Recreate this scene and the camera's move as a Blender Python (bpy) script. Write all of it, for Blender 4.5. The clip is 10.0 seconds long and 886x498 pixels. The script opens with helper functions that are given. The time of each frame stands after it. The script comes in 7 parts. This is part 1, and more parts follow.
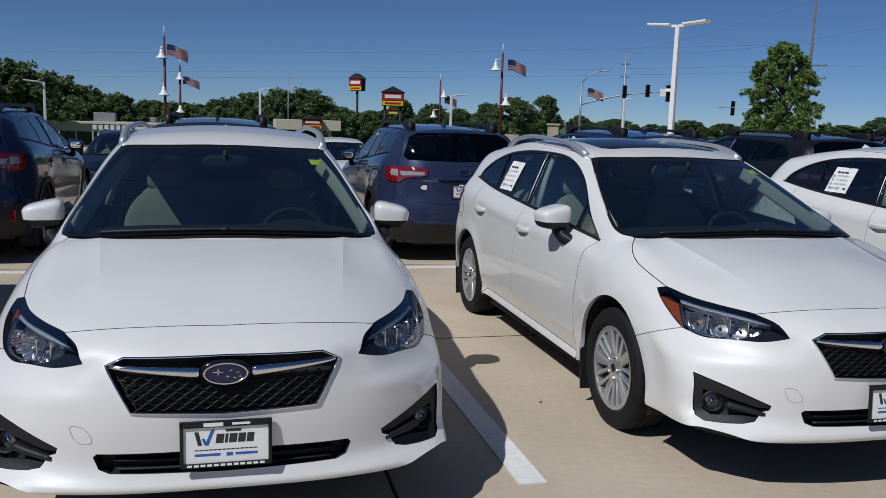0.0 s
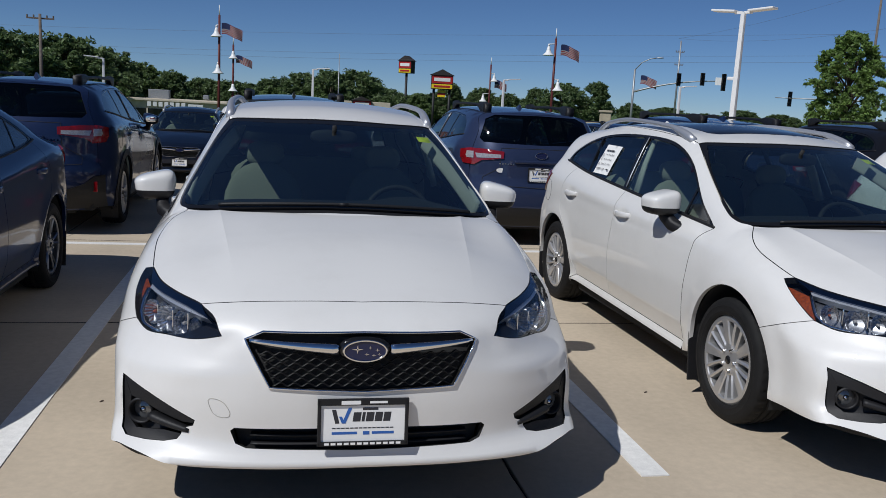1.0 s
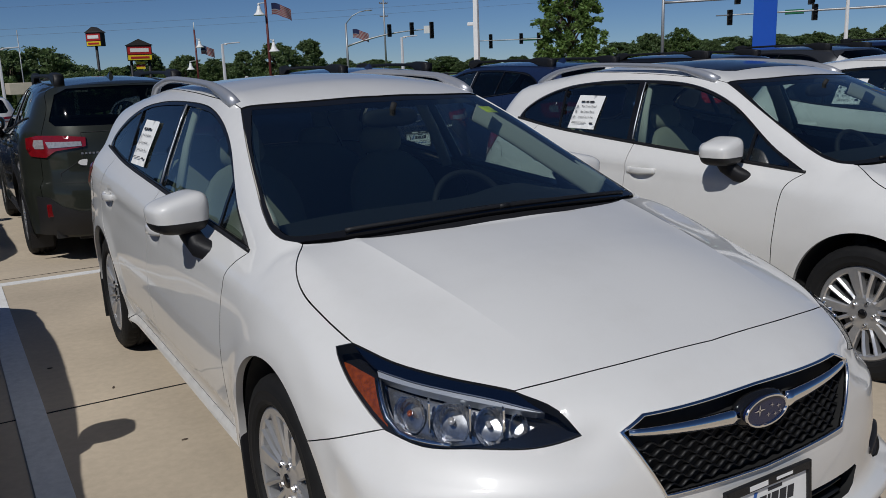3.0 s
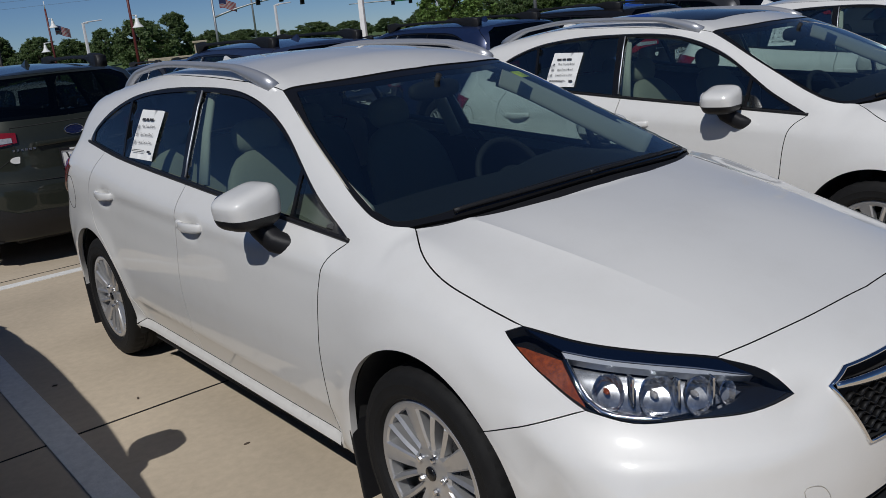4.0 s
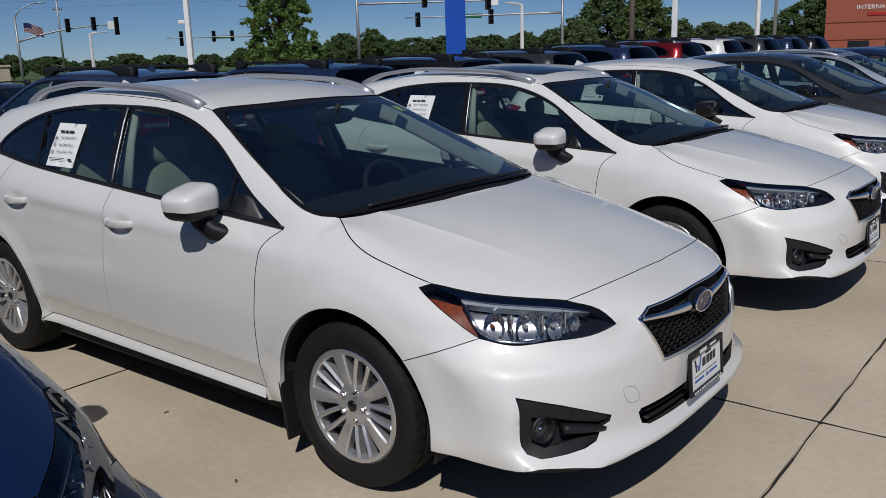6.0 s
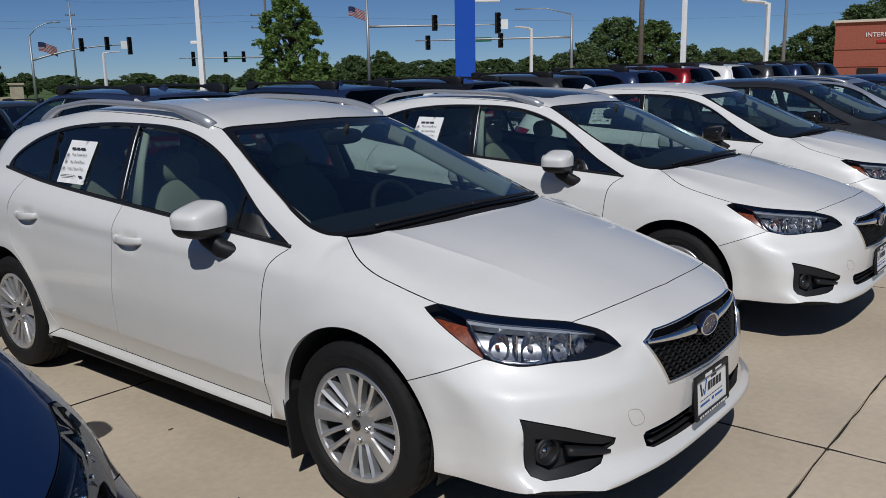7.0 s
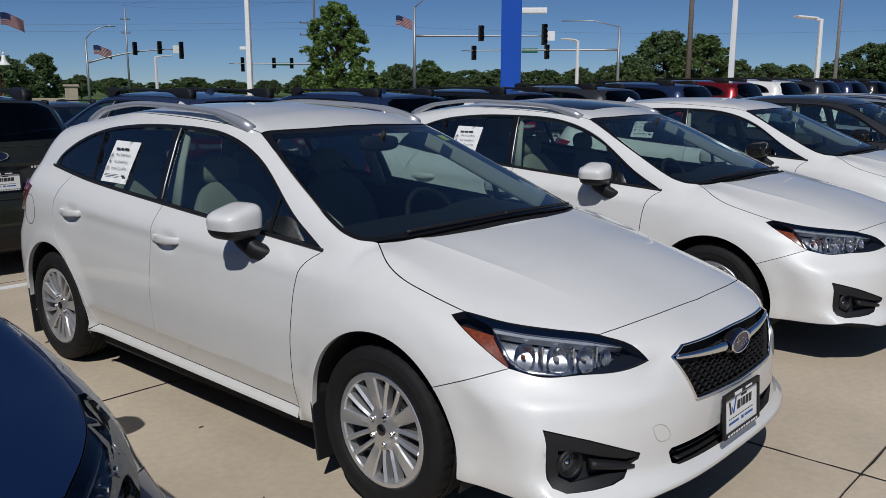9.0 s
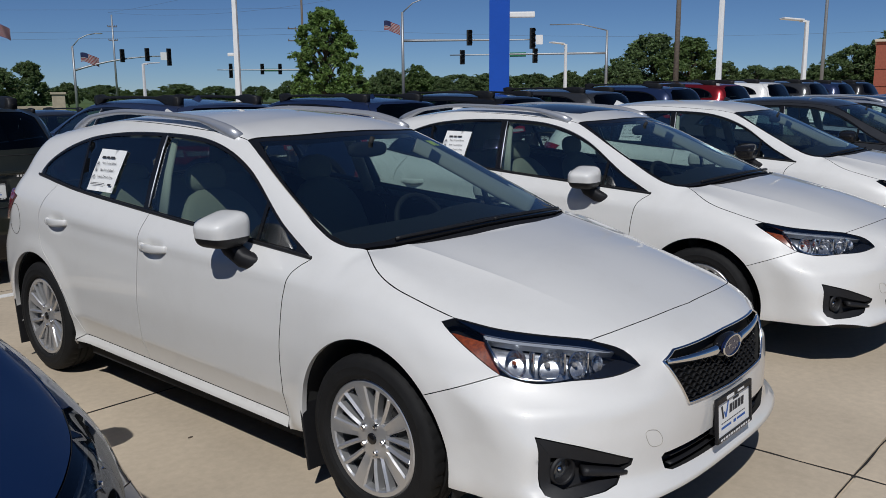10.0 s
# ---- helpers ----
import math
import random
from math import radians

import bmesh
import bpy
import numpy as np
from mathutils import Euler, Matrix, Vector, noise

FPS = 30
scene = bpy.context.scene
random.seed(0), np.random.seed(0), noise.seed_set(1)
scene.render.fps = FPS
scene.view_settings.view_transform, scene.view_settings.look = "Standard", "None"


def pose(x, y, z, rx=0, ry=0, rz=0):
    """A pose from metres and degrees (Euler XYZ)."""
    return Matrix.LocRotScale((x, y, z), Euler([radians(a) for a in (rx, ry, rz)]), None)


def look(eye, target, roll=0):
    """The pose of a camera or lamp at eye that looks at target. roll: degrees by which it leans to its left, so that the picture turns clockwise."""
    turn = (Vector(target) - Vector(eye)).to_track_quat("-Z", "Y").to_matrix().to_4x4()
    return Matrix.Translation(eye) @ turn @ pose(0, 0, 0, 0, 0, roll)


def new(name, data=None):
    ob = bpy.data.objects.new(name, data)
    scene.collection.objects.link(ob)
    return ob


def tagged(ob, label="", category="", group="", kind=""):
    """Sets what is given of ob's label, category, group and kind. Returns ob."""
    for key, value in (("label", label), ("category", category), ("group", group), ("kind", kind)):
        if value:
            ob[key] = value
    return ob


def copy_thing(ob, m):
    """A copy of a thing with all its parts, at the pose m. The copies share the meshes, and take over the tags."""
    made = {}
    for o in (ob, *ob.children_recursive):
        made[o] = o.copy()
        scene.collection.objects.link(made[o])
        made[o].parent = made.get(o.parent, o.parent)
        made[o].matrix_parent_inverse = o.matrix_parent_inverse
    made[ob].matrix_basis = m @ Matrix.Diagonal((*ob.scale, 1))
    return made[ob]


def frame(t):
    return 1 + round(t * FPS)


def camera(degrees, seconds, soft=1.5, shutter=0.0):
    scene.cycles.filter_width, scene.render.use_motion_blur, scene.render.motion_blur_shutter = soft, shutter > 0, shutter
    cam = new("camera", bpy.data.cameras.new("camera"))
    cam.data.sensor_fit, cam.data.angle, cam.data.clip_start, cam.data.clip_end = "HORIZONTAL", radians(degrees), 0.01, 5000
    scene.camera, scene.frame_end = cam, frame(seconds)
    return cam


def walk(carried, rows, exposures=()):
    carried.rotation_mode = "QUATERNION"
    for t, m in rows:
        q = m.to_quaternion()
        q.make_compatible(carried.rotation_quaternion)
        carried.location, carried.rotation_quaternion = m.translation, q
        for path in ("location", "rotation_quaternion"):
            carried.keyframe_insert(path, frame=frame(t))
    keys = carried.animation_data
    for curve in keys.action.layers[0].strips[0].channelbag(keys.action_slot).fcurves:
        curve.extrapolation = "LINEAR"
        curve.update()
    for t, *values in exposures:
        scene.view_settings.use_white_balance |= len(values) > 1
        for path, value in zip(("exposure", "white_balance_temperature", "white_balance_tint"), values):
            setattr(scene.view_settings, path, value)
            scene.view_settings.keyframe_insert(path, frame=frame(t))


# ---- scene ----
cam = camera(55.8, 10.0, 0.8)
PATH = [
    (0, (0.011, -2.922, 1.532), (0.508, -1.008, 1.234), 1.8),
    (0.5, (-0.061, -2.871, 1.523), (0.2, -0.917, 1.188), 4.0),
    (1, (-0.31, -2.759, 1.487), (0.089, -0.828, 1.148), 3.1),
    (1.5, (-0.646, -2.487, 1.457), (-0.052, -0.616, 1.076), 1.0),
    (2, (-0.991, -2.096, 1.47), (-0.306, -0.256, 1.086), 0.1),
    (3.5, (-1.839, -0.958, 1.498), (-0.708, 0.621, 1.021), -3.9),
    (4, (-2.091, -0.813, 1.546), (-0.893, 0.7, 1.02), -5.5),
    (4.5, (-2.375, -0.935, 1.53), (-1.113, 0.525, 1.003), -4.1),
    (5, (-2.65, -1.046, 1.533), (-1.26, 0.294, 1.012), -2.9),
    (5.5, (-2.848, -1.141, 1.561), (-1.347, 0.088, 1.072), -2.2),
    (7, (-2.87, -1.165, 1.557), (-1.351, 0.072, 1.156), -1.1),
    (7.5, (-2.856, -1.182, 1.557), (-1.321, 0.041, 1.168), -0.3),
    (8, (-2.848, -1.192, 1.557), (-1.302, 0.018, 1.173), 0.1),
    (8.5, (-2.858, -1.205, 1.559), (-1.361, 0.065, 1.177), 0.4),
    (9, (-2.854, -1.201, 1.553), (-1.394, 0.112, 1.175), 0.1),
    (9.5, (-2.848, -1.194, 1.551), (-1.391, 0.124, 1.179), -0.2),
    (10, (-2.835, -1.19, 1.556), (-1.358, 0.108, 1.188), -0.4),
]
EXPOSURES = [(0, -0.08, 6000, 10), (1, -0.02, 6050, 10), (2, -0.20, 6150, 10), (3.5, -0.31, 6200, 10), (5.5, -0.27, 6200, 10), (7.5, -0.19, 6150, 10), (10, -0.17, 6150, 10)]
walk(cam, [(t, look(eye, target, roll)) for t, eye, target, roll in PATH], EXPOSURES)

# ==== world ====
SUN_FROM = Vector((-0.72, -0.47, 1.0)).normalized()
sky_world = bpy.data.worlds.new("sky_world")
scene.world = sky_world
sky_world.use_nodes = True
_nt = sky_world.node_tree
_sky = _nt.nodes.new("ShaderNodeTexSky")
_sky.sky_type = "NISHITA"
_sky.sun_disc = False
_sky.sun_elevation = math.asin(SUN_FROM.z)
_sky.sun_rotation = math.atan2(SUN_FROM.x, SUN_FROM.y)
_sky.altitude = 4500
_sky.air_density, _sky.dust_density, _sky.ozone_density = 1.0, 0.0, 7.5
_nt.links.new(_sky.outputs[0], _nt.nodes["Background"].inputs[0])
_nt.nodes["Background"].inputs[1].default_value = 0.055
sun = new("sun", bpy.data.lights.new("sun", "SUN"))
sun.data.energy, sun.data.angle, sun.data.color = 3.4, radians(0.53), (1.0, 0.96, 0.90)
sun.matrix_world = look(SUN_FROM * 60, (0, 0, 0))


# ---- materials ----
def mat(name, color, rough=0.5, metal=0.0, coat=0.0, noise_amt=0.0, noise_scale=8.0, bump=0.0, bump_scale=60.0, spec=0.5, rough_var=0.0, emit=0.0):
    m = bpy.data.materials.new(name)
    m.use_nodes = True
    nt = m.node_tree
    b = nt.nodes["Principled BSDF"]
    b.inputs["Base Color"].default_value = (*color, 1)
    b.inputs["Roughness"].default_value = rough
    b.inputs["Metallic"].default_value = metal
    b.inputs["Coat Weight"].default_value = coat
    b.inputs["Coat Roughness"].default_value = 0.03
    b.inputs["Specular IOR Level"].default_value = spec
    if emit:
        b.inputs["Emission Color"].default_value = (*color, 1)
        b.inputs["Emission Strength"].default_value = emit
    co = nt.nodes.new("ShaderNodeTexCoord")
    if noise_amt:
        n = nt.nodes.new("ShaderNodeTexNoise")
        n.inputs["Scale"].default_value, n.inputs["Detail"].default_value, n.inputs["Roughness"].default_value = noise_scale, 6, 0.6
        nt.links.new(co.outputs["Object"], n.inputs["Vector"])
        r = nt.nodes.new("ShaderNodeMapRange")
        r.inputs["From Min"].default_value, r.inputs["From Max"].default_value = 0.3, 0.7
        r.inputs["To Min"].default_value, r.inputs["To Max"].default_value = 1 - noise_amt, 1 + noise_amt
        nt.links.new(n.outputs["Fac"], r.inputs["Value"])
        x = nt.nodes.new("ShaderNodeMix")
        x.data_type, x.blend_type = "RGBA", "MULTIPLY"
        x.inputs["Factor"].default_value = 1
        x.inputs["A"].default_value = (*color, 1)
        nt.links.new(r.outputs["Result"], x.inputs["B"])
        nt.links.new(x.outputs["Result"], b.inputs["Base Color"])
        if rough_var:
            rr = nt.nodes.new("ShaderNodeMapRange")
            rr.inputs["To Min"].default_value, rr.inputs["To Max"].default_value = rough - rough_var, rough + rough_var
            nt.links.new(n.outputs["Fac"], rr.inputs["Value"])
            nt.links.new(rr.outputs["Result"], b.inputs["Roughness"])
    if bump:
        n2 = nt.nodes.new("ShaderNodeTexNoise")
        n2.inputs["Scale"].default_value, n2.inputs["Detail"].default_value = bump_scale, 4
        nt.links.new(co.outputs["Object"], n2.inputs["Vector"])
        bp = nt.nodes.new("ShaderNodeBump")
        bp.inputs["Strength"].default_value, bp.inputs["Distance"].default_value = bump, 0.01
        nt.links.new(n2.outputs["Fac"], bp.inputs["Height"])
        nt.links.new(bp.outputs["Normal"], b.inputs["Normal"])
    return m


def glass_mat(name, tint, ior=1.5, rough=0.0):
    """Thin tinted pane: what is behind it shows through, and the sky glosses on it by Fresnel."""
    m = bpy.data.materials.new(name)
    m.use_nodes = True
    nt = m.node_tree
    nt.nodes.remove(nt.nodes["Principled BSDF"])
    tr = nt.nodes.new("ShaderNodeBsdfTransparent")
    tr.inputs[0].default_value = (*tint, 1)
    gl = nt.nodes.new("ShaderNodeBsdfGlossy")
    gl.inputs["Roughness"].default_value = rough
    lw = nt.nodes.new("ShaderNodeLayerWeight")
    lw.inputs["Blend"].default_value = 0.5
    pw = nt.nodes.new("ShaderNodeMath")
    pw.operation = "POWER"
    pw.inputs[1].default_value = 4.5
    nt.links.new(lw.outputs["Facing"], pw.inputs[0])
    fr = nt.nodes.new("ShaderNodeMapRange")
    fr.inputs["To Min"].default_value, fr.inputs["To Max"].default_value = 2 * ((ior - 1) / (ior + 1)) ** 2, 1.0
    nt.links.new(pw.outputs[0], fr.inputs["Value"])
    mx = nt.nodes.new("ShaderNodeMixShader")
    nt.links.new(fr.outputs[0], mx.inputs[0])
    nt.links.new(tr.outputs[0], mx.inputs[1])
    nt.links.new(gl.outputs[0], mx.inputs[2])
    nt.links.new(mx.outputs[0], nt.nodes["Material Output"].inputs[0])
    return m


def paint_mat(name, color, metal=0.0, rough=0.35, dust=0.008, flake=0.12):
    """Car paint: base with fine flake, a faint uneven film of dust, clear coat."""
    m = mat(name, color, rough, metal, 1.0, 0.025, 900.0, spec=flake)
    nt = m.node_tree
    b = nt.nodes["Principled BSDF"]
    src = b.inputs["Base Color"].links[0].from_socket
    co = nt.nodes["Texture Coordinate"]
    n = nt.nodes.new("ShaderNodeTexNoise")
    n.inputs["Scale"].default_value, n.inputs["Detail"].default_value, n.inputs["Roughness"].default_value = 3.0, 8, 0.7
    nt.links.new(co.outputs["Object"], n.inputs["Vector"])
    rg = nt.nodes.new("ShaderNodeMapRange")
    rg.inputs["From Min"].default_value, rg.inputs["From Max"].default_value = 0.48, 0.75
    rg.inputs["To Min"].default_value, rg.inputs["To Max"].default_value = 0.0, dust
    nt.links.new(n.outputs["Fac"], rg.inputs["Value"])
    mx = nt.nodes.new("ShaderNodeMix")
    mx.data_type = "RGBA"
    mx.inputs["B"].default_value = (0.36, 0.31, 0.25, 1)
    nt.links.new(rg.outputs[0], mx.inputs["Factor"])
    nt.links.new(src, mx.inputs["A"])
    nt.links.new(mx.outputs["Result"], b.inputs["Base Color"])
    b.inputs["Coat IOR"].default_value = 1.5 if dust > 0.05 else 1.4
    rr = nt.nodes.new("ShaderNodeMapRange")
    rr.inputs["To Min"].default_value, rr.inputs["To Max"].default_value = 0.02, 0.08
    nt.links.new(n.outputs["Fac"], rr.inputs["Value"])
    nt.links.new(rr.outputs[0], b.inputs["Coat Roughness"])
    return m


WHITE = paint_mat("pearl_white_paint", (0.735, 0.727, 0.704), 0.0, 0.42, 0.10, 0.5)
BLUE = paint_mat("blue_metallic_paint", (0.008, 0.023, 0.080), 0.2, 0.3)
STEEL_BLUE = paint_mat("steel_blue_paint", (0.024, 0.035, 0.080), 0.15, 0.33)
NAVY = paint_mat("navy_paint", (0.013, 0.024, 0.070), 0.15, 0.3)
OLIVE = paint_mat("bronze_green_paint", (0.024, 0.027, 0.021), 0.2, 0.33)
GREY = paint_mat("dark_grey_paint", (0.035, 0.037, 0.042), 0.25, 0.33)
SILVER = paint_mat("silver_blue_paint", (0.36, 0.40, 0.48), 0.6, 0.33)
DEEPNAVY = paint_mat("black_blue_paint", (0.005, 0.009, 0.022), 0.1, 0.3)
RED = paint_mat("dark_red_paint", (0.16, 0.008, 0.012), 0.4, 0.3)
BLACKPAINT = paint_mat("black_paint", (0.012, 0.012, 0.014), 0.3, 0.3)
PLASTIC = mat("black_plastic", (0.012, 0.012, 0.0135), 0.5, spec=0.35, noise_amt=0.1, noise_scale=40, bump=0.15, bump_scale=600)
GLOSSBLACK = mat("gloss_black_trim", (0.01, 0.01, 0.011), 0.12)
UNDER = mat("dark_underbody", (0.020, 0.020, 0.020), 0.9, noise_amt=0.3)
CHROME = mat("chrome", (0.82, 0.82, 0.83), 0.06, 1.0)
ALLOY = mat("silver_alloy", (0.60, 0.60, 0.605), 0.34, 0.75, 0.3, 0.04, 30)
# Gunmetal of the grey wheels; also darkens silver inner rims for shade.
DARKALLOY = mat("gunmetal_alloy", (0.25, 0.26, 0.28), 0.3, 0.9)
RAILSILVER = mat("satin_silver_rail", (0.50, 0.51, 0.54), 0.38, 0.6)
RUBBER = mat("tyre_rubber", (0.0085, 0.0085, 0.009), 0.75, noise_amt=0.25, noise_scale=14, bump=0.1, bump_scale=300, spec=0.3)
IVORY = mat("ivory_fabric", (0.23, 0.22, 0.175), 0.9, noise_amt=0.08, noise_scale=120, bump=0.3, bump_scale=700)
DASH = mat("soft_black_dashboard", (0.011, 0.011, 0.012), 0.75, noise_amt=0.1, noise_scale=60, bump=0.2, bump_scale=500)
HEADLINER = mat("grey_headliner", (0.30, 0.29, 0.27), 0.95, noise_amt=0.05, noise_scale=200)
TRIMGREY = mat("light_pillar_trim", (0.42, 0.40, 0.35), 0.8, noise_amt=0.05, noise_scale=90)
GLASS = glass_mat("tinted_windshield", (0.72, 0.85, 0.82), 2.12)
SIDEGLASS = glass_mat("green_side_glass", (0.76, 0.90, 0.86), 1.95)
DARKGLASS = glass_mat("privacy_glass", (0.09, 0.11, 0.12), 1.34, 0.02)
SMOKED = glass_mat("smoked_lens", (0.22, 0.25, 0.29), 1.4)
LENS = glass_mat("clear_lens", (0.93, 0.94, 0.95), 1.45)
FOGGLASS = mat("fog_lamp_glass", (0.16, 0.165, 0.17), 0.1, 0.4, 1.0)
# Black for seals; also colours panel edges dark in place of gap shade.
SEAL_SHADE = mat("black_seam_seal", (0.008, 0.008, 0.008), 0.9)
GRILLEBLACK = mat("grille_black", (0.006, 0.006, 0.0065), 0.45, spec=0.45)
REFLECTOR = mat("lamp_reflector", (0.85, 0.86, 0.88), 0.08, 1.0)
AMBER = mat("amber_reflector", (0.22, 0.040, 0.005), 0.25, 0.0, 1.0, 0.45, 90)
FACETS = mat("lamp_facets", (0.88, 0.89, 0.91), 0.20, 1.0, 0.0, 0.25, 70)
LAMPDARK = mat("lamp_backplate", (0.32, 0.33, 0.35), 0.24, 0.9, 0.0, 0.35, 55)
BROW = mat("satin_lamp_trim", (0.80, 0.83, 0.88), 0.30, 0.75, 0.5)
DARKCHROME = mat("dark_chrome", (0.20, 0.22, 0.26), 0.12, 1.0)
REDLENS = mat("red_lamp_lens", (0.19, 0.005, 0.008), 0.12, 0.0, 1.0, 0.15, 25)
CLEARLAMP = mat("clear_lamp_segment", (0.40, 0.39, 0.39), 0.15, 0.3, 1.0, 0.25, 60)
EMBLEM = mat("emblem_blue", (0.007, 0.013, 0.06), 0.25, 0.0, 0.3)
PAPER = mat("white_paper", (0.82, 0.82, 0.80), 0.8, noise_amt=0.02, noise_scale=30)
INK = mat("black_ink", (0.03, 0.03, 0.035), 0.7)
INKBLUE = mat("blue_ink", (0.03, 0.12, 0.42), 0.6)
YELLOW = mat("yellow_sticker", (0.75, 0.78, 0.03), 0.6)
MIRROR = mat("mirror_glass", (0.9, 0.9, 0.9), 0.02, 1.0)


# ---- mesh helpers ----
def part(name, bm, material, parent=None, label="", smooth=False):
    me = bpy.data.meshes.new(name)
    bm.to_mesh(me)
    bm.free()
    me.materials.append(material)
    if smooth:
        me.polygons.foreach_set("use_smooth", [True] * len(me.polygons))
    ob = new(name, me)
    if parent:
        ob.parent = parent
    if label:
        tagged(ob, label)
    return ob


def share(ob, name, parent, m):
    """Another part on the same mesh."""
    o = new(name, ob.data)
    o.parent = parent
    o.matrix_basis = m
    if "label" in ob:
        o["label"] = ob["label"]
    return o


def thing(name, label, category, group="", kind=""):
    return tagged(new(name), label, category, group, kind)


def box(bm, cx, cy, cz, sx, sy, sz, bevel=0.0, rot=None):
    m = Matrix.LocRotScale((cx, cy, cz), rot, (sx, sy, sz))
    r = bmesh.ops.create_cube(bm, size=1.0, matrix=m)
    if bevel:
        es = list({e for v in r["verts"] for e in v.link_edges})
        bmesh.ops.bevel(bm, geom=es, offset=bevel, segments=2, affect="EDGES", profile=0.6)
    return bm


def rod(bm, a, b, r1, r2=None, seg=12, caps=True):
    a, b = Vector(a), Vector(b)
    d = b - a
    q = d.to_track_quat("Z", "Y")
    m = Matrix.Translation((a + b) / 2) @ q.to_matrix().to_4x4()
    bmesh.ops.create_cone(bm, cap_ends=caps, segments=seg, radius1=r1, radius2=r1 if r2 is None else r2, depth=d.length, matrix=m)
    return bm


def tube(bm, pts, rx, rz=None, seg=10, closed=False, up=(0, 0, 1), power=2.0):
    """A sweep of a rounded profile along points. rx across, rz along up; each may be a list."""
    pts = [Vector(p) for p in pts]
    n = len(pts)
    rz = rx if rz is None else rz
    rings = []
    for i, p in enumerate(pts):
        t = (pts[(i + 1) % n] - pts[i - 1]) if closed else (pts[min(i + 1, n - 1)] - pts[max(i - 1, 0)])
        t.normalize()
        s = t.cross(Vector(up)).normalized()
        u = s.cross(t).normalized()
        ax = rx[i] if hasattr(rx, "__len__") else rx
        az = rz[i] if hasattr(rz, "__len__") else rz
        ring = []
        for k in range(seg):
            c, sn = math.cos(2 * math.pi * k / seg), math.sin(2 * math.pi * k / seg)
            c2, s2 = math.copysign(abs(c) ** (2 / power), c), math.copysign(abs(sn) ** (2 / power), sn)
            ring.append(bm.verts.new(p + s * ax * c2 + u * az * s2))
        rings.append(ring)
    for i in range(n if closed else n - 1):
        a, b = rings[i], rings[(i + 1) % n]
        for k in range(seg):
            bm.faces.new((a[k], a[(k + 1) % seg], b[(k + 1) % seg], b[k]))
    if not closed:
        bm.faces.new(rings[0][::-1])
        bm.faces.new(rings[-1])
    return bm


def lathe(bm, prof, seg=48, axis="x"):
    """Turns (radius, offset) pairs round the axis."""
    rings = []
    for r, o in prof:
        ring = []
        for k in range(seg):
            a = 2 * math.pi * k / seg
            c, s = r * math.cos(a), r * math.sin(a)
            ring.append(bm.verts.new((o, c, s) if axis == "x" else (c, s, o) if axis == "z" else (c, o, s)))
        rings.append(ring)
    for a, b in zip(rings, rings[1:]):
        for k in range(seg):
            bm.faces.new((a[k], b[k], b[(k + 1) % seg], a[(k + 1) % seg]))
    return bm


def fill_mesh(name, verts, faces, material, parent=None, label="", smooth=False):
    me = bpy.data.meshes.new(name)
    me.from_pydata([tuple(v) for v in verts], [], [tuple(f) for f in faces])
    me.update()
    me.materials.append(material)
    if smooth:
        me.polygons.foreach_set("use_smooth", [True] * len(me.polygons))
    ob = new(name, me)
    if parent:
        ob.parent = parent
    if label:
        tagged(ob, label)
    return ob


# ---- the car body as a smooth solid: flank width, top height, nose and tail profiles, rounded into one another ----
def curve(*pts):
    """A smooth function through (x, y) pairs, flat beyond both ends."""
    xs, ys = np.array([p[0] for p in pts], float), np.array([p[1] for p in pts], float)
    s = np.diff(ys) / np.diff(xs)
    m = np.zeros(len(xs))
    m[1:-1] = np.where(s[:-1] * s[1:] > 0, 2 * s[:-1] * s[1:] / (s[:-1] + s[1:] + 1e-12), 0)
    m[0], m[-1] = s[0], s[-1]

    def f(x):
        x = np.clip(np.asarray(x, float), xs[0], xs[-1])
        i = np.clip(np.searchsorted(xs, x) - 1, 0, len(xs) - 2)
        h = xs[i + 1] - xs[i]
        t = (x - xs[i]) / h
        return (2 * t**3 - 3 * t**2 + 1) * ys[i] + (t**3 - 2 * t**2 + t) * h * m[i] + (3 * t**2 - 2 * t**3) * ys[i + 1] + (t**3 - t**2) * h * m[i + 1]

    return f


def smax(a, b, k):
    h = np.maximum(k - np.abs(a - b), 0) / k
    return np.maximum(a, b) + h * h * k / 4


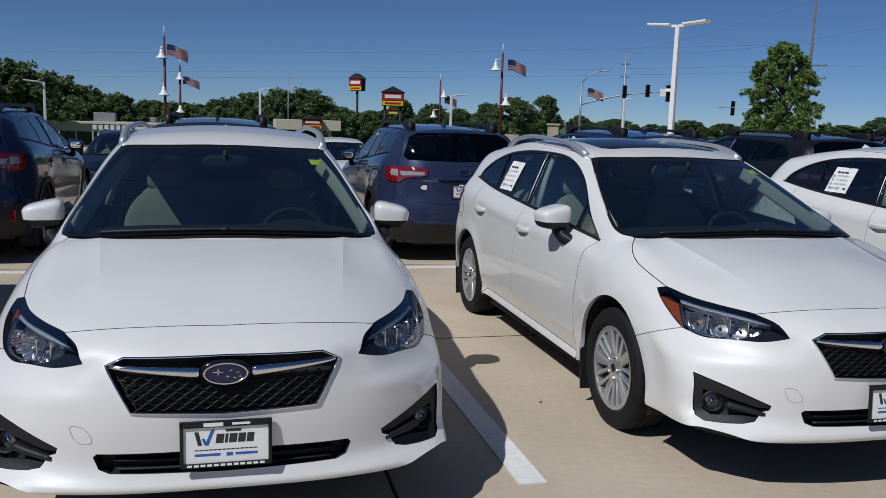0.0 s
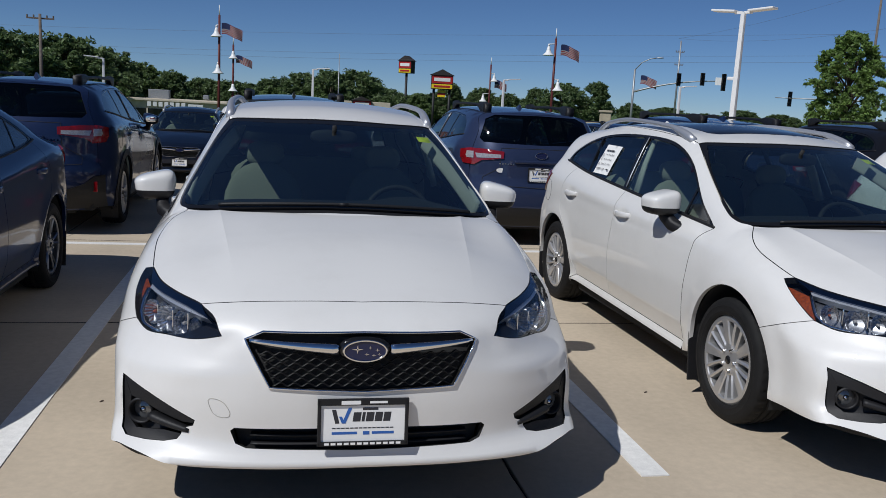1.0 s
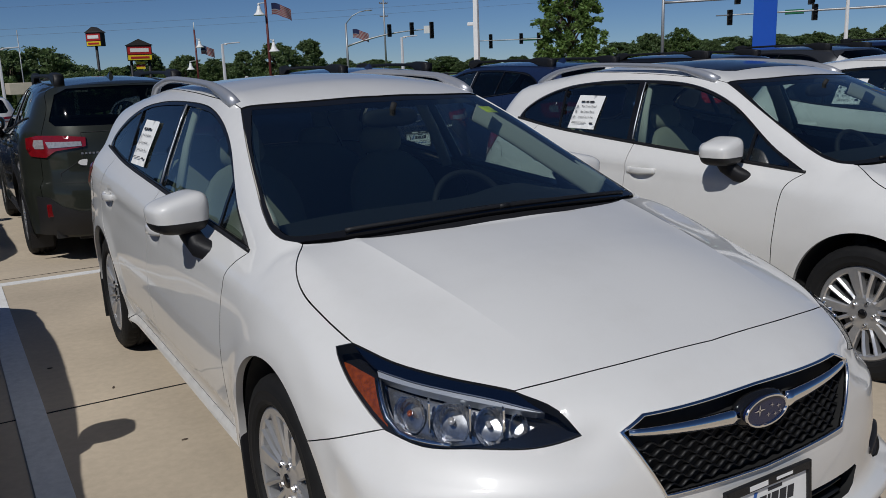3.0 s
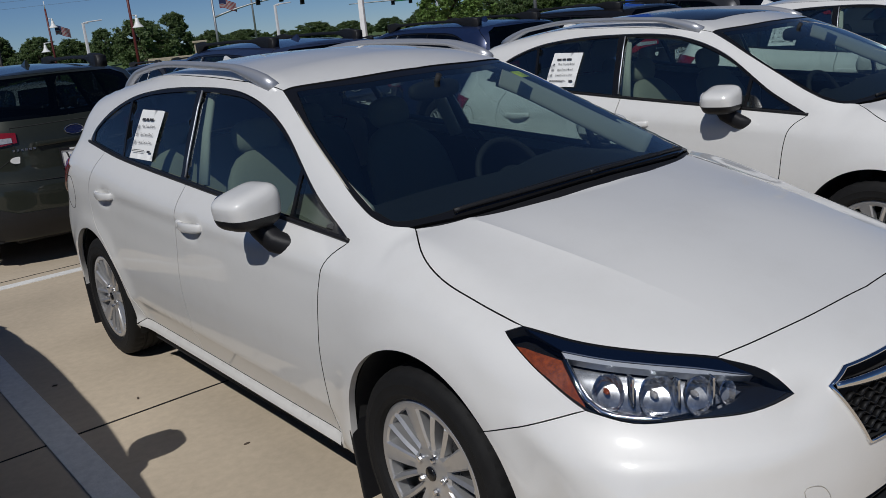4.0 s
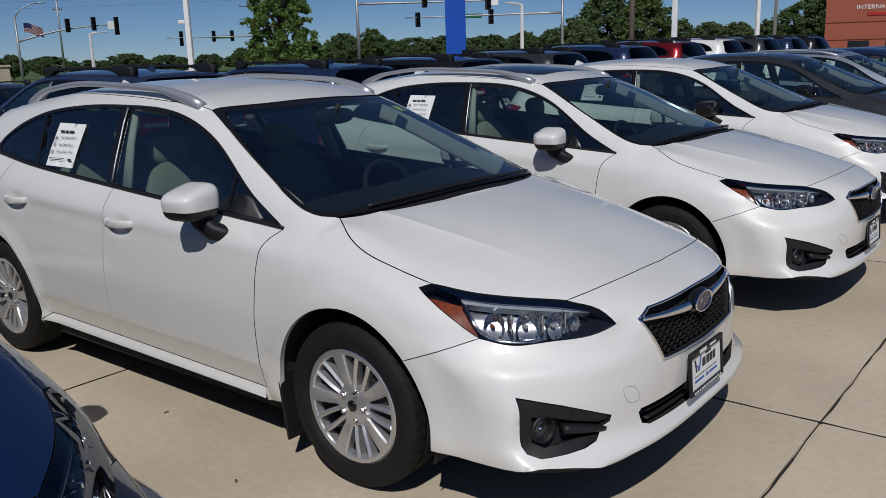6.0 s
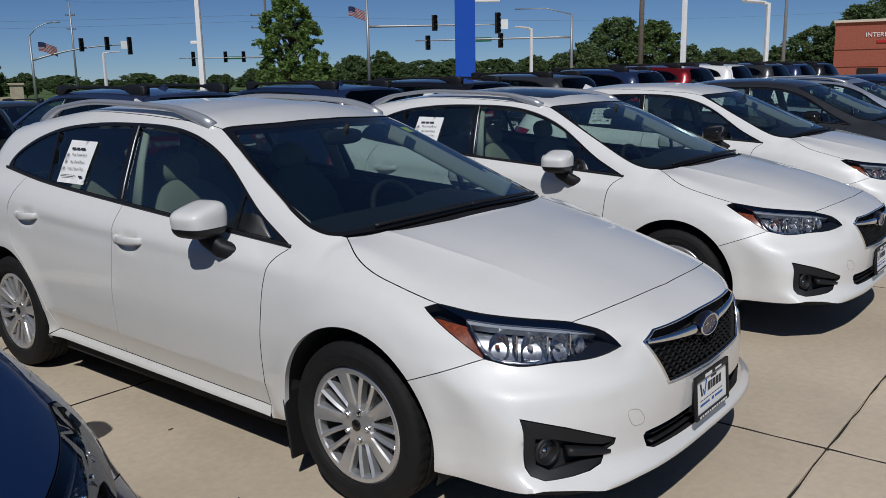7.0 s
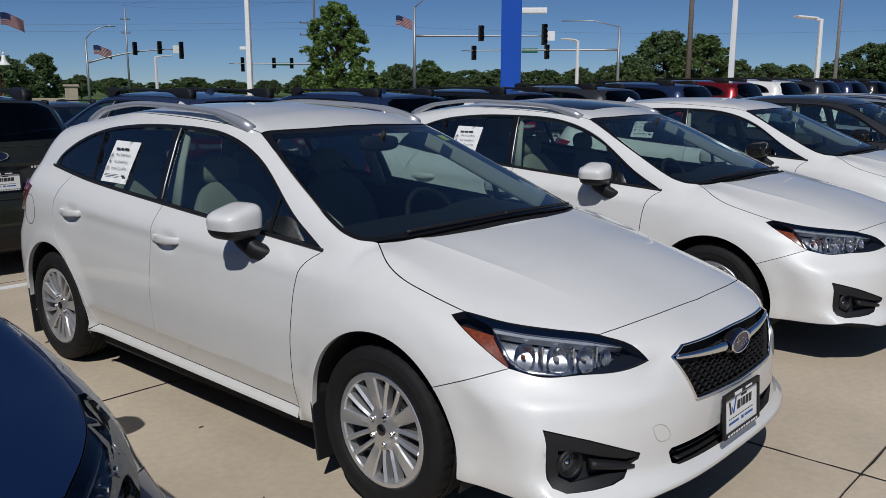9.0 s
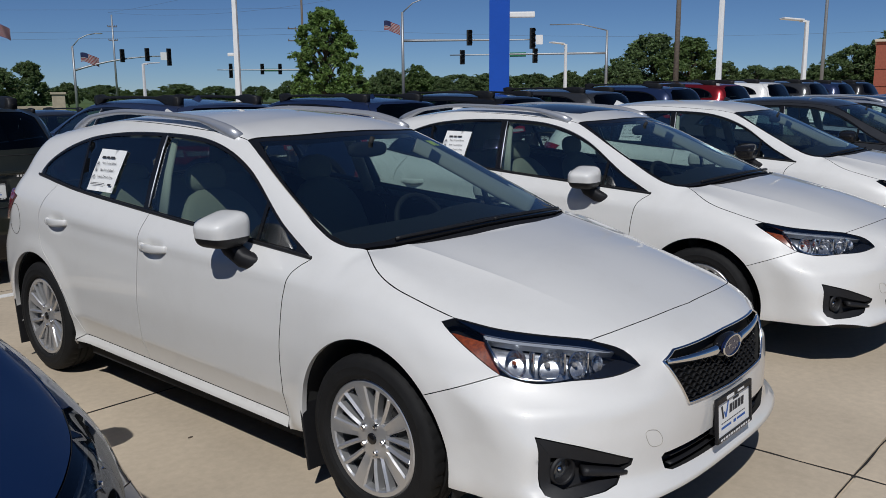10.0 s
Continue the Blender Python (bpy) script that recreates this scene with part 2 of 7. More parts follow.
class Shape:
    length = 4.42
    wheel_f, wheel_r, wheel_z, arch = 0.904, 3.569, 0.307, 0.368
    belt = staticmethod(curve((0.2, 0.76), (0.5, 0.81), (1.05, 0.892), (1.29, 0.905), (2.52, 0.982), (3.47, 1.062), (3.9, 1.09), (4.4, 1.10)))
    wide = staticmethod(curve((0.0, 0.86), (0.5, 0.878), (1.2, 0.884), (2.4, 0.884), (3.6, 0.888), (4.1, 0.872), (4.42, 0.845)))
    tuck = staticmethod(curve((0.12, 0.10), (0.20, 0.052), (0.27, 0.022), (0.36, 0.020), (0.46, 0.010), (0.60, 0.0), (0.8, 0.0)))
    low = staticmethod(curve((0.17, 0.07), (0.205, 0.044), (0.222, 0.031), (0.244, 0.022), (0.262, 0.024), (0.272, 0.033), (0.281, 0.0355), (0.288, 0.0335), (0.381, 0.0035), (0.389, 0.0), (0.45, 0.0)))
    waist = staticmethod(curve((-0.34, 0.0), (-0.22, -0.004), (-0.11, -0.010), (-0.045, -0.0095), (-0.006, 0.0005), (0.004, 0.0025), (0.03, 0.0025), (0.09, 0.0)))
    cheek = staticmethod(curve((0.44, 0.0), (0.50, 0.006), (0.548, 0.0145), (0.556, 0.0145), (0.580, 0.002), (0.60, -0.002), (0.64, 0.0)))
    handles = ((2.335, 0.83), (3.275, 0.862))
    shoulder = staticmethod(curve((-0.36, 0.0), (-0.24, 0.002), (-0.15, 0.012), (-0.08, 0.036), (-0.03, 0.072), (0.0, 0.098), (0.1, 0.143), (0.2, 0.192), (0.32, 0.252), (0.45, 0.33), (0.6, 0.43)))
    hood = staticmethod(curve((-0.1, 0.70), (0.1, 0.782), (0.35, 0.852), (0.7, 0.918), (1.0, 0.962), (1.3, 0.985)))
    hood_drop = staticmethod(curve((0.0, 0.12), (0.2, 0.12), (0.57, 0.10), (1.05, 0.035), (1.3, 0.03)))
    roof = staticmethod(curve((1.5, 1.25), (1.9, 1.372), (2.2, 1.420), (2.6, 1.447), (3.0, 1.443), (3.5, 1.398), (4.0, 1.322), (4.4, 1.26)))
    front = staticmethod(curve((0.1, 0.14), (0.17, 0.11), (0.215, 0.06), (0.238, 0.0), (0.249, -0.046), (0.258, -0.057), (0.272, -0.052), (0.298, -0.037), (0.33, -0.03), (0.46, -0.036), (0.58, -0.030), (0.66, -0.018), (0.71, 0.01), (0.75, 0.07), (0.80, 0.20), (0.9, 0.5), (1.0, 0.85), (1.2, 1.2)))
    front_sweep = staticmethod(curve((0.2, 0.62), (0.26, 0.62), (0.34, 0.92), (0.45, 1.0), (0.55, 1.22), (0.65, 1.68), (0.75, 1.8), (0.9, 1.8)))
    tail = staticmethod(curve((0.15, 4.26), (0.28, 4.37), (0.45, 4.42), (0.65, 4.40), (0.8, 4.31), (0.95, 4.25), (1.05, 4.17), (1.3, 3.96), (1.45, 3.90)))
    dlo_top = ((1.289, 0.905), (1.50, 1.004), (1.86, 1.212), (2.05, 1.283), (2.25, 1.325), (2.65, 1.344), (3.0, 1.334), (3.27, 1.298), (3.5, 1.218), (3.61, 1.145), (3.65, 1.092))
    panes = (1.655, 2.535, 2.60, 3.19, 3.25)
    rear_edge = ((3.82, 1.305), (3.95, 1.15), (4.0, 1.0), (4.08, 0.7), (4.14, 0.45), (4.15, 0.26))
    ditch_end = ((0.555, 3.0), (0.53, 3.5), (0.49, 3.82))
    window = ((0.0, 1.30), (0.42, 1.29), (0.52, 1.24), (0.60, 1.04), (0.55, 1.0), (0.0, 0.99))
    lamp = ((0.48, 4.2, 0.98), (0.66, 4.1, 0.99), (0.80, 3.90, 0.992), (0.86, 3.78, 0.972), (0.875, 3.86, 0.89), (0.86, 3.98, 0.82), (0.66, 4.2, 0.86), (0.48, 4.2, 0.87))
    warp_y = staticmethod(curve((-0.2, -0.235), (0.0, -0.033), (0.5, 0.484), (0.9, 0.9), (2.0, 1.985), (3.57, 3.57), (4.6, 4.57)))
    warp_z = staticmethod(curve((0.0, 0.0), (0.3, 0.306), (0.65, 0.668), (0.9, 0.922), (1.35, 1.375), (1.55, 1.575)))
    warp_x = 1.0


class Wagon(Shape):
    """Taller, longer, with the roof carried back to an upright tail."""
    roof = staticmethod(curve((1.5, 1.25), (1.9, 1.372), (2.2, 1.42), (2.6, 1.447), (3.0, 1.447), (3.5, 1.435), (4.0, 1.40), (4.4, 1.36)))
    tail = staticmethod(curve((0.15, 4.26), (0.28, 4.36), (0.42, 4.42), (0.60, 4.42), (0.66, 4.385), (0.9, 4.37), (1.05, 4.32), (1.3, 4.20), (1.45, 4.11)))
    dlo_top = ((1.289, 0.905), (1.50, 1.004), (1.86, 1.212), (2.05, 1.283), (2.25, 1.325), (2.65, 1.346), (3.0, 1.346), (3.4, 1.33), (3.75, 1.29), (3.92, 1.20), (3.98, 1.11))
    rear_edge = ((4.02, 1.345), (4.13, 1.2), (4.17, 1.0), (4.18, 0.7), (4.20, 0.45), (4.20, 0.26))
    ditch_end = ((0.56, 3.0), (0.55, 3.5), (0.53, 4.02))
    window = ((0.0, 1.352), (0.47, 1.342), (0.57, 1.295), (0.645, 1.09), (0.61, 1.05), (0.0, 1.04))
    lamp = ((0.425, 4.37, 0.958), (0.62, 4.3, 0.975), (0.78, 4.2, 0.978), (0.835, 4.09, 0.958), (0.86, 4.12, 0.88), (0.85, 4.17, 0.825), (0.75, 4.28, 0.815), (0.66, 4.3, 0.862), (0.425, 4.37, 0.892))
    warp_y = staticmethod(curve((-0.2, -0.2), (0.904, 0.95), (2.0, 2.1), (3.569, 3.695), (4.42, 4.78)))
    warp_z = staticmethod(curve((0.0, 0.0), (0.307, 0.345), (0.9, 1.04), (1.35, 1.515), (1.47, 1.63)))
    warp_x = 1.035


class Sedan(Shape):
    """The same nose and cabin, with the roof falling to a boot lid."""
    roof = staticmethod(curve((1.5, 1.25), (1.9, 1.372), (2.2, 1.415), (2.6, 1.43), (3.0, 1.395), (3.4, 1.29), (3.75, 1.155), (4.0, 1.115), (4.42, 1.10)))
    tail = staticmethod(curve((0.15, 4.26), (0.28, 4.37), (0.45, 4.42), (0.65, 4.42), (0.8, 4.38), (0.95, 4.37), (1.05, 4.40), (1.3, 4.40)))
    dlo_top = ((1.289, 0.905), (1.50, 1.004), (1.86, 1.212), (2.05, 1.283), (2.25, 1.318), (2.6, 1.325), (2.9, 1.285), (3.15, 1.205), (3.33, 1.12), (3.43, 1.068))
    panes = (1.655, 2.535, 2.60, 3.05, 3.09)
    rear_edge = ((4.06, 1.06), (4.10, 1.0), (4.12, 0.9), (4.14, 0.7), (4.17, 0.45), (4.17, 0.26))
    ditch_end = ((0.55, 2.8), (0.53, 3.3), (0.54, 3.7), (0.62, 4.06))
    window = None
    lamp = ((0.48, 4.35, 0.98), (0.66, 4.3, 0.99), (0.80, 4.1, 0.995), (0.86, 3.98, 0.97), (0.87, 4.05, 0.88), (0.85, 4.1, 0.84), (0.66, 4.3, 0.87), (0.48, 4.35, 0.88))


def field(S, x, y, z):
    """Below zero inside the body."""
    x = np.abs(x)
    d = z - S.belt(y)
    w = S.wide(y) - S.tuck(z) - S.shoulder(d)
    for wy in (S.wheel_f, S.wheel_r):
        r = np.hypot(y - wy, z - S.wheel_z)
        w = w + 0.012 * np.exp(-(((r - S.arch - 0.015) / 0.06) ** 2)) * (z < 0.9)
    inside = 1 / (1 + np.exp(np.clip(-(y - 1.385) / 0.014, -40, 40))) / (1 + np.exp(np.clip((y - 3.2) / 0.03, -40, 40)))
    w = w + inside * (np.where(z < 0.36, S.tuck(z) - 0.020, 0.0) - S.low(z - sill_shift(y)))
    w = w + S.waist(z - (0.765 + 0.041 * y)) / (1 + np.exp(np.clip(-(y - 1.25) / 0.10, -40, 40))) / (1 + np.exp(np.clip((y - 3.25) / 0.07, -40, 40)))
    for hy, hz in S.handles:
        w = w - 0.013 * np.exp(-(np.abs((y - hy) / 0.062) ** 4) - np.abs((z - hz) / 0.036) ** 4)
    crease = 0.40 + 0.14 * y
    rise = np.clip((y - 0.22) * 2.2, 0, 1)
    hood = S.hood(y) - S.hood_drop(y) * (x / 0.75) ** 2.5 + np.where(x < crease, 0.0085 + 0.0042 * np.exp(np.clip((x - crease) / 0.036, -40, 0)), 0.0127 * np.exp(np.clip((crease - x) / 0.055, -40, 0))) * rise
    screen = 0.965 + 0.40 * (y - 0.93 - 0.25 * x**2) - 0.07 * x**2
    roof = S.roof(y) - 0.045 * (x / 0.56) ** 2
    h = -smax(-np.maximum(hood, screen), -roof, 0.05)
    ridge = S.cheek(z + 0.06 * (x - 0.6)) / (1 + np.exp(np.clip(-(x - 0.50) / 0.04, -40, 40)))
    n = S.front(z) - ridge + 0.27 * (x / 0.82) ** 3.18 * S.front_sweep(z) - y
    t = y - (S.tail(z) - 0.32 * (x / 0.85) ** 3.5)
    k = np.where(y > 1.1, 0.085, 0.07)
    v = smax(x - w, (z - h) * 0.92, k)
    v = smax(v, n * 0.9, 0.075)
    fade = 1 / (1 + np.exp(np.clip((y - 0.42) / 0.03, -40, 40)))
    v = v - 0.014 * fade * np.exp(-(((x - 0.838 - 0.10 * (0.40 - z)) / 0.020) ** 2)) * np.exp(-(((z - 0.38) / 0.12) ** 4))
    v = v + 0.010 * fade * np.exp(-(((x - 0.455) / 0.055) ** 2) - ((z - 0.655 + 0.35 * (x - 0.455)) / 0.030) ** 2)
    return smax(v, t * 0.9, 0.09)


def sill_shift(y):
    """The door bottoms run a little lower towards the front."""
    return -0.024 * np.clip((3.12 - y) / 1.71, 0, 1)


def bisect(fn, lo, hi, shape):
    lo, hi = np.full(shape, float(lo)), np.full(shape, float(hi))
    for _ in range(34):
        mid = (lo + hi) / 2
        out = fn(mid) > 0
        hi, lo = np.where(out, mid, hi), np.where(out, lo, mid)
    return (lo + hi) / 2


NOSE_Y, TAIL_Y, RADIUS = 1.0, 3.3, 0.95


def unfold(chart, p):
    """The flat coordinates of points in a chart."""
    p = np.asarray(p, float)
    if chart == "side":
        return p[:, 1:3]
    if chart == "top":
        return p[:, 0:2]
    a = np.arctan2(p[:, 0], NOSE_Y - p[:, 1]) if chart == "nose" else np.arctan2(p[:, 0], p[:, 1] - TAIL_Y)
    return np.stack([a * RADIUS, p[:, 2]], 1)


def fold(S, chart, q):
    """Points of the body's skin at flat coordinates."""
    q = np.asarray(q, float)
    u, v = q[:, 0], q[:, 1]
    if chart == "side":
        return np.stack([bisect(lambda s: field(S, s, u, v), 0.15, 1.1, u.shape), u, v], 1)
    if chart == "top":
        return np.stack([u, v, bisect(lambda s: field(S, u, v, s), 0.2, 1.9, u.shape)], 1)
    sn, cs = np.sin(u / RADIUS), np.cos(u / RADIUS)
    y0, sg = (NOSE_Y, -1) if chart == "nose" else (TAIL_Y, 1)
    r = bisect(lambda s: field(S, s * sn, y0 + sg * s * cs, v), 0.15, 1.6, u.shape)
    return np.stack([r * sn, y0 + sg * r * cs, v], 1)


def normals(S, p):
    e = 0.004
    g = np.stack([field(S, *(p + e * np.eye(3)[i]).T) - field(S, *(p - e * np.eye(3)[i]).T) for i in range(3)], 1)
    return g / (np.linalg.norm(g, axis=1, keepdims=True) + 1e-9)


def smooth_line(pts, step=0.02):
    """A smooth line through flat points, evenly sampled."""
    p = np.array(pts, float)
    if len(p) == 2:
        n = max(int(np.linalg.norm(p[1] - p[0]) / step), 1)
        return p[0] + (p[1] - p[0]) * np.linspace(0, 1, n + 1)[:, None]
    d = np.r_[0, np.cumsum(np.linalg.norm(np.diff(p, axis=0), axis=1) ** 0.7)]
    m = np.gradient(p, d, axis=0)
    out = [p[:1]]
    for i in range(len(p) - 1):
        h = d[i + 1] - d[i]
        n = max(int(np.linalg.norm(p[i + 1] - p[i]) / step), 1)
        t = np.linspace(0, 1, n + 1)[1:, None]
        out.append((2 * t**3 - 3 * t**2 + 1) * p[i] + (t**3 - 2 * t**2 + t) * h * m[i] + (3 * t**2 - 2 * t**3) * p[i + 1] + (t**3 - t**2) * h * m[i + 1])
    return np.concatenate(out)


def line_on(S, chart, pts, step=0.02, straight=False):
    """A line on the skin, given in a chart: side (y, z), top (x, y), nose and tail (x, y, z)."""
    if chart in ("nose", "tail"):
        pts = unfold(chart, pts)
    if straight:
        q = np.concatenate([smooth_line(pts[i:i + 2], step)[(1 if i else 0):] for i in range(len(pts) - 1)])
    else:
        q = smooth_line(pts, step)
    return fold(S, chart, q)


def face_on(S, x, z):
    """Points of the nose at (x, z)."""
    x, z = np.array(x, float), np.array(z, float)
    return np.stack([x, bisect(lambda s: -field(S, x, s, z), -0.4, 0.9, x.shape), z], 1)


def tail_on(S, x, z):
    x, z = np.array(x, float), np.array(z, float)
    return np.stack([x, bisect(lambda s: field(S, x, s, z), 3.3, 4.7, x.shape), z], 1)


def joined(*lines):
    out = [lines[0]]
    for l in lines[1:]:
        out.append(l[1:] if np.linalg.norm(l[0] - out[-1][-1]) < 1e-3 else l)
    p = np.concatenate(out)
    if np.linalg.norm(p[0] - p[-1]) < 1e-3:
        p = p[:-1]
    return p


def mirrored(half):
    """A closed loop from its half, which starts and ends on the middle line."""
    other = half[1:-1][::-1] * np.array([-1, 1, 1])
    return np.concatenate([half, other])


def inside_of(q, loops):
    odd = np.zeros(len(q), bool)
    for l in loops:
        a, b = l, np.roll(l, -1, axis=0)
        for (x0, y0), (x1, y1) in zip(a, b):
            if y0 == y1:
                continue
            c = ((q[:, 1] < y0) != (q[:, 1] < y1)) & (q[:, 0] < (x1 - x0) * (q[:, 1] - y0) / (y1 - y0) + x0)
            odd ^= c
    return odd


def skin(S, chart, loops, step=0.03, gap=0.0026, lift=0.0, lip=0.024, rows=(), folds=()):
    """A sheet of the skin inside the first loop and outside the others, with folded edges. Returns verts, faces, sharp edges."""
    from mathutils.geometry import delaunay_2d_cdt
    lines3, lines2 = [], []
    for j, l in enumerate(loops):
        q = unfold(chart, l)
        n = normals(S, l)
        t = np.roll(l, -1, axis=0) - np.roll(l, 1, axis=0)
        t /= np.linalg.norm(t, axis=1, keepdims=True) + 1e-9
        inn = np.cross(n, t)
        q2 = unfold(chart, l + inn * 0.004)
        tt = np.roll(q, -1, axis=0) - np.roll(q, 1, axis=0)
        area = np.sum(q[:, 0] * np.roll(q[:, 1], -1) - q[:, 1] * np.roll(q[:, 0], -1))
        into = np.stack([-tt[:, 1], tt[:, 0]], 1) * np.sign(area) * (1 if j == 0 else -1)
        sg = np.sign(np.sum(np.sum((q2 - q) * into, axis=1))) or 1
        p = l + inn * sg * gap
        lines3.append(p)
        lines2.append(unfold(chart, p))
    allq = np.concatenate(lines2)
    lo, hi = lines2[0].min(0), lines2[0].max(0)
    gx, gy = np.meshgrid(np.arange(lo[0], hi[0], step), np.arange(lo[1], hi[1], step * 0.87))
    gx = gx + (np.arange(gx.shape[0]) % 2)[:, None] * step / 2
    g = np.stack([gx.ravel(), gy.ravel()], 1)
    g = g[inside_of(g, lines2)]
    if len(g):
        far = np.full(len(g), 9.0)
        for k in range(0, len(allq), 200):
            far = np.minimum(far, np.min(np.linalg.norm(g[:, None] - allq[None, k:k + 200], axis=2), axis=1))
        g = g[far > step * 0.45]
        for r in rows:
            g = g[np.abs(g[:, 1] - r - sill_shift(g[:, 0])) > 0.007]
        for r in rows:
            ey = np.arange(lo[0], hi[0], 0.03)
            e = np.stack([ey, r + sill_shift(ey)], 1)
            e = e[inside_of(e, lines2)]
            e = e[np.min(np.linalg.norm(e[:, None] - allq[None], axis=2), axis=1) > 0.006]
            g = np.concatenate([g, e])
    edges, base = [], 0
    for q in lines2:
        edges += [(base + i, base + (i + 1) % len(q)) for i in range(len(q))]
        base += len(q)
    crisp = []
    for l in folds:
        l = np.array(l)
        l = l[inside_of(l, lines2)]
        g = g[np.min(np.linalg.norm(g[:, None] - l[None], axis=2), axis=1) > step * 0.45]
        crisp.append(l)
    loose = len(allq)
    for l in crisp:
        edges += [(loose + i, loose + i + 1) for i in range(len(l) - 1)]
        loose += len(l)
    flat = np.concatenate([allq] + crisp + ([g] if len(g) else []))
    vo, _, fo, ov, _, _ = delaunay_2d_cdt([Vector(v) for v in flat], edges, [], 0, 1e-6)
    q = np.array([tuple(v) for v in vo])
    cent = np.array([q[list(f)].mean(0) for f in fo])
    keep = inside_of(cent, lines2)
    fo = [tuple(f) for f, k in zip(fo, keep) if k]
    p = fold(S, chart, q)
    edge3 = np.concatenate(lines3)
    where = {}
    for i, src in enumerate(ov):
        for s in src:
            if s < len(edge3):
                p[i] = edge3[s]
            where[s] = i
    n = normals(S, p)
    p = p + n * lift
    f = np.array(fo)
    fn = np.cross(p[f[:, 1]] - p[f[:, 0]], p[f[:, 2]] - p[f[:, 0]])
    if np.sum(fn * n[f[:, 0]]) < 0:
        fo = [t[::-1] for t in fo]
    verts, faces, sharp = list(p), list(fo), []
    if lip:
        used = set()
        for t in fo:
            for a, b in zip(t, t[1:] + t[:1]):
                used.add((a, b))
        border = [(a, b) for a, b in used if (b, a) not in used]
        low = {}
        for a, b in border:
            for v in (a, b):
                if v not in low:
                    low[v] = len(verts)
                    verts.append(p[v] - n[v] * lip)
        for a, b in border:
            faces.append((b, a, low[a], low[b]))
            sharp.append((a, b))
    base, bent = len(allq), []
    for l in crisp:
        bent += [(where[base + i], where[base + i + 1]) for i in range(len(l) - 1) if base + i in where and base + i + 1 in where]
        base += len(l)
    return (np.array(verts), faces, sharp, bent) if folds else (np.array(verts), faces, sharp)


def warped(S, v):
    v = np.array(v, float)
    v[:, 0] *= S.warp_x
    if S.warp_y:
        v[:, 1] = S.warp_y(v[:, 1])
    if S.warp_z:
        v[:, 2] = S.warp_z(v[:, 2])
    return v


def sheet(S, name, sk, material, parent, label="", flip=False):
    v, faces, sharp = sk[:3]
    v = warped(S, v)
    if flip:
        v = v * np.array([-1, 1, 1])
        faces = [f[::-1] for f in faces]
    ob = fill_mesh(name, v, faces, material, parent, label, True)
    # Panel edges blackened for gap shade; rear door and side gaps stay sunlit paint.
    if sharp and "paint" in material.name and name not in ("rear_door", "body_side"):
        ob.data.materials.append(SEAL_SHADE)
        k = len(faces) - len(sharp)
        ob.data.polygons.foreach_set("material_index", [0 if i < k else 1 for i in range(len(faces))])
    es = {tuple(sorted(e)) for e in sharp + (sk[3] if len(sk) > 3 else [])}
    ob.data.edges.foreach_set("use_edge_sharp", [tuple(sorted(e.vertices)) in es for e in ob.data.edges])
    return ob


def both(S, name, sk, material, parent, label=""):
    return [sheet(S, name, sk, material, parent, label), sheet(S, name, sk, material, parent, label, True)]


def wp(S, *p):
    return tuple(warped(S, np.array([p]))[0])


def sweep(S, name, line, rx, rz, material, parent, label="", closed=False, up=(0, 0, 1), seg=8, power=2.0):
    bm = bmesh.new()
    tube(bm, [tuple(v) for v in warped(S, line)], rx, rz, seg, closed, up, power)
    return part(name, bm, material, parent, label, True)


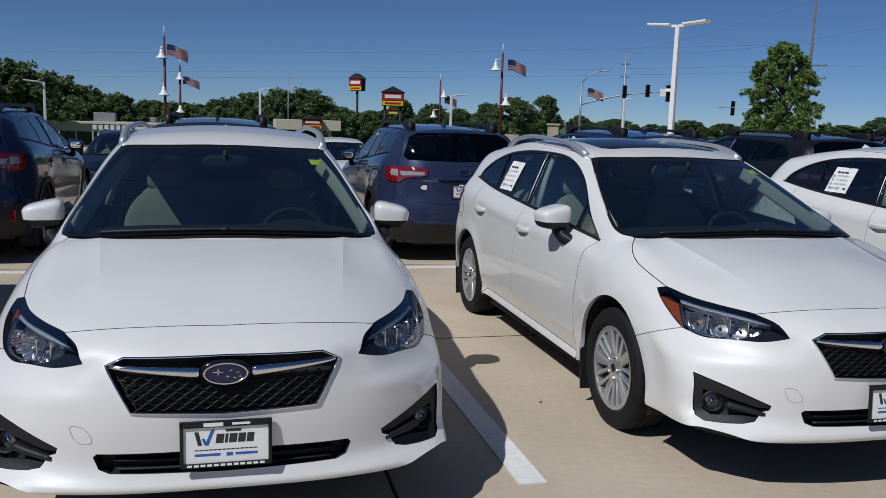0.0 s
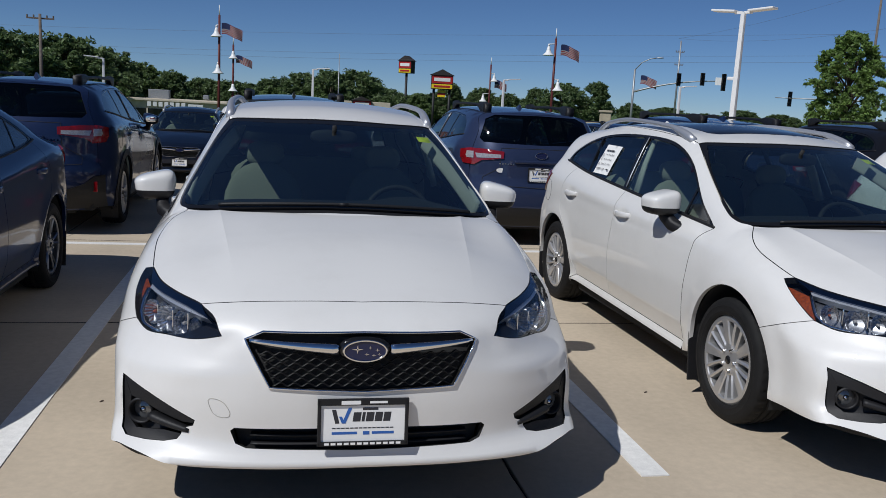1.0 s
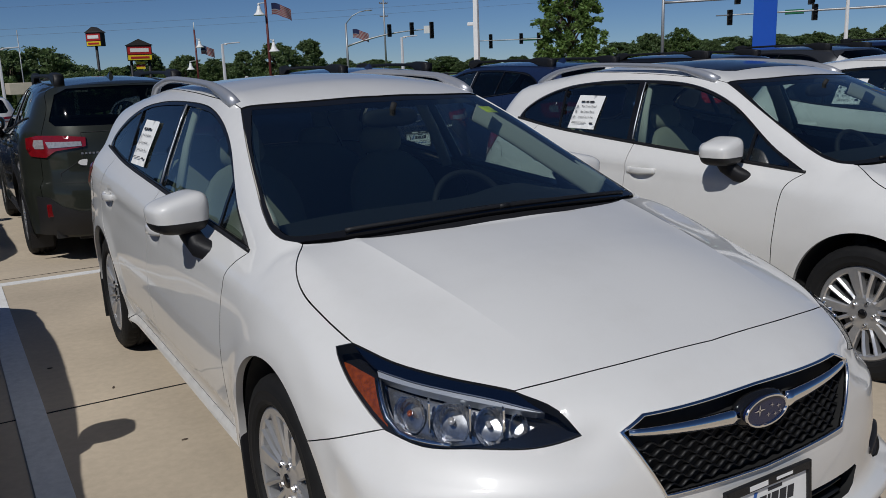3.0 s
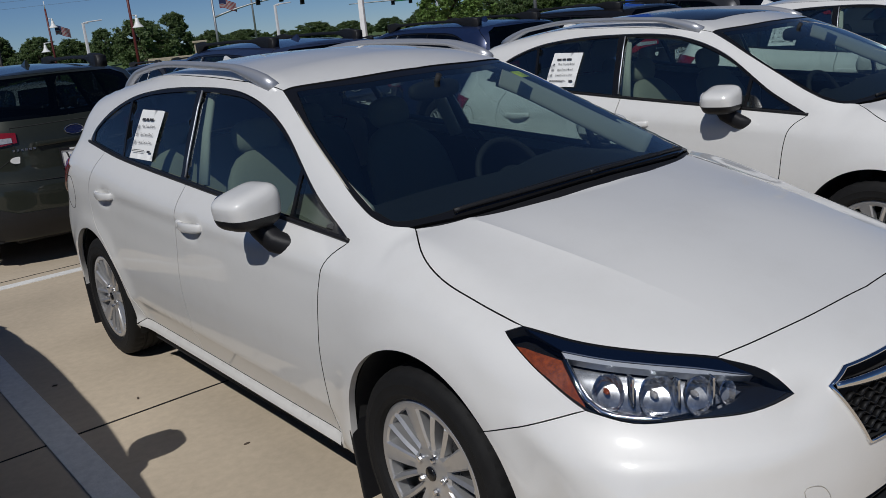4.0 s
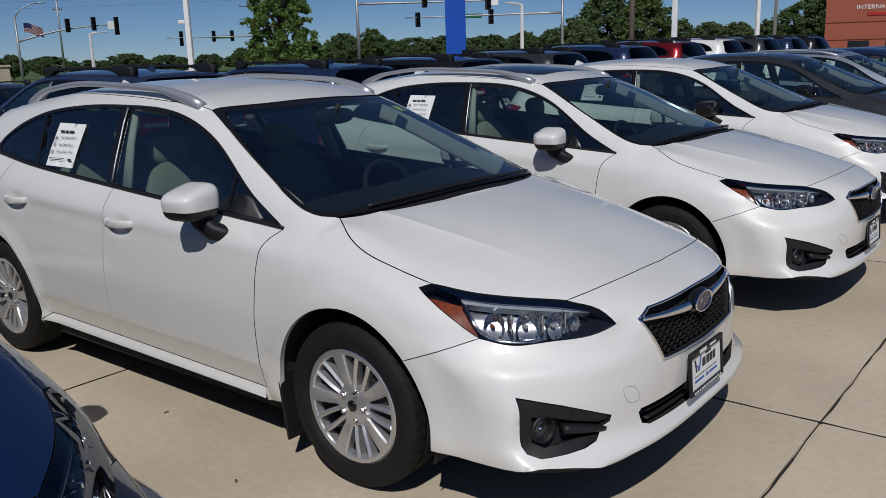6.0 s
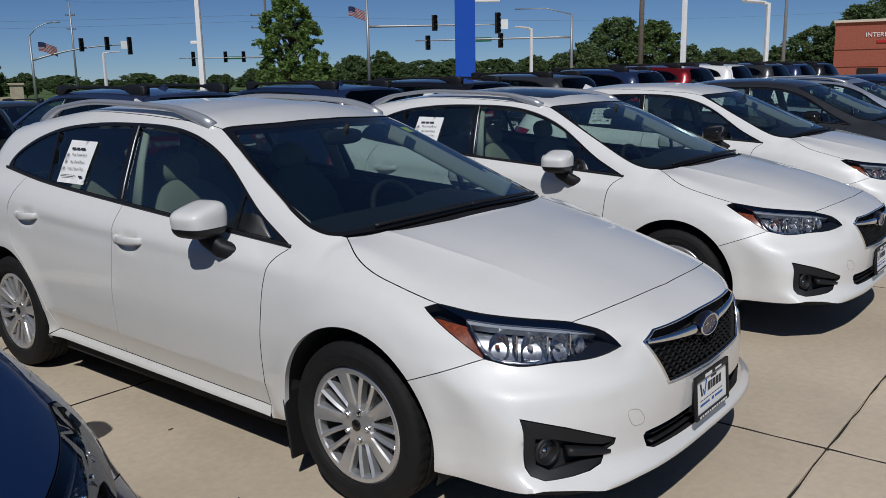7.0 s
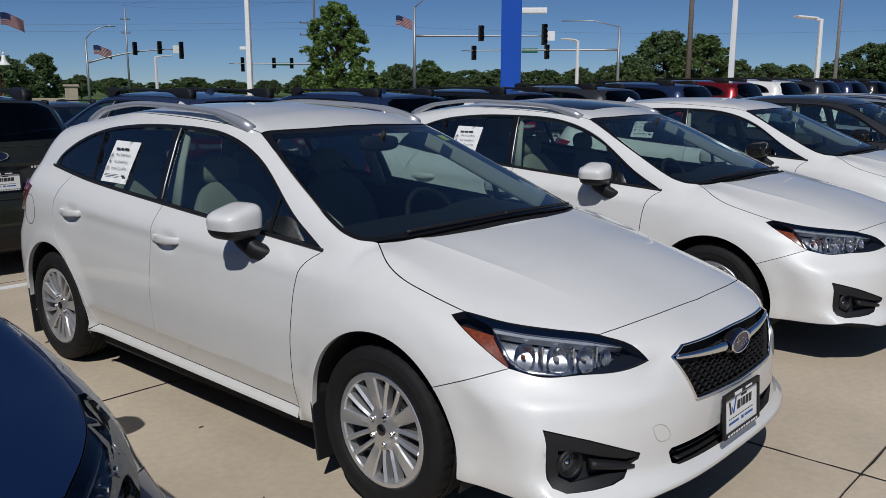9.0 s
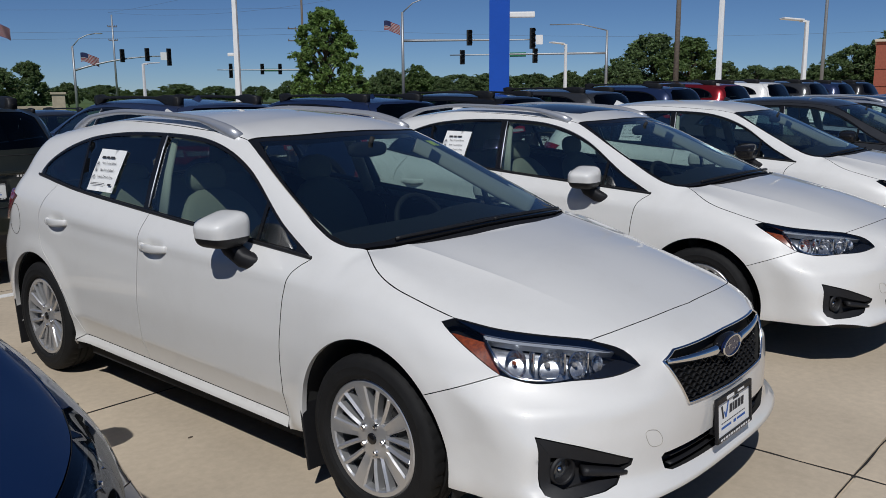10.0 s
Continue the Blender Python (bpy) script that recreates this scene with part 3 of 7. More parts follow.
# ---- wheels ----
def wheel_face(spokes, r_in, r_out, rim=0.2225):
    """A cast wheel face in one piece, towards +x: hub, spokes (angle, half widths at hub and rim, lean, ridged) and rim flange round cut-out openings."""
    from mathutils.geometry import delaunay_2d_cdt
    prof = curve((0.0, -0.004), (0.045, -0.005), (0.075, -0.010), (0.12, -0.004), (0.19, 0.003), (0.214, 0.006), (0.2225, 0.0))

    def edge(sp, r, side):
        t = (r - r_in) / (r_out - r_in)
        return sp[0] + sp[3] * t + side * (sp[1] + (sp[2] - sp[1]) * t) / r

    ring = lambda r, n: np.stack([r * np.cos(np.linspace(0, 2 * math.pi, n, endpoint=False)), r * np.sin(np.linspace(0, 2 * math.pi, n, endpoint=False))], 1)
    loops, n = [ring(rim, 120)], len(spokes)
    for i in range(n):
        a, b = spokes[i], spokes[(i + 1) % n]
        b = (b[0] + (2 * math.pi if i == n - 1 else 0),) + tuple(b[1:])
        rs = [r for r in np.linspace(r_in, r_out, 15) if (edge(b, r, -1) - edge(a, r, 1)) * r > 0.006]
        lo = [(r, edge(a, r, 1)) for r in rs]
        hi = [(r, edge(b, r, -1)) for r in rs][::-1]
        arc = [(r_out + 0.002 * math.sin(math.pi * k / 6), lo[-1][1] + (hi[0][1] - lo[-1][1]) * k / 6) for k in range(1, 6)]
        loops.append(np.array([(r * math.cos(t), r * math.sin(t)) for r, t in lo + arc + hi]))
    pts, lift = [np.concatenate(loops)], [np.concatenate([np.zeros(len(loops[0])), np.full(sum(len(l) for l in loops[1:]), -0.0045)])]
    for r in (0.0, 0.02, 0.04, 0.062, 0.2, 0.208, 0.215):
        q = ring(r, 1 if r == 0 else 30 if r < 0.1 else 110)
        pts.append(q)
        lift.append(np.zeros(len(q)))
    for sp in spokes:
        for side, up in (((0, 0.0035),) if sp[4] else ((-0.78, 0.002), (0, 0.0), (0.78, 0.002))):
            rs = np.linspace(r_in - 0.004, r_out + 0.004, 14)
            an = np.array([edge(sp, r, side) for r in rs])
            pts.append(np.stack([rs * np.cos(an), rs * np.sin(an)], 1))
            lift.append(np.full(14, up))
    flat, up = np.concatenate(pts), np.concatenate(lift)
    edges, base = [], 0
    for l in loops:
        edges += [(base + i, base + (i + 1) % len(l)) for i in range(len(l))]
        base += len(l)
    vo, _, fo, ov, _, _ = delaunay_2d_cdt([Vector(v) for v in flat], edges, [], 0, 1e-5)
    q = np.array([tuple(v) for v in vo])
    h = np.array([up[src[0]] if src else 0.0 for src in ov])
    keep = inside_of(np.array([q[list(f)].mean(0) for f in fo]), loops)
    fo = [tuple(f) for f, k in zip(fo, keep) if k]
    x = prof(np.hypot(q[:, 0], q[:, 1])) + h
    verts = [(a, b[0], b[1]) for a, b in zip(x, q)]
    seen = {(a, b) for f in fo for a, b in zip(f, f[1:] + f[:1])}
    border = [(a, b) for a, b in seen if (b, a) not in seen]
    low = {}
    for v in sorted({v for e in border for v in e}):
        low[v] = len(verts)
        r = math.hypot(*q[v])
        verts.append((x[v] - (0.030 if r < rim - 0.001 else 0.012), q[v][0], q[v][1]))
    return verts, fo + [(b, a, low[a], low[b]) for a, b in sorted(border)]


def make_wheel(kind="silver", parent=None):
    """Wheel with its face towards +x, centre at the origin: wheel > barrel, tyre, brake disc, hub cap, five nuts."""
    metal = ALLOY if kind == "silver" else DARKALLOY
    sp = []
    for i in range(5):
        a = 2 * math.pi * i / 5 + math.pi / 2
        if kind == "silver":
            sp += [(a, 0.019, 0.031, 0.0, False), (a + 0.40, 0.0085, 0.0105, 0.075, True), (a + 0.857, 0.0085, 0.0105, -0.075, True)]
        else:
            sp += [(a - 0.13, 0.010, 0.010, -0.06, True), (a + 0.13, 0.010, 0.010, 0.06, True)]
    if kind != "silver":
        sp = sp[1:] + [(sp[0][0] + 2 * math.pi,) + sp[0][1:]]
    v, f = wheel_face(sp, 0.078, 0.193)
    wheel = fill_mesh("wheel", v, f, metal, parent, "silver alloy wheel with many slim spokes" if kind == "silver" else "grey alloy wheel with split spokes", True)
    wheel.data.set_sharp_from_angle(angle=radians(14))
    # Barrel takes the dark alloy: shade behind the spokes is put into its colour.
    bm = bmesh.new()
    lathe(bm, [(0.168, -0.17), (0.19, -0.14), (0.196, -0.04), (0.203, -0.016), (0.2215, -0.008), (0.2235, -0.012), (0.215, -0.02)], 56)
    part("barrel", bm, DARKALLOY, wheel, "inner rim darkened for shade", True)
    bm = bmesh.new()
    lathe(bm, [(0.207, -0.17), (0.235, -0.19), (0.272, -0.193), (0.298, -0.183), (0.311, -0.165), (0.315, -0.14), (0.308, -0.136), (0.308, -0.126), (0.316, -0.122), (0.317, -0.102), (0.309, -0.099), (0.309, -0.087), (0.317, -0.084), (0.317, -0.064), (0.309, -0.061), (0.309, -0.05), (0.3165, -0.046), (0.3155, -0.016), (0.310, 0.0), (0.301, 0.010), (0.290, 0.016), (0.276, 0.0185), (0.272, 0.020), (0.268, 0.0185), (0.243, 0.020), (0.230, 0.014), (0.2225, 0.001), (0.213, -0.02)], 160)
    for i, w in enumerate(bm.verts):
        x, y, z = w.co
        r = math.hypot(y, z)
        if r > 0.3125 and x > -0.05 and (i % 160) % 4 == 0:
            w.co = Vector((x, y * (1 - 0.0045 / r), z * (1 - 0.0045 / r)))
    tyre = part("tyre", bm, RUBBER, wheel, "", True)
    tyre.data.set_sharp_from_angle(angle=radians(28))
    bm = bmesh.new()
    lathe(bm, [(0.0, -0.066), (0.070, -0.062), (0.078, -0.068), (0.082, -0.072), (0.150, -0.072), (0.153, -0.08)], 40)
    part("brake_disc", bm, mat_disc, wheel, "dark steel brake disc")
    bm = bmesh.new()
    box(bm, -0.055, 0.135, 0.03, 0.06, 0.06, 0.15, 0.012)
    part("brake_caliper", bm, UNDER, wheel, "dark brake caliper")
    bm = bmesh.new()
    lathe(bm, [(0.0, 0.003), (0.017, 0.0025), (0.021, 0.000), (0.022, -0.006)], 28)
    part("hub_cap", bm, GLOSSBLACK, wheel, "", True)
    nut = None
    for i in range(5):
        a = 2 * math.pi * i / 5 + math.pi / 2 + 0.63
        if nut is None:
            bm = bmesh.new()
            lathe(bm, [(0.0135, -0.012), (0.0125, -0.004)], 20)
            lathe(bm, [(0.0, 0.006), (0.0075, 0.005), (0.0095, -0.010)], 6)
            nut = part("wheel_nut", bm, CHROME, wheel)
        else:
            share(nut, "wheel_nut", wheel, Matrix())
        wheel.children[-1].matrix_basis = Matrix.Translation((0, 0.054 * math.cos(a), 0.054 * math.sin(a)))
    return wheel


mat_disc = mat("brake_steel", (0.16, 0.155, 0.15), 0.4, 0.8)


# ---- car assembly: nose towards -y at y = 0, wheels on z = 0 ----
def blob(bm, c, r, power=3.0, rot=None, u=20, v=12):
    """A cushion: a rounded box of half sizes r."""
    res = bmesh.ops.create_uvsphere(bm, u_segments=u, v_segments=v, radius=1.0)
    m = Matrix.LocRotScale(c, rot, None)
    for w in res["verts"]:
        q = [math.copysign(abs(k) ** (2 / power), k) for k in w.co]
        w.co = m @ Vector((q[0] * r[0], q[1] * r[1], q[2] * r[2]))
    return res["verts"]


def text_bm(body, size):
    cu = bpy.data.curves.new("text", "FONT")
    cu.body, cu.size, cu.align_x, cu.align_y = body, size, "CENTER", "CENTER"
    cu.resolution_u = 2
    ob = new("text", cu)
    me = bpy.data.meshes.new_from_object(ob)
    bm = bmesh.new()
    bm.from_mesh(me)
    bpy.data.objects.remove(ob)
    bpy.data.meshes.remove(me)
    bpy.data.curves.remove(cu)
    return bm


def flat_quad(bm, x0, x1, z0, z1, y=0.0, slant=0.0):
    v = [bm.verts.new(p) for p in ((x0, y, z0), (x1, y, z0), (x1 + slant, y, z1), (x0 + slant, y, z1))]
    bm.faces.new(v)


def arc_line(S, wy, a0, a1, r=None):
    a = np.radians(np.linspace(a0, a1, int(abs(a1 - a0) / 3) + 2))
    r = r or S.arch
    return fold(S, "side", np.stack([wy + r * np.cos(a), S.wheel_z + r * np.sin(a)], 1))


def polyline(pts, step=0.02):
    p = [smooth_line(np.array(pts[i:i + 2], float), step) for i in range(len(pts) - 1)]
    return np.concatenate([p[0]] + [q[1:] for q in p[1:]])


def make_plate(parent, m, name="plate"):
    """Dealer plate in a black frame, facing -y."""
    bm = bmesh.new()
    box(bm, 0, 0, 0, 0.292, 0.006, 0.146, 0.002)
    plate = part(name, bm, PAPER, parent, "white dealer plate in a black frame")
    plate.matrix_basis = m
    bm = bmesh.new()
    for cx, cz, sx, sz in ((0, 0.0705, 0.308, 0.023), (0, -0.073, 0.308, 0.015), (-0.1475, 0, 0.012, 0.16), (0.1475, 0, 0.012, 0.16)):
        box(bm, cx, -0.005, cz, sx, 0.012, sz, 0.003)
    part("plate_frame", bm, PLASTIC, plate, "black plastic plate frame")
    bm = bmesh.new()
    for k, wd in enumerate((0.026, 0.010, 0.026, 0.025, 0.024)):
        x0 = (-0.036, -0.006, 0.008, 0.038, 0.067)[k]
        flat_quad(bm, x0, x0 + wd, 0.002, 0.034, -0.0036, 0.004)
    flat_quad(bm, -0.094, -0.080, -0.004, 0.044, -0.0036, -0.012)
    flat_quad(bm, -0.002, 0.05, 0.041, 0.050, -0.0036)
    for k in range(14):
        flat_quad(bm, -0.104 + k * 0.015, -0.092 + k * 0.015, -0.0225, -0.0185, -0.0036)
    part("plate_print", bm, INK, plate)["kind"] = "stuff"
    bm = bmesh.new()
    flat_quad(bm, -0.072, -0.062, -0.004, 0.020, -0.0038, -0.010)
    flat_quad(bm, -0.072, -0.060, -0.004, 0.050, -0.0039, 0.022)
    flat_quad(bm, -0.105, -0.02, -0.042, -0.033, -0.0036)
    flat_quad(bm, 0.0, 0.022, -0.044, -0.032, -0.0036)
    flat_quad(bm, 0.03, 0.105, -0.042, -0.033, -0.0036)
    part("plate_tick", bm, INKBLUE, plate)["kind"] = "stuff"
    bm = bmesh.new()
    flat_quad(bm, -0.075, -0.01, 0.063, 0.076, -0.0116)
    flat_quad(bm, 0.02, 0.08, 0.066, 0.074, -0.0116)
    for k in range(12):
        flat_quad(bm, -0.13 + k * 0.022, -0.114 + k * 0.022, -0.076, -0.068, -0.0116)
    part("frame_print", bm, PAPER, plate)["kind"] = "stuff"
    return plate


def oval(bm, cx, y, cz, rx, rz, depth=0.006, seg=36):
    a = [bm.verts.new((cx + rx * math.cos(2 * math.pi * k / seg), y, cz + rz * math.sin(2 * math.pi * k / seg))) for k in range(seg)]
    b = [bm.verts.new((v.co.x, y + depth, v.co.z)) for v in a]
    bm.faces.new(a)
    for k in range(seg):
        bm.faces.new((a[k], a[k - 1], b[k - 1], b[k]))


def make_emblem(parent, c, k=1.0):
    """Oval badge: blue ground, bright rim, six star-like lozenges."""
    x, y, z = c
    bm = bmesh.new()
    oval(bm, x, y, z, 0.076 * k, 0.037 * k, 0.014)
    em = part("emblem", bm, EMBLEM, parent, "blue oval badge with a bright rim")
    bm = bmesh.new()
    tube(bm, [(x + 0.078 * k * math.cos(a), y - 0.001, z + 0.039 * k * math.sin(a)) for a in np.linspace(0, 2 * math.pi, 40, endpoint=False)], 0.0042 * k, None, 6, True, (0, 1, 0))
    for sx, sz, r in ((-0.028, 0.006, 0.022), (0.018, 0.012, 0.009), (0.044, 0.004, 0.009), (0.006, -0.012, 0.009), (0.032, -0.016, 0.009), (0.052, -0.012, 0.008)):
        for a in range(4):
            t = a * math.pi / 2
            p = [(r * math.cos(t), r * 0.75 * math.sin(t)), (r * 0.16 * math.cos(t + 0.8), r * 0.16 * math.sin(t + 0.8)), (r * 0.16 * math.cos(t - 0.8), r * 0.16 * math.sin(t - 0.8))]
            bm.faces.new([bm.verts.new((x + (sx + q[0]) * k, y - 0.002, z + (sz + q[1]) * k)) for q in p])
    part("emblem_pattern", bm, CHROME, em)
    return em


def pane_loop(S, ya, yb, sa, sb, topz, beltz, m=0.016):
    n = 14
    lo, hi = [], []
    for i in range(n + 1):
        t = i / n
        y = ya + (yb - ya) * t
        sh = sa + (sb - sa) * t
        z0 = float(beltz(y)) + m
        y1 = y + sh * max(float(topz(y)) - z0, 0)
        z1 = float(topz(y1)) - m
        if z1 - z0 < 0.012:
            continue
        lo.append((y, z0))
        hi.append((y1, z1))
    pts = lo + hi[::-1]
    return fold(S, "side", polyline(pts + pts[:1], 0.03)[:-1])


def build_car(S, name, label, paint, rails="silver", wheels="silver", sunroof=False, sticker=False, mirrors=None, interior=True, fine=0.03, group="", plate=True, amber_mat=None):
    car = thing(name, label, "car", group)
    mirrors = mirrors or paint
    on = lambda chart, pts, **k: line_on(S, chart, pts, **k)
    # shared lines, for x > 0
    hood_f = on("top", [(0, 0.132), (0.3, 0.148), (0.46, 0.178), (0.549, 0.208)])
    lamp_top = on("top", [(0.549, 0.208), (0.64, 0.325), (0.715, 0.455), (0.763, 0.594)])
    hood_s = on("top", [(0.763, 0.594), (0.776, 0.731), (0.778, 0.857), (0.754, 0.965), (0.682, 1.085)])
    cowl = on("top", [(0, 0.935), (0.25, 0.947), (0.5, 0.995), (0.682, 1.085)])
    scr_b = on("top", [(0.690, 1.103), (0.5, 1.032), (0.25, 0.99), (0, 0.978)])
    scr_s = on("top", [(0.690, 1.103), (0.716, 1.145), (0.728, 1.224), (0.719, 1.317), (0.686, 1.477), (0.624, 1.746), (0.553, 2.0)])
    scr_t = on("top", [(0, 1.90), (0.30, 1.925), (0.553, 2.0)])
    ditch = on("top", [(0.553, 2.0), (0.566, 2.35), *S.ditch_end], step=0.03)
    door_f = on("side", [(1.289, 0.905), (1.352, 0.853), (1.392, 0.60), (1.41, 0.262)])
    tip_y = S.dlo_top[-1][0]
    beltz = curve((1.289, 0.905), (2.0, 0.948), (2.52, 0.982), (3.2, 1.036), (tip_y, S.dlo_top[-1][1]))
    topz = curve(*S.dlo_top)
    rd = min(3.40, tip_y - 0.06)
    belt1 = on("side", [(y, float(beltz(y))) for y in np.linspace(1.289, 2.48, 8)])
    belt2 = on("side", [(y, float(beltz(y))) for y in np.linspace(2.48, rd, 8)])
    belt3 = on("side", [(y, float(beltz(y))) for y in np.linspace(rd, tip_y, 6)])
    dlo_t = on("side", S.dlo_top)
    GZ = 0.286 + float(sill_shift(2.497))
    gap_b = on("side", [(2.48, float(beltz(2.48))), (2.474, 0.9), (2.488, 0.6), (2.497, GZ)])
    door_r = on("side", [(rd, float(beltz(rd))), (3.485, 0.88), (3.465, 0.74), (3.31, 0.60), (3.20, 0.45), (3.12, 0.286)])
    a_seam, r_ = radians(139), S.arch
    seam_b = on("side", [(S.wheel_f + r_ * math.cos(a_seam), S.wheel_z + r_ * math.sin(a_seam)), (0.385, 0.646)])
    lamp_r = on("side", [(0.385, 0.646), (0.488, 0.707), (0.622, 0.778)])
    lamp_b = np.concatenate([lamp_r[:1], on("nose", [tuple(lamp_r[0]), (0.743, 0.293, 0.627), (0.66, 0.201, 0.636), (0.565, 0.116, 0.644), (0.475, 0.066, 0.666)])[1:]])
    lamp_i = on("nose", [tuple(lamp_b[-1]), (0.500, 0.115, 0.712), tuple(hood_f[-1])])
    # hood, bumper, fenders
    sheet(S, "hood", skin(S, "top", [mirrored(joined(hood_f, lamp_top, hood_s, cowl[::-1]))], fine * 0.55, folds=[[(sg * (0.40 + 0.14 * y), y) for y in np.arange(0.24, 0.99, 0.012)] for sg in (1, -1)]), paint, car)
    arch_fl = arc_line(S, S.wheel_f, 139, 189.5)
    bottom = on("nose", [tuple(arch_fl[-1]), (0.835, 0.27, 0.262), (0.81, 0.16, 0.281), (0.74, 0.08, 0.275), (0.63, 0.02, 0.252), (0.53, -0.01, 0.247), (0.25, -0.04, 0.246), (0, -0.05, 0.246)])
    bottom[-1][0] = 0.0
    bumper = mirrored(joined(hood_f, lamp_i[::-1], lamp_b[::-1], seam_b[::-1], arch_fl, bottom))
    gp = polyline([(0, 0.698), (0.335, 0.694), (0.395, 0.668), (0.312, 0.521), (0, 0.508)])
    ip = polyline([(0, 0.384), (0.425, 0.379), (0.437, 0.369), (0.420, 0.328), (0.385, 0.315), (0, 0.308)])
    fp = polyline([(0.815, 0.490), (0.709, 0.454), (0.62, 0.418), (0.556, 0.392), (0.562, 0.374), (0.598, 0.360), (0.602, 0.340), (0.616, 0.322), (0.66, 0.311), (0.72, 0.306), (0.795, 0.304), (0.814, 0.316), (0.815, 0.490)])[:-1]
    grille = mirrored(face_on(S, gp[:, 0], gp[:, 1]))
    intake = mirrored(face_on(S, ip[:, 0], ip[:, 1]))
    fog = face_on(S, fp[:, 0], fp[:, 1])
    fog2 = fog * np.array([-1, 1, 1])
    front = sheet(S, "front_bumper", skin(S, "nose", [bumper, grille, intake, fog, fog2], fine * 0.8, gap=0.0012, lip=0.03), paint, car)
    arch_f = arc_line(S, S.wheel_f, -10, 139)
    under_f = on("side", [(1.41, 0.262), (1.40, 0.212), tuple(arch_f[0][1:])], straight=True)
    # flank
    sill_r = 3.222
    arch_r = arc_line(S, S.wheel_r, 194.0, -13.6)[::-1]
    rear_e = on("side", S.rear_edge)
    flank = joined(scr_s, ditch, rear_e, on("side", [S.rear_edge[-1], (3.917, 0.223)]), arch_r, on("side", [(sill_r, 0.236), (3.12, 0.286)]), door_r[::-1], belt3, dlo_t[::-1], door_f, under_f, arch_f, seam_b, lamp_r, hood_s)
    both(S, "body_side", skin(S, "side", [flank], fine, gap=0.002), paint, car)
    sill = on("side", [(1.41, 0.262), (3.12, 0.286), (sill_r, 0.236), (3.2, 0.238), (1.41, 0.216), (1.41, 0.262)], straight=True, step=0.04)[:-1]
    both(S, "sill", skin(S, "side", [sill], fine, rows=(0.25, 0.266, 0.279)), paint if S is not Wagon else PLASTIC, car)
    bot = on("side", [(1.41, 0.262), (2.497, GZ)], step=0.04)
    bot2 = on("side", [(2.497, GZ), (3.12, 0.286)], step=0.04)
    fdoor = joined(door_f, bot, gap_b[::-1], belt1[::-1])
    rdoor = joined(gap_b, bot2, door_r[::-1], belt2[::-1])
    crease = (0.297, 0.33, 0.374, 0.382, 0.391)
    fd = both(S, "front_door", skin(S, "side", [fdoor], fine, rows=crease), paint, car)
    rdd = both(S, "rear_door", skin(S, "side", [rdoor], fine, rows=crease), paint, car)
    if interior:
        for d, loop in ((fd, fdoor), (rdd, rdoor)):
            for i in (0, 1):
                sheet(S, "door_card", skin(S, "side", [loop], 0.08, lift=-0.075, lip=0), DASH, d[i], "black inner door panel", i == 1)
    # windows
    dlo = joined(belt1, belt2, belt3, dlo_t[::-1])
    a, b0, b1, c0, c1 = S.panes
    loops = [pane_loop(S, 1.335, a - 0.012, 0, 0, topz, beltz), pane_loop(S, a + 0.012, b0 - 0.035, 0, 0.17, topz, beltz), pane_loop(S, b0 + 0.02, c0 - 0.012, 0.17, 0.2, topz, beltz), pane_loop(S, c0 + 0.012, tip_y - 0.02, 0.2, 0.0, topz, beltz)]
    both(S, "window_trim", skin(S, "side", [dlo] + loops, 0.05, lift=-0.003), GLOSSBLACK, car, "black window surround and pillars")
    gl = SIDEGLASS if S is not Wagon else DARKGLASS
    for i, l in enumerate(loops):
        both(S, "side_window", skin(S, "side", [l], 0.05, gap=0.0, lift=-0.007, lip=0), SIDEGLASS if i < 2 else gl, car, "tinted side window")
    for sg in (1, -1):
        sweep(S, "belt_strip", (joined(belt1, belt2, belt3) + np.array([0.002, 0, 0.004])) * np.array([sg, 1, 1]), 0.006, 0.008, PLASTIC, car, "black weather strip", seg=6)
        y = b0 - 0.03
        p = fold(S, "side", np.array([(y + 0.17 * s, float(beltz(y)) + 0.02 + s) for s in np.linspace(0, 0.33, 6)])) + np.array([0.001, 0, 0])
        sweep(S, "pillar_strip", p * np.array([sg, 1, 1]), 0.004, 0.004, RAILSILVER, car, "", seg=6)
    # Unseen black strips added behind the seams to stop sun leaking into the cabin.
    for sg in (1, -1):
        for line, dp in ((scr_s, 0.017), (dlo_t[3:-3], 0.020), (ditch, 0.017)):
            sweep(S, "frame_seal", (line - normals(S, line) * dp) * np.array([sg, 1, 1]), 0.018, 0.006, SEAL_SHADE, car, "", seg=6)
    # windscreen with its black border, cowl
    screen = mirrored(joined(scr_t, scr_s[::-1], scr_b))
    inn = mirrored(joined(on("top", [(0, 1.845), (0.28, 1.868), (0.525, 1.95)]), on("top", [(0.525, 1.95), (0.612, 1.72), (0.684, 1.42), (0.712, 1.25)]), on("top", [(0.712, 1.25), (0.695, 1.15), (0.60, 1.100), (0.48, 1.075), (0.25, 1.04), (0, 1.03)])))
    sheet(S, "windscreen_border", skin(S, "top", [screen, inn], fine, lift=-0.004), GLOSSBLACK, car, "black ceramic border of the windscreen")
    sheet(S, "windscreen", skin(S, "top", [inn], 0.04, gap=0.0, lift=-0.004, lip=0), GLASS, car, "tinted laminated windscreen")
    sheet(S, "cowl", skin(S, "top", [mirrored(joined(cowl, scr_b))], fine, lift=-0.012), PLASTIC, car, "black plastic cowl under the wipers")
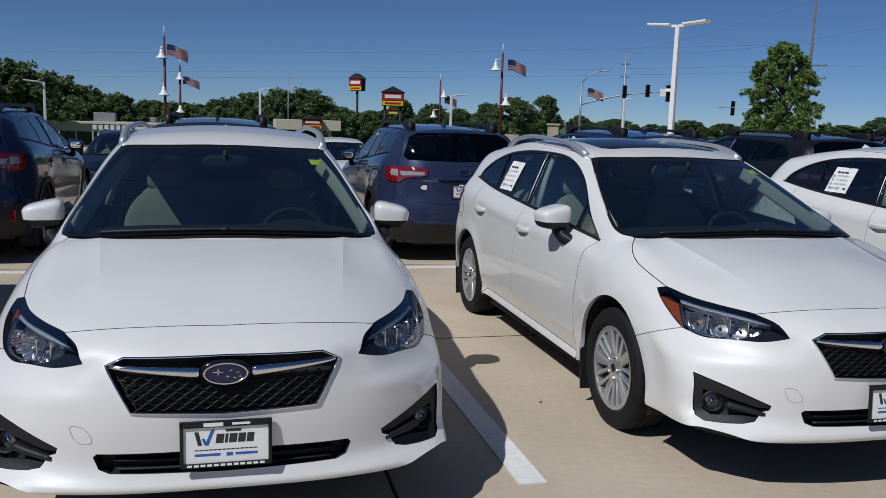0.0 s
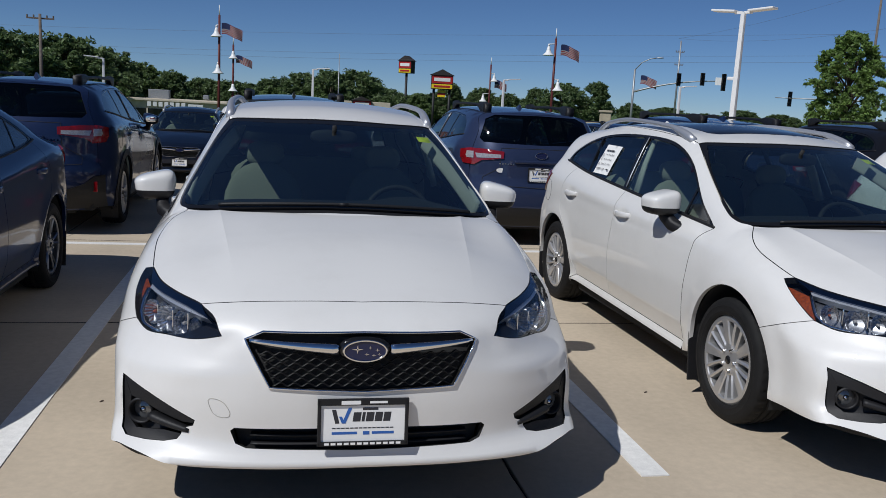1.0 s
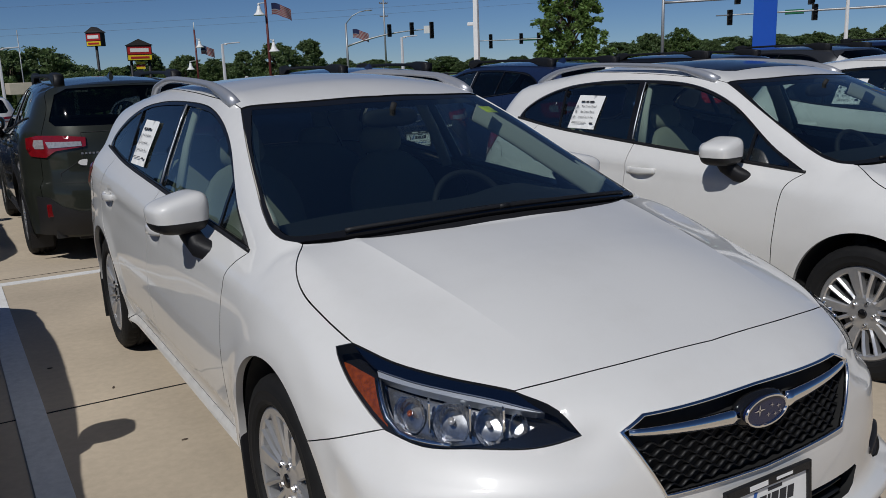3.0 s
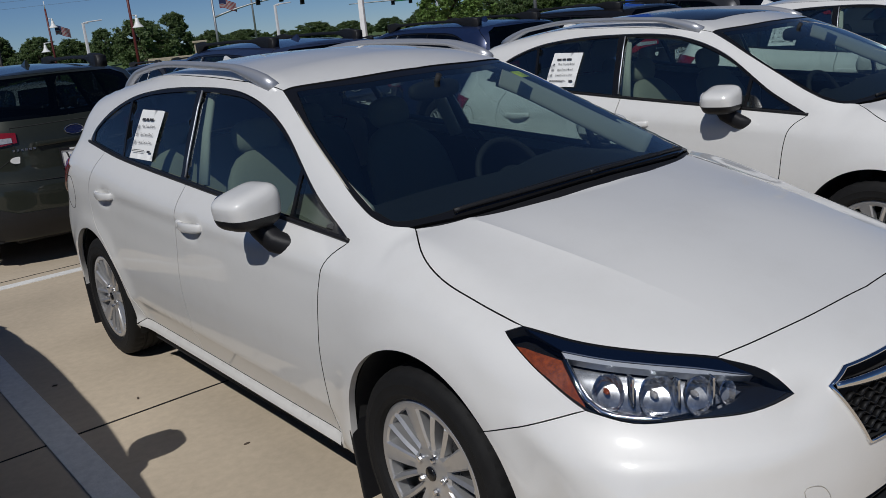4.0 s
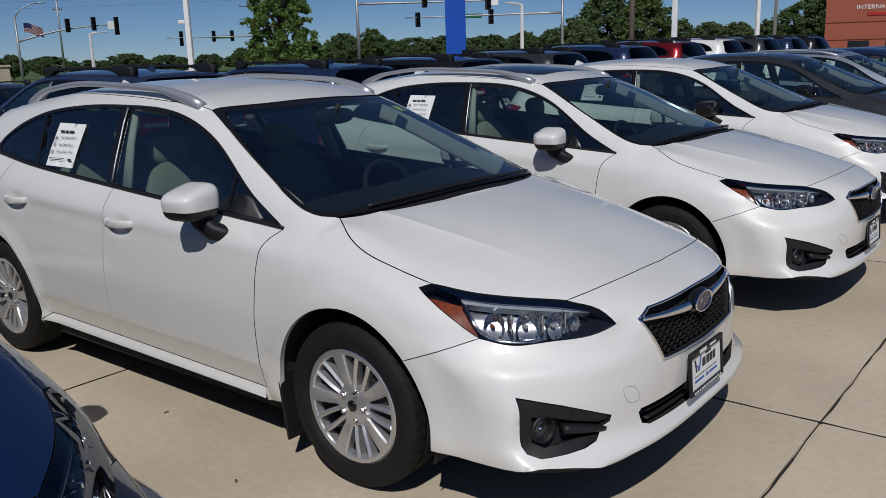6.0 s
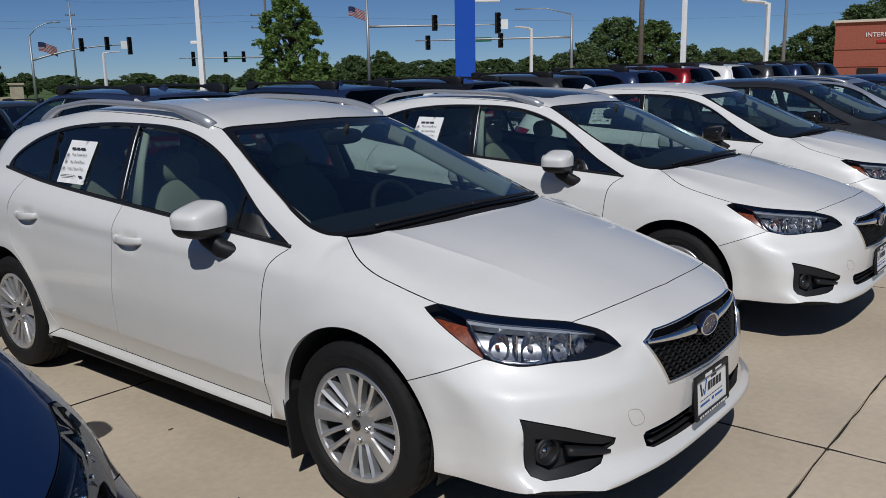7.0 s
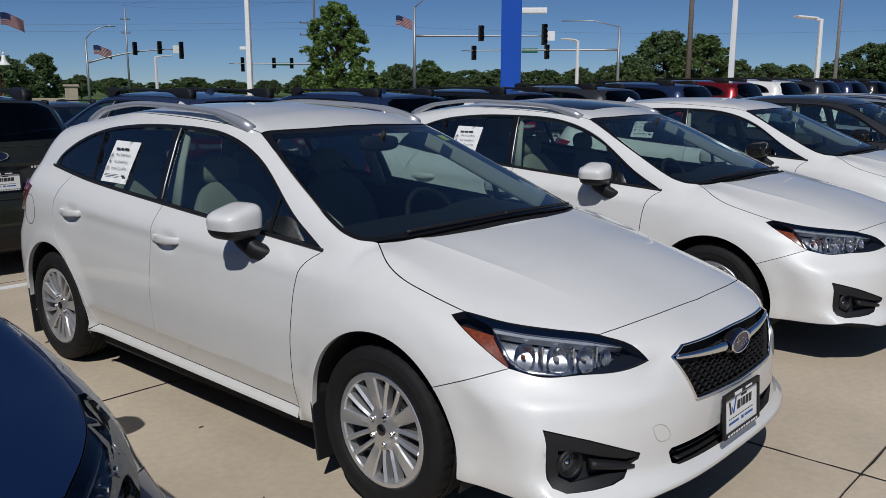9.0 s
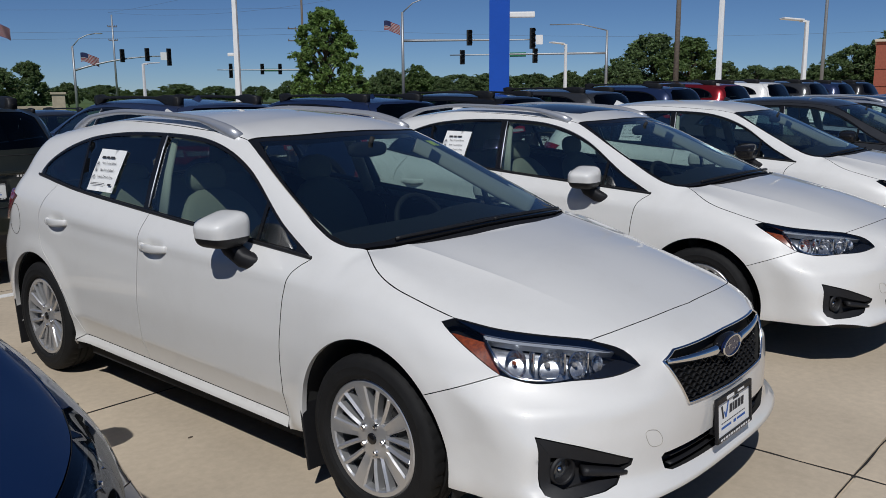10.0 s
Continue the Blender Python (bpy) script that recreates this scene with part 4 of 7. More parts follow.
    for x0, x1, y1 in ((0.60, -0.02, 1.035), (0.02, -0.55, 1.045)):
        p = on("top", [(x, 0.990 + 0.235 * x * x) for x in (x0, x0 + (x1 - x0) / 3, x0 + (x1 - x0) / 1.5, x1)]) + np.array([0, 0, 0.009])
        w = sweep(S, "wiper", p, 0.006, 0.009, PLASTIC, car, "black wiper arm and blade", seg=6)
    y_st = skin(S, "top", [on("top", [(0.45, 1.83), (0.52, 1.85), (0.53, 1.79), (0.46, 1.77), (0.45, 1.83)], straight=True)[:-1]], 0.03, gap=0, lift=-0.008, lip=0)
    sheet(S, "windscreen_sticker", y_st, YELLOW, car, "yellow windscreen sticker")
    # roof
    re = S.ditch_end[-1]
    roof_e = on("top", [re, (re[0] * 0.5, re[1] + 0.09), (0, re[1] + 0.12)])
    roof_loops = [mirrored(joined(scr_t, ditch, roof_e))]
    sun_loop = None
    if sunroof:
        q = polyline([(0, 2.08), (0.36, 2.1), (0.42, 2.15), (0.42, 2.78), (0.38, 2.84), (0, 2.86)], 0.04)
        sun_loop = mirrored(fold(S, "top", q))
        roof_loops.append(sun_loop)
    sheet(S, "roof", skin(S, "top", roof_loops, fine), paint, car)
    if sunroof:
        sheet(S, "sunroof", skin(S, "top", [sun_loop], 0.06, lift=0.001), GLOSSBLACK, car, "dark glass sunroof")
    sheet(S, "headliner", skin(S, "top", [mirrored(joined(scr_t, ditch, roof_e))], 0.1, lift=-0.035, lip=0), HEADLINER, car, "grey roof lining")
    fin = bmesh.new()
    ya = 3.55
    pz = float(fold(S, "top", np.array([(0.0, ya)]))[0][2])
    ax, ay, az = wp(S, 0, ya, pz)
    vs = [fin.verts.new(p) for p in ((0.03, ay - 0.1, az - 0.01), (-0.03, ay - 0.1, az - 0.01), (-0.025, ay + 0.06, az - 0.012), (0.025, ay + 0.06, az - 0.012), (0.006, ay + 0.03, az + 0.05), (-0.006, ay + 0.03, az + 0.05))]
    for f in ((0, 3, 4), (1, 5, 2), (0, 4, 5, 1), (3, 2, 5, 4)):
        fin.faces.new([vs[i] for i in f])
    part("antenna_fin", fin, paint, car)
    # tail
    tb = on("tail", [tuple(rear_e[-1]), (0.7, 4.25, 0.24), (0.35, 4.34, 0.23), (0, 4.35, 0.23)])
    tb[-1][0] = 0.0
    tail_loops = [mirrored(joined(roof_e[::-1], rear_e, tb))]
    if S.window:
        wq = polyline(S.window, 0.03)
        wl = mirrored(tail_on(S, wq[:, 0], wq[:, 1]))
        tail_loops.append(wl)
        sheet(S, "rear_window", skin(S, "tail", [wl], 0.06, gap=0, lift=-0.004, lip=0), DARKGLASS, car, "dark rear window")
    else:
        q = polyline([(0, 2.98), (0.44, 2.96), (0.50, 3.0), (0.52, 3.6), (0.46, 3.66), (0, 3.70)], 0.04)
        sheet(S, "rear_window", skin(S, "top", [mirrored(fold(S, "top", q))], 0.05, lift=0.003), GLOSSBLACK, car, "dark rear window")
    sheet(S, "tailgate", skin(S, "tail", tail_loops, fine * 1.3), paint, car)
    lq = line_on(S, "tail", list(S.lamp + S.lamp[:1]), straight=True)[:-1]
    ll = both(S, "tail_lamp", skin(S, "tail", [lq], 0.03, gap=0, lift=0.012, lip=0.02), REDLENS, car, "red tail lamp")
    li = 0.445 if S is Wagon else 0.50
    lc = polyline([(li, 0.927), (0.69, 0.93), (0.675, 0.885), (li, 0.896), (li, 0.927)], 0.03)[:-1]
    for i in (0, 1):
        sheet(S, "reversing_lamp", skin(S, "tail", [tail_on(S, lc[:, 0], lc[:, 1])], 0.03, gap=0, lift=0.016), CLEARLAMP, ll[i], "clear reversing lamp", i == 1)
        if S is Wagon:
            lc2 = polyline([(0.705, 0.945), (0.765, 0.945), (0.775, 0.905), (0.765, 0.880), (0.705, 0.880), (0.705, 0.945)], 0.03)[:-1]
            sheet(S, "clear_lamp_cell", skin(S, "tail", [tail_on(S, lc2[:, 0], lc2[:, 1])], 0.03, gap=0, lift=0.015), CLEARLAMP, ll[i], "clear indicator cell", i == 1)
    if S is Wagon:
        cq = polyline([(0, 0.43), (0.52, 0.43), (0.64, 0.47), (0.72, 0.53), (0.80, 0.54), (0.80, 0.25), (0, 0.25)], 0.04)
        rb = sheet(S, "rear_cladding", skin(S, "tail", [mirrored(tail_on(S, cq[:, 0], cq[:, 1]))], 0.05, gap=0, lift=0.012), PLASTIC, car, "black plastic bumper cladding")
        for sg in (1, -1):
            bm = bmesh.new()
            p = tail_on(S, [0.72], [0.44])[0]
            px, py, pz = wp(S, *p)
            box(bm, sg * px, py + 0.012, pz, 0.07, 0.02, 0.11, 0.006)
            part("reflector", bm, REDLENS, rb, "red bumper reflector")
        for w in (S.wheel_f, S.wheel_r):
            a0, a1 = (-15, 195)
            o = arc_line(S, w, a0, a1, S.arch + 0.055)
            i2 = arc_line(S, w, a1, a0, S.arch)
            both(S, "arch_trim", skin(S, "side", [joined(o, i2)], 0.04, gap=0, lift=0.008), PLASTIC, car, "black wheel arch cladding")
        g = polyline([(0, 1.0), (0.44, 0.995), (0.45, 0.80), (0.62, 0.70), (0.62, 0.635), (0, 0.62)], 0.03)
        seam = mirrored(tail_on(S, g[:, 0], g[:, 1]))
        seam = seam + normals(S, seam) * 0.001
        sweep(S, "tailgate_seam", seam, 0.003, 0.003, UNDER, car, "", True, (0, 1, 0), 5)
        bm = bmesh.new()
        box(bm, 0, 0, 0, 0.62, 0.03, 0.035, 0.01)
        gr = part("garnish", bm, paint, car, "", True)
        gr.matrix_basis = Matrix.Translation(wp(S, 0, float(tail_on(S, [0], [0.865])[0][1]) + 0.004, 0.865))
        if plate:
            make_plate(car, Matrix.Translation(wp(S, 0, float(tail_on(S, [0], [0.75])[0][1]) + 0.012, 0.745)) @ pose(0, 0, 0, 0, 0, 180))
        bm = bmesh.new()
        ty = float(tail_on(S, [0], [0.93])[0][1])
        bx = wp(S, 0, ty, 0.935)
        oval(bm, 0, 0, 0, 0.07, 0.034, 0.01)
        bd = part("badge", bm, EMBLEM, car, "blue oval badge")
        bd.matrix_basis = pose(bx[0], bx[1] + 0.012, bx[2], 0, 0, 180)
        bm = bmesh.new()
        tube(bm, [(0.072 * math.cos(t), 0, 0.036 * math.sin(t)) for t in np.linspace(0, 2 * math.pi, 30, endpoint=False)], 0.004, None, 6, True, (0, 1, 0))
        part("badge_rim", bm, CHROME, bd)
        bm = bmesh.new()
        for k in range(7):
            p = wp(S, -0.42 + 0.028 * k, float(tail_on(S, [-0.42 + 0.028 * k], [0.84])[0][1]) + 0.003, 0.84)
            box(bm, p[0], p[1], p[2], 0.018, 0.004, 0.018)
        part("model_badge", bm, CHROME, car, "small chrome model badge")["kind"] = "stuff"
        bm = bmesh.new()
        for k in range(6):
            p = wp(S, 0.31 + 0.028 * k, float(tail_on(S, [0.31 + 0.028 * k], [0.84])[0][1]) + 0.003, 0.84)
            box(bm, p[0], p[1], p[2], 0.018, 0.004, 0.016)
        part("maker_badge", bm, CHROME, car, "small chrome maker badge")["kind"] = "stuff"
        bm = bmesh.new()
        p = wp(S, 0.44, float(tail_on(S, [0.44], [0.775])[0][1]) + 0.004, 0.775)
        oval(bm, 0, 0, 0, 0.052, 0.026, 0.003)
        part("oval_sticker", bm, PAPER, car, "small white oval dealer sticker").matrix_basis = pose(p[0], p[1], p[2], 0, 0, 180)
    a = np.linspace(0, 2 * math.pi, 30, endpoint=False)
    q = fold(S, "side", np.stack([3.80 + 0.075 * np.cos(a), 0.84 + 0.085 * np.sin(a)], 1)) + np.array([0.0004, 0, 0])
    sweep(S, "fuel_flap_seam", q * np.array([-1, 1, 1]), 0.0014, 0.0014, UNDER, car, "", True, (1, 0, 0), 5)
    tq = smooth_line([(-0.512, 0.466), (-0.506, 0.472), (-0.468, 0.467), (-0.458, 0.460), (-0.439, 0.428), (-0.442, 0.418), (-0.482, 0.416), (-0.494, 0.424), (-0.510, 0.456), (-0.512, 0.466)], 0.008)[:-1]
    sweep(S, "tow_cap_seam", face_on(S, tq[:, 0], tq[:, 1]) + np.array([0, -0.0003, 0]), 0.0011, 0.0011, TRIMGREY, car, "", True, (0, 1, 0), 5)
    # roof rails
    if rails:
        for sg in (1, -1):
            y1 = min(S.ditch_end[-1][1] - 0.06, 3.8)
            if S is Wagon:
                ys = np.linspace(2.25, 3.93, 24)
                base = on("top", [(0.50, 2.2), (0.52, 2.6), (0.515, 3.2), (0.49, 3.95)], step=0.03)
                zz = np.interp(ys, base[:, 1], base[:, 2])
                xx = np.interp(ys, base[:, 1], base[:, 0])
                end = np.clip(1 - np.minimum((ys - ys[0]) / 0.22, (ys[-1] - ys) / 0.30), 0, 1)
                p = np.stack([xx * sg, ys, zz + 0.058 - 0.022 * end], 1)
                sweep(S, "roof_rail", p, 0.025 + 0.018 * end, 0.016 + 0.074 * np.sqrt(end) * (1 - 0.45 * end), PLASTIC, car, "black roof rail with moulded end pads", seg=16, power=7.0)
            else:
                ys = np.linspace(2.07, y1, 30)
                zz = np.interp(ys, ditch[:, 1], ditch[:, 2])
                xx = np.interp(ys, ditch[:, 1], ditch[:, 0]) - 0.005
                t = (ys - ys[0]) / (ys[-1] - ys[0])
                lift = 0.060 * np.clip(np.minimum(t / 0.16, (1 - t) / 0.16), 0, 1) ** 0.75 - 0.012
                p = np.stack([xx * sg, ys, zz + lift], 1)
                foot = np.clip(1 - np.minimum(t / 0.18, (1 - t) / 0.18), 0, 1)
                sweep(S, "roof_rail", p, 0.020 + 0.006 * foot, 0.015 + 0.020 * foot, RAILSILVER, car, "satin silver raised roof rail", seg=10)
    # grille, emblem, intake, fog lamps
    gi = sheet(S, "grille", skin(S, "nose", [grille], 0.05, gap=-0.004, lift=-0.034, lip=0), UNDER, front, "black honeycomb grille")
    bm = bmesh.new()
    for r in range(7):
        z = 0.527 + r * 0.0165
        half = np.interp(z, [0.508, 0.52, 0.671, 0.70], [0.27, 0.31, 0.39, 0.33]) - 0.012
        xs = np.linspace(-half, half, 97)
        off = (r % 2) * math.pi
        zz = z + 0.0058 * np.cos(xs / 0.046 * 2 * math.pi + off)
        ok = face_on(S, xs, zz)
        tube(bm, [tuple(v) for v in warped(S, ok + np.array([0, 0.019, 0]))], 0.0016, 0.008, 6, False, (0, 1, 0))
    part("grille_mesh", bm, GRILLEBLACK, gi, "", True)
    gq = face_on(S, np.r_[gp[:, 0], -gp[1:-1, 0][::-1]], np.r_[gp[:, 1], gp[1:-1, 1][::-1]])
    sweep(S, "grille_frame", gq + np.array([0, -0.002, 0]), 0.0042, 0.007, CHROME, front, "chrome grille frame", True, (0, 1, 0), 8)
    for sg in (1, -1):
        xs = np.linspace(0.088, 0.378, 16)
        t = (xs - xs[0]) / (xs[-1] - xs[0])
        w = face_on(S, xs, 0.646 + 0.019 * t) + np.array([0, 0.003, 0])
        sweep(S, "grille_bar", w * np.array([sg, 1, 1]), 0.021 - 0.012 * t, 0.016 - 0.006 * t, CHROME, front, "chrome wing bar", False, (0, 1, 0), 8)
    ep = face_on(S, [0.0], [0.645])[0]
    bm = bmesh.new()
    blob(bm, wp(S, 0, ep[1] + 0.012, 0.645), (0.090, 0.022, 0.043), 2.4)
    part("emblem_mount", bm, GLOSSBLACK, front, "", True)
    make_emblem(front, wp(S, 0, ep[1] - 0.013, 0.645), 0.92)
    it = sheet(S, "lower_intake", skin(S, "nose", [intake], 0.06, gap=-0.004, lift=-0.05, lip=0), UNDER, front, "black lower air intake")
    bm = bmesh.new()
    for z in (0.322, 0.352):
        xs = np.linspace(-0.37, 0.37, 30)
        tube(bm, [tuple(v) for v in warped(S, face_on(S, xs, xs * 0 + z) + np.array([0, 0.03, 0]))], 0.004, 0.018, 6, False, (0, 1, 0))
    part("intake_slat", bm, PLASTIC, it, "", True)
    def patch(pts):
        q = polyline(pts + pts[:1], 0.02)[:-1]
        return face_on(S, q[:, 0], q[:, 1])

    wing = skin(S, "nose", [patch([(0.813, 0.486), (0.709, 0.451), (0.62, 0.415), (0.556, 0.390), (0.566, 0.379), (0.60, 0.378), (0.68, 0.398), (0.745, 0.420), (0.787, 0.424)])], 0.02, gap=0.0, lift=-0.007, lip=0.036)
    cheek = skin(S, "nose", [patch([(0.813, 0.484), (0.787, 0.424), (0.790, 0.345), (0.765, 0.328), (0.665, 0.340), (0.605, 0.338), (0.618, 0.323), (0.66, 0.313), (0.72, 0.308), (0.793, 0.306), (0.812, 0.317)])], 0.02, gap=0.0, lift=-0.006, lip=0.036)
    for sg in (1, -1):
        f0 = sheet(S, "fog_bezel", skin(S, "nose", [fog], 0.03, gap=-0.003, lift=-0.042, lip=0), PLASTIC, front, "black fog lamp bezel", sg < 0)
        sheet(S, "bezel_wing", wing, PLASTIC, f0, "", sg < 0)
        sheet(S, "bezel_cheek", cheek, PLASTIC, f0, "", sg < 0)
        c = np.array(wp(S, 0.745, face_on(S, [0.745], [0.375])[0][1] + 0.030, 0.378)) * np.array([sg, 1, 1])
        bm = bmesh.new()
        lathe(bm, [(0.048, -0.006), (0.043, -0.020), (0.037, -0.010), (0.034, 0.03)], 32, "y")
        o = part("fog_ring", bm, PLASTIC, f0, "", True)
        o.matrix_basis = Matrix.Translation(c) @ pose(0, 0, 0, 0, 0, sg * 18)
        bm = bmesh.new()
        lathe(bm, [(0.0, 0.004), (0.026, 0.008), (0.036, 0.014)], 28, "y")
        o = part("fog_lamp", bm, FOGGLASS, f0, "clear round fog lamp", True)
        bm = bmesh.new()
        lathe(bm, [(0.0, -0.002), (0.010, 0.002), (0.013, 0.010)], 16, "y")
        part("lamp_bulb", bm, REFLECTOR, o, "", True)
        o.matrix_basis = Matrix.Translation(c) @ pose(0, 0, 0, 0, 0, sg * 18)
        xs = np.linspace(0.705, 0.572, 11)
        w = face_on(S, xs, np.linspace(0.377, 0.352, 11)) + np.array([0, 0.010, 0])
        t = np.linspace(0, 1, 11)
        sweep(S, "bezel_fin", w * np.array([sg, 1, 1]), 0.016 - 0.007 * t**2, 0.024 - 0.010 * t**2, PLASTIC, f0, "", False, (0, 1, 0), 12, 2.6)
    # headlamps
    lamp = joined(lamp_top, lamp_r[::-1], lamp_b, lamp_i)
    deep = skin(S, "nose", [lamp], 0.03, gap=0.001, lift=-0.060, lip=0)
    lens = skin(S, "nose", [lamp], 0.03, gap=0.0015, lift=0.001, lip=0)
    rim = skin(S, "nose", [lamp], 0.03, gap=0.001, lift=0.0005, lip=0.035)
    k = len(rim[1]) - len(rim[2])
    rim = (rim[0], rim[1][k:], [])
    amber = on("nose", [(0.798, 0.588, 0.763), (0.767, 0.474, 0.742), (0.782, 0.430, 0.705), (0.794, 0.388, 0.648), (0.806, 0.442, 0.682), (0.798, 0.588, 0.763)], straight=True)[:-1]
    am = skin(S, "nose", [amber], 0.03, gap=-0.004, lift=-0.026, lip=0)
    top_a = [(0.758, 0.480, 0.754), (0.715, 0.385, 0.743), (0.660, 0.300, 0.736), (0.600, 0.220, 0.728), (0.523, 0.133, 0.711)]
    top_b = [(0.762, 0.465, 0.744), (0.720, 0.380, 0.736), (0.665, 0.296, 0.729), (0.604, 0.216, 0.721), (0.523, 0.133, 0.711)]
    shelf = skin(S, "nose", [joined(lamp_top, on("nose", [tuple(lamp_top[-1]), top_a[0]]), on("nose", top_a), on("nose", [top_a[-1], tuple(lamp_top[0])]))], 0.02, gap=0.001, lift=-0.003, lip=0.012)
    br = skin(S, "nose", [joined(on("nose", top_a), on("nose", top_b[::-1]))], 0.02, gap=0.0, lift=-0.010, lip=0.03)
    low = [(0.702, 0.247, 0.633), (0.64, 0.185, 0.643), (0.585, 0.15, 0.665), (0.545, 0.137, 0.692)]
    bez = on("nose", [(0.764, 0.465, 0.742), (0.779, 0.429, 0.709), (0.785, 0.391, 0.668), (0.775, 0.355, 0.645), (0.744, 0.303, 0.637), (0.702, 0.247, 0.636)])
    chm = joined(bez, on("nose", [tuple(bez[-1]), (0.64, 0.185, 0.648), (0.585, 0.15, 0.668), (0.545, 0.14, 0.694)]), on("nose", [(0.545, 0.14, 0.694), *top_b[::-1][1:]]))
    ch_ = skin(S, "nose", [chm], 0.02, gap=0.0, lift=-0.052, lip=0)
    sill_l = skin(S, "nose", [joined(lamp_b[4:], on("nose", [tuple(lamp_b[-1]), (0.53, 0.128, 0.694), *low[::-1][1:], (0.744, 0.303, 0.634), tuple(lamp_b[4])]))], 0.03, gap=0.0, lift=-0.014, lip=0.03)
    for sg in (1, -1):
        h = sheet(S, "headlamp", deep, GLOSSBLACK, car, "clear headlamp with an amber side reflector", sg < 0)
        sheet(S, "side_reflector", am, amber_mat or AMBER, h, "amber side reflector" if not amber_mat else "clear side reflector", sg < 0)
        sheet(S, "lamp_shelf", shelf, DARKCHROME, h, "dark glossy lamp housing", sg < 0)
        sheet(S, "lamp_chamber", ch_, LAMPDARK, h, "smoky mirrored lamp chamber", sg < 0)
        sheet(S, "lamp_brow", br, BROW, h, "bright strip over the lamp", sg < 0)
        sheet(S, "lamp_sill", sill_l, GLOSSBLACK, h, "", sg < 0)
        sheet(S, "lamp_gasket", rim, SEAL_SHADE, h, "", sg < 0)
        w = (bez - normals(S, bez) * 0.012) * np.array([sg, 1, 1])
        wall = (bez[:-4] - normals(S, bez[:-4]) * 0.018) * np.array([sg, 1, 1])
        sweep(S, "lamp_wall", wall, 0.0035, 0.016, GLOSSBLACK, h, "", False, (0.85 * sg, -0.5, 0.1), 8, 4.0)
        sweep(S, "lamp_bezel", w, 0.007, 0.007, REFLECTOR, h, "bright lamp bezel", False, (0, 1, 0), 8)
        for cx, cy, cz, r, turn in ((0.752, 0.36, 0.688, 0.036, 34), (0.69, 0.272, 0.686, 0.042, 28), (0.629, 0.206, 0.688, 0.034, 22), (0.578, 0.165, 0.693, 0.021, 18)):
            p = np.array([cx, cy, cz])
            n = normals(S, p[None])[0]
            c = Vector(wp(S, *(p - n * 0.034)))
            c.x *= sg
            bm = bmesh.new()
            lathe(bm, [(r * 0.16, 0.034), (r * 0.42, 0.028), (r * 0.66, 0.018), (r * 0.86, 0.004), (r, -0.014), (r * 1.05, -0.010)], 22, "y")
            for v in bm.verts:
                v.co.z = max(min(v.co.z * 1.35, 0.046), -0.042)
            o = part("lamp_reflector", bm, FACETS, h, "", False)
            o.matrix_basis = Matrix.Translation(c) @ pose(0, 0, 0, -4, 0, sg * turn)
            if r > 0.03:
                bm = bmesh.new()
                blob(bm, (0, 0.006, 0), (r * 0.2, 0.016, r * 0.2), 2.2, None, 12, 8)
                o = part("lamp_bulb", bm, AMBER if cx > 0.75 and not amber_mat else CLEARLAMP, h, "amber bulb" if cx > 0.75 and not amber_mat else "", True)
                o.matrix_basis = Matrix.Translation(c) @ pose(0, 0, 0, -4, 0, sg * turn)
        for cx, cy, cz in ((0.722, 0.314, 0.690), (0.660, 0.236, 0.690), (0.602, 0.185, 0.692)):
            p = np.array([cx, cy, cz])
            c = Vector(wp(S, *(p - normals(S, p[None])[0] * 0.028)))
            c.x *= sg
            bm = bmesh.new()
            box(bm, 0, 0, 0.003, 0.006, 0.03, 0.074, 0.002)
            o = part("lamp_divider", bm, REFLECTOR, h, "", True)
            o.matrix_basis = Matrix.Translation(c) @ pose(0, 0, 0, 0, 0, sg * 28)
        o = sheet(S, "headlamp_lens", lens, SMOKED if amber_mat else LENS, h, "clear plastic lens", sg < 0)
        o.visible_shadow = False
    if plate:
        pp = face_on(S, [0.0], [0.40])[0]
        bm = bmesh.new()
        px = wp(S, 0, pp[1], 0.411)
        box(bm, px[0], px[1] + 0.002, px[2], 0.25, 0.024, 0.12, 0.004)
        part("plate_bracket", bm, PLASTIC, front)
        make_plate(front, pose(px[0], px[1] - 0.017, px[2], -4, 0, 0))
    # mirrors and handles
    for sg in (1, -1):
        c = Vector(wp(S, 0.912, 1.765, 0.986))
        c.x *= sg
        rot = Euler((0, 0, radians(-10 * sg)))
        for nm, mt, keep in (("mirror_cap", mirrors, lambda z: z > -0.22), ("mirror_base", PLASTIC, lambda z: z <= -0.22)):
            bm = bmesh.new()
            blob(bm, (0, 0, 0), (1, 1, 1), 3.7, None, 36, 24)
            bmesh.ops.delete(bm, geom=[f for f in bm.faces if not keep(f.calc_center_median().z - 0.04 * f.calc_center_median().x * sg)], context="FACES")
            for v in bm.verts:
                fx = (v.co.x * sg + 1) / 2
                v.co = Vector((v.co.x * (0.099 + 0.010 * min(v.co.z, 0.2)), v.co.y * (0.098 - 0.012 * fx) - 0.045, v.co.z * ((0.090 - 0.046 * fx) if v.co.z > 0 else 0.068)))
                if v.co.y > 0.045:
                    v.co.y = 0.045
            o = part(nm, bm, mt, car, "painted mirror cap" if mt is not PLASTIC else "black mirror base", True)
            o.matrix_basis = Matrix.Translation(c) @ rot.to_matrix().to_4x4()
        bm = bmesh.new()
        blob(bm, (0, 0, 0), (0.074, 0.004, 0.046), 3)
        o = part("mirror_glass", bm, MIRROR, car, "", True)
        o.matrix_basis = Matrix.Translation(c + Vector((0, 0.043, 0.004))) @ rot.to_matrix().to_4x4()
        bm = bmesh.new()
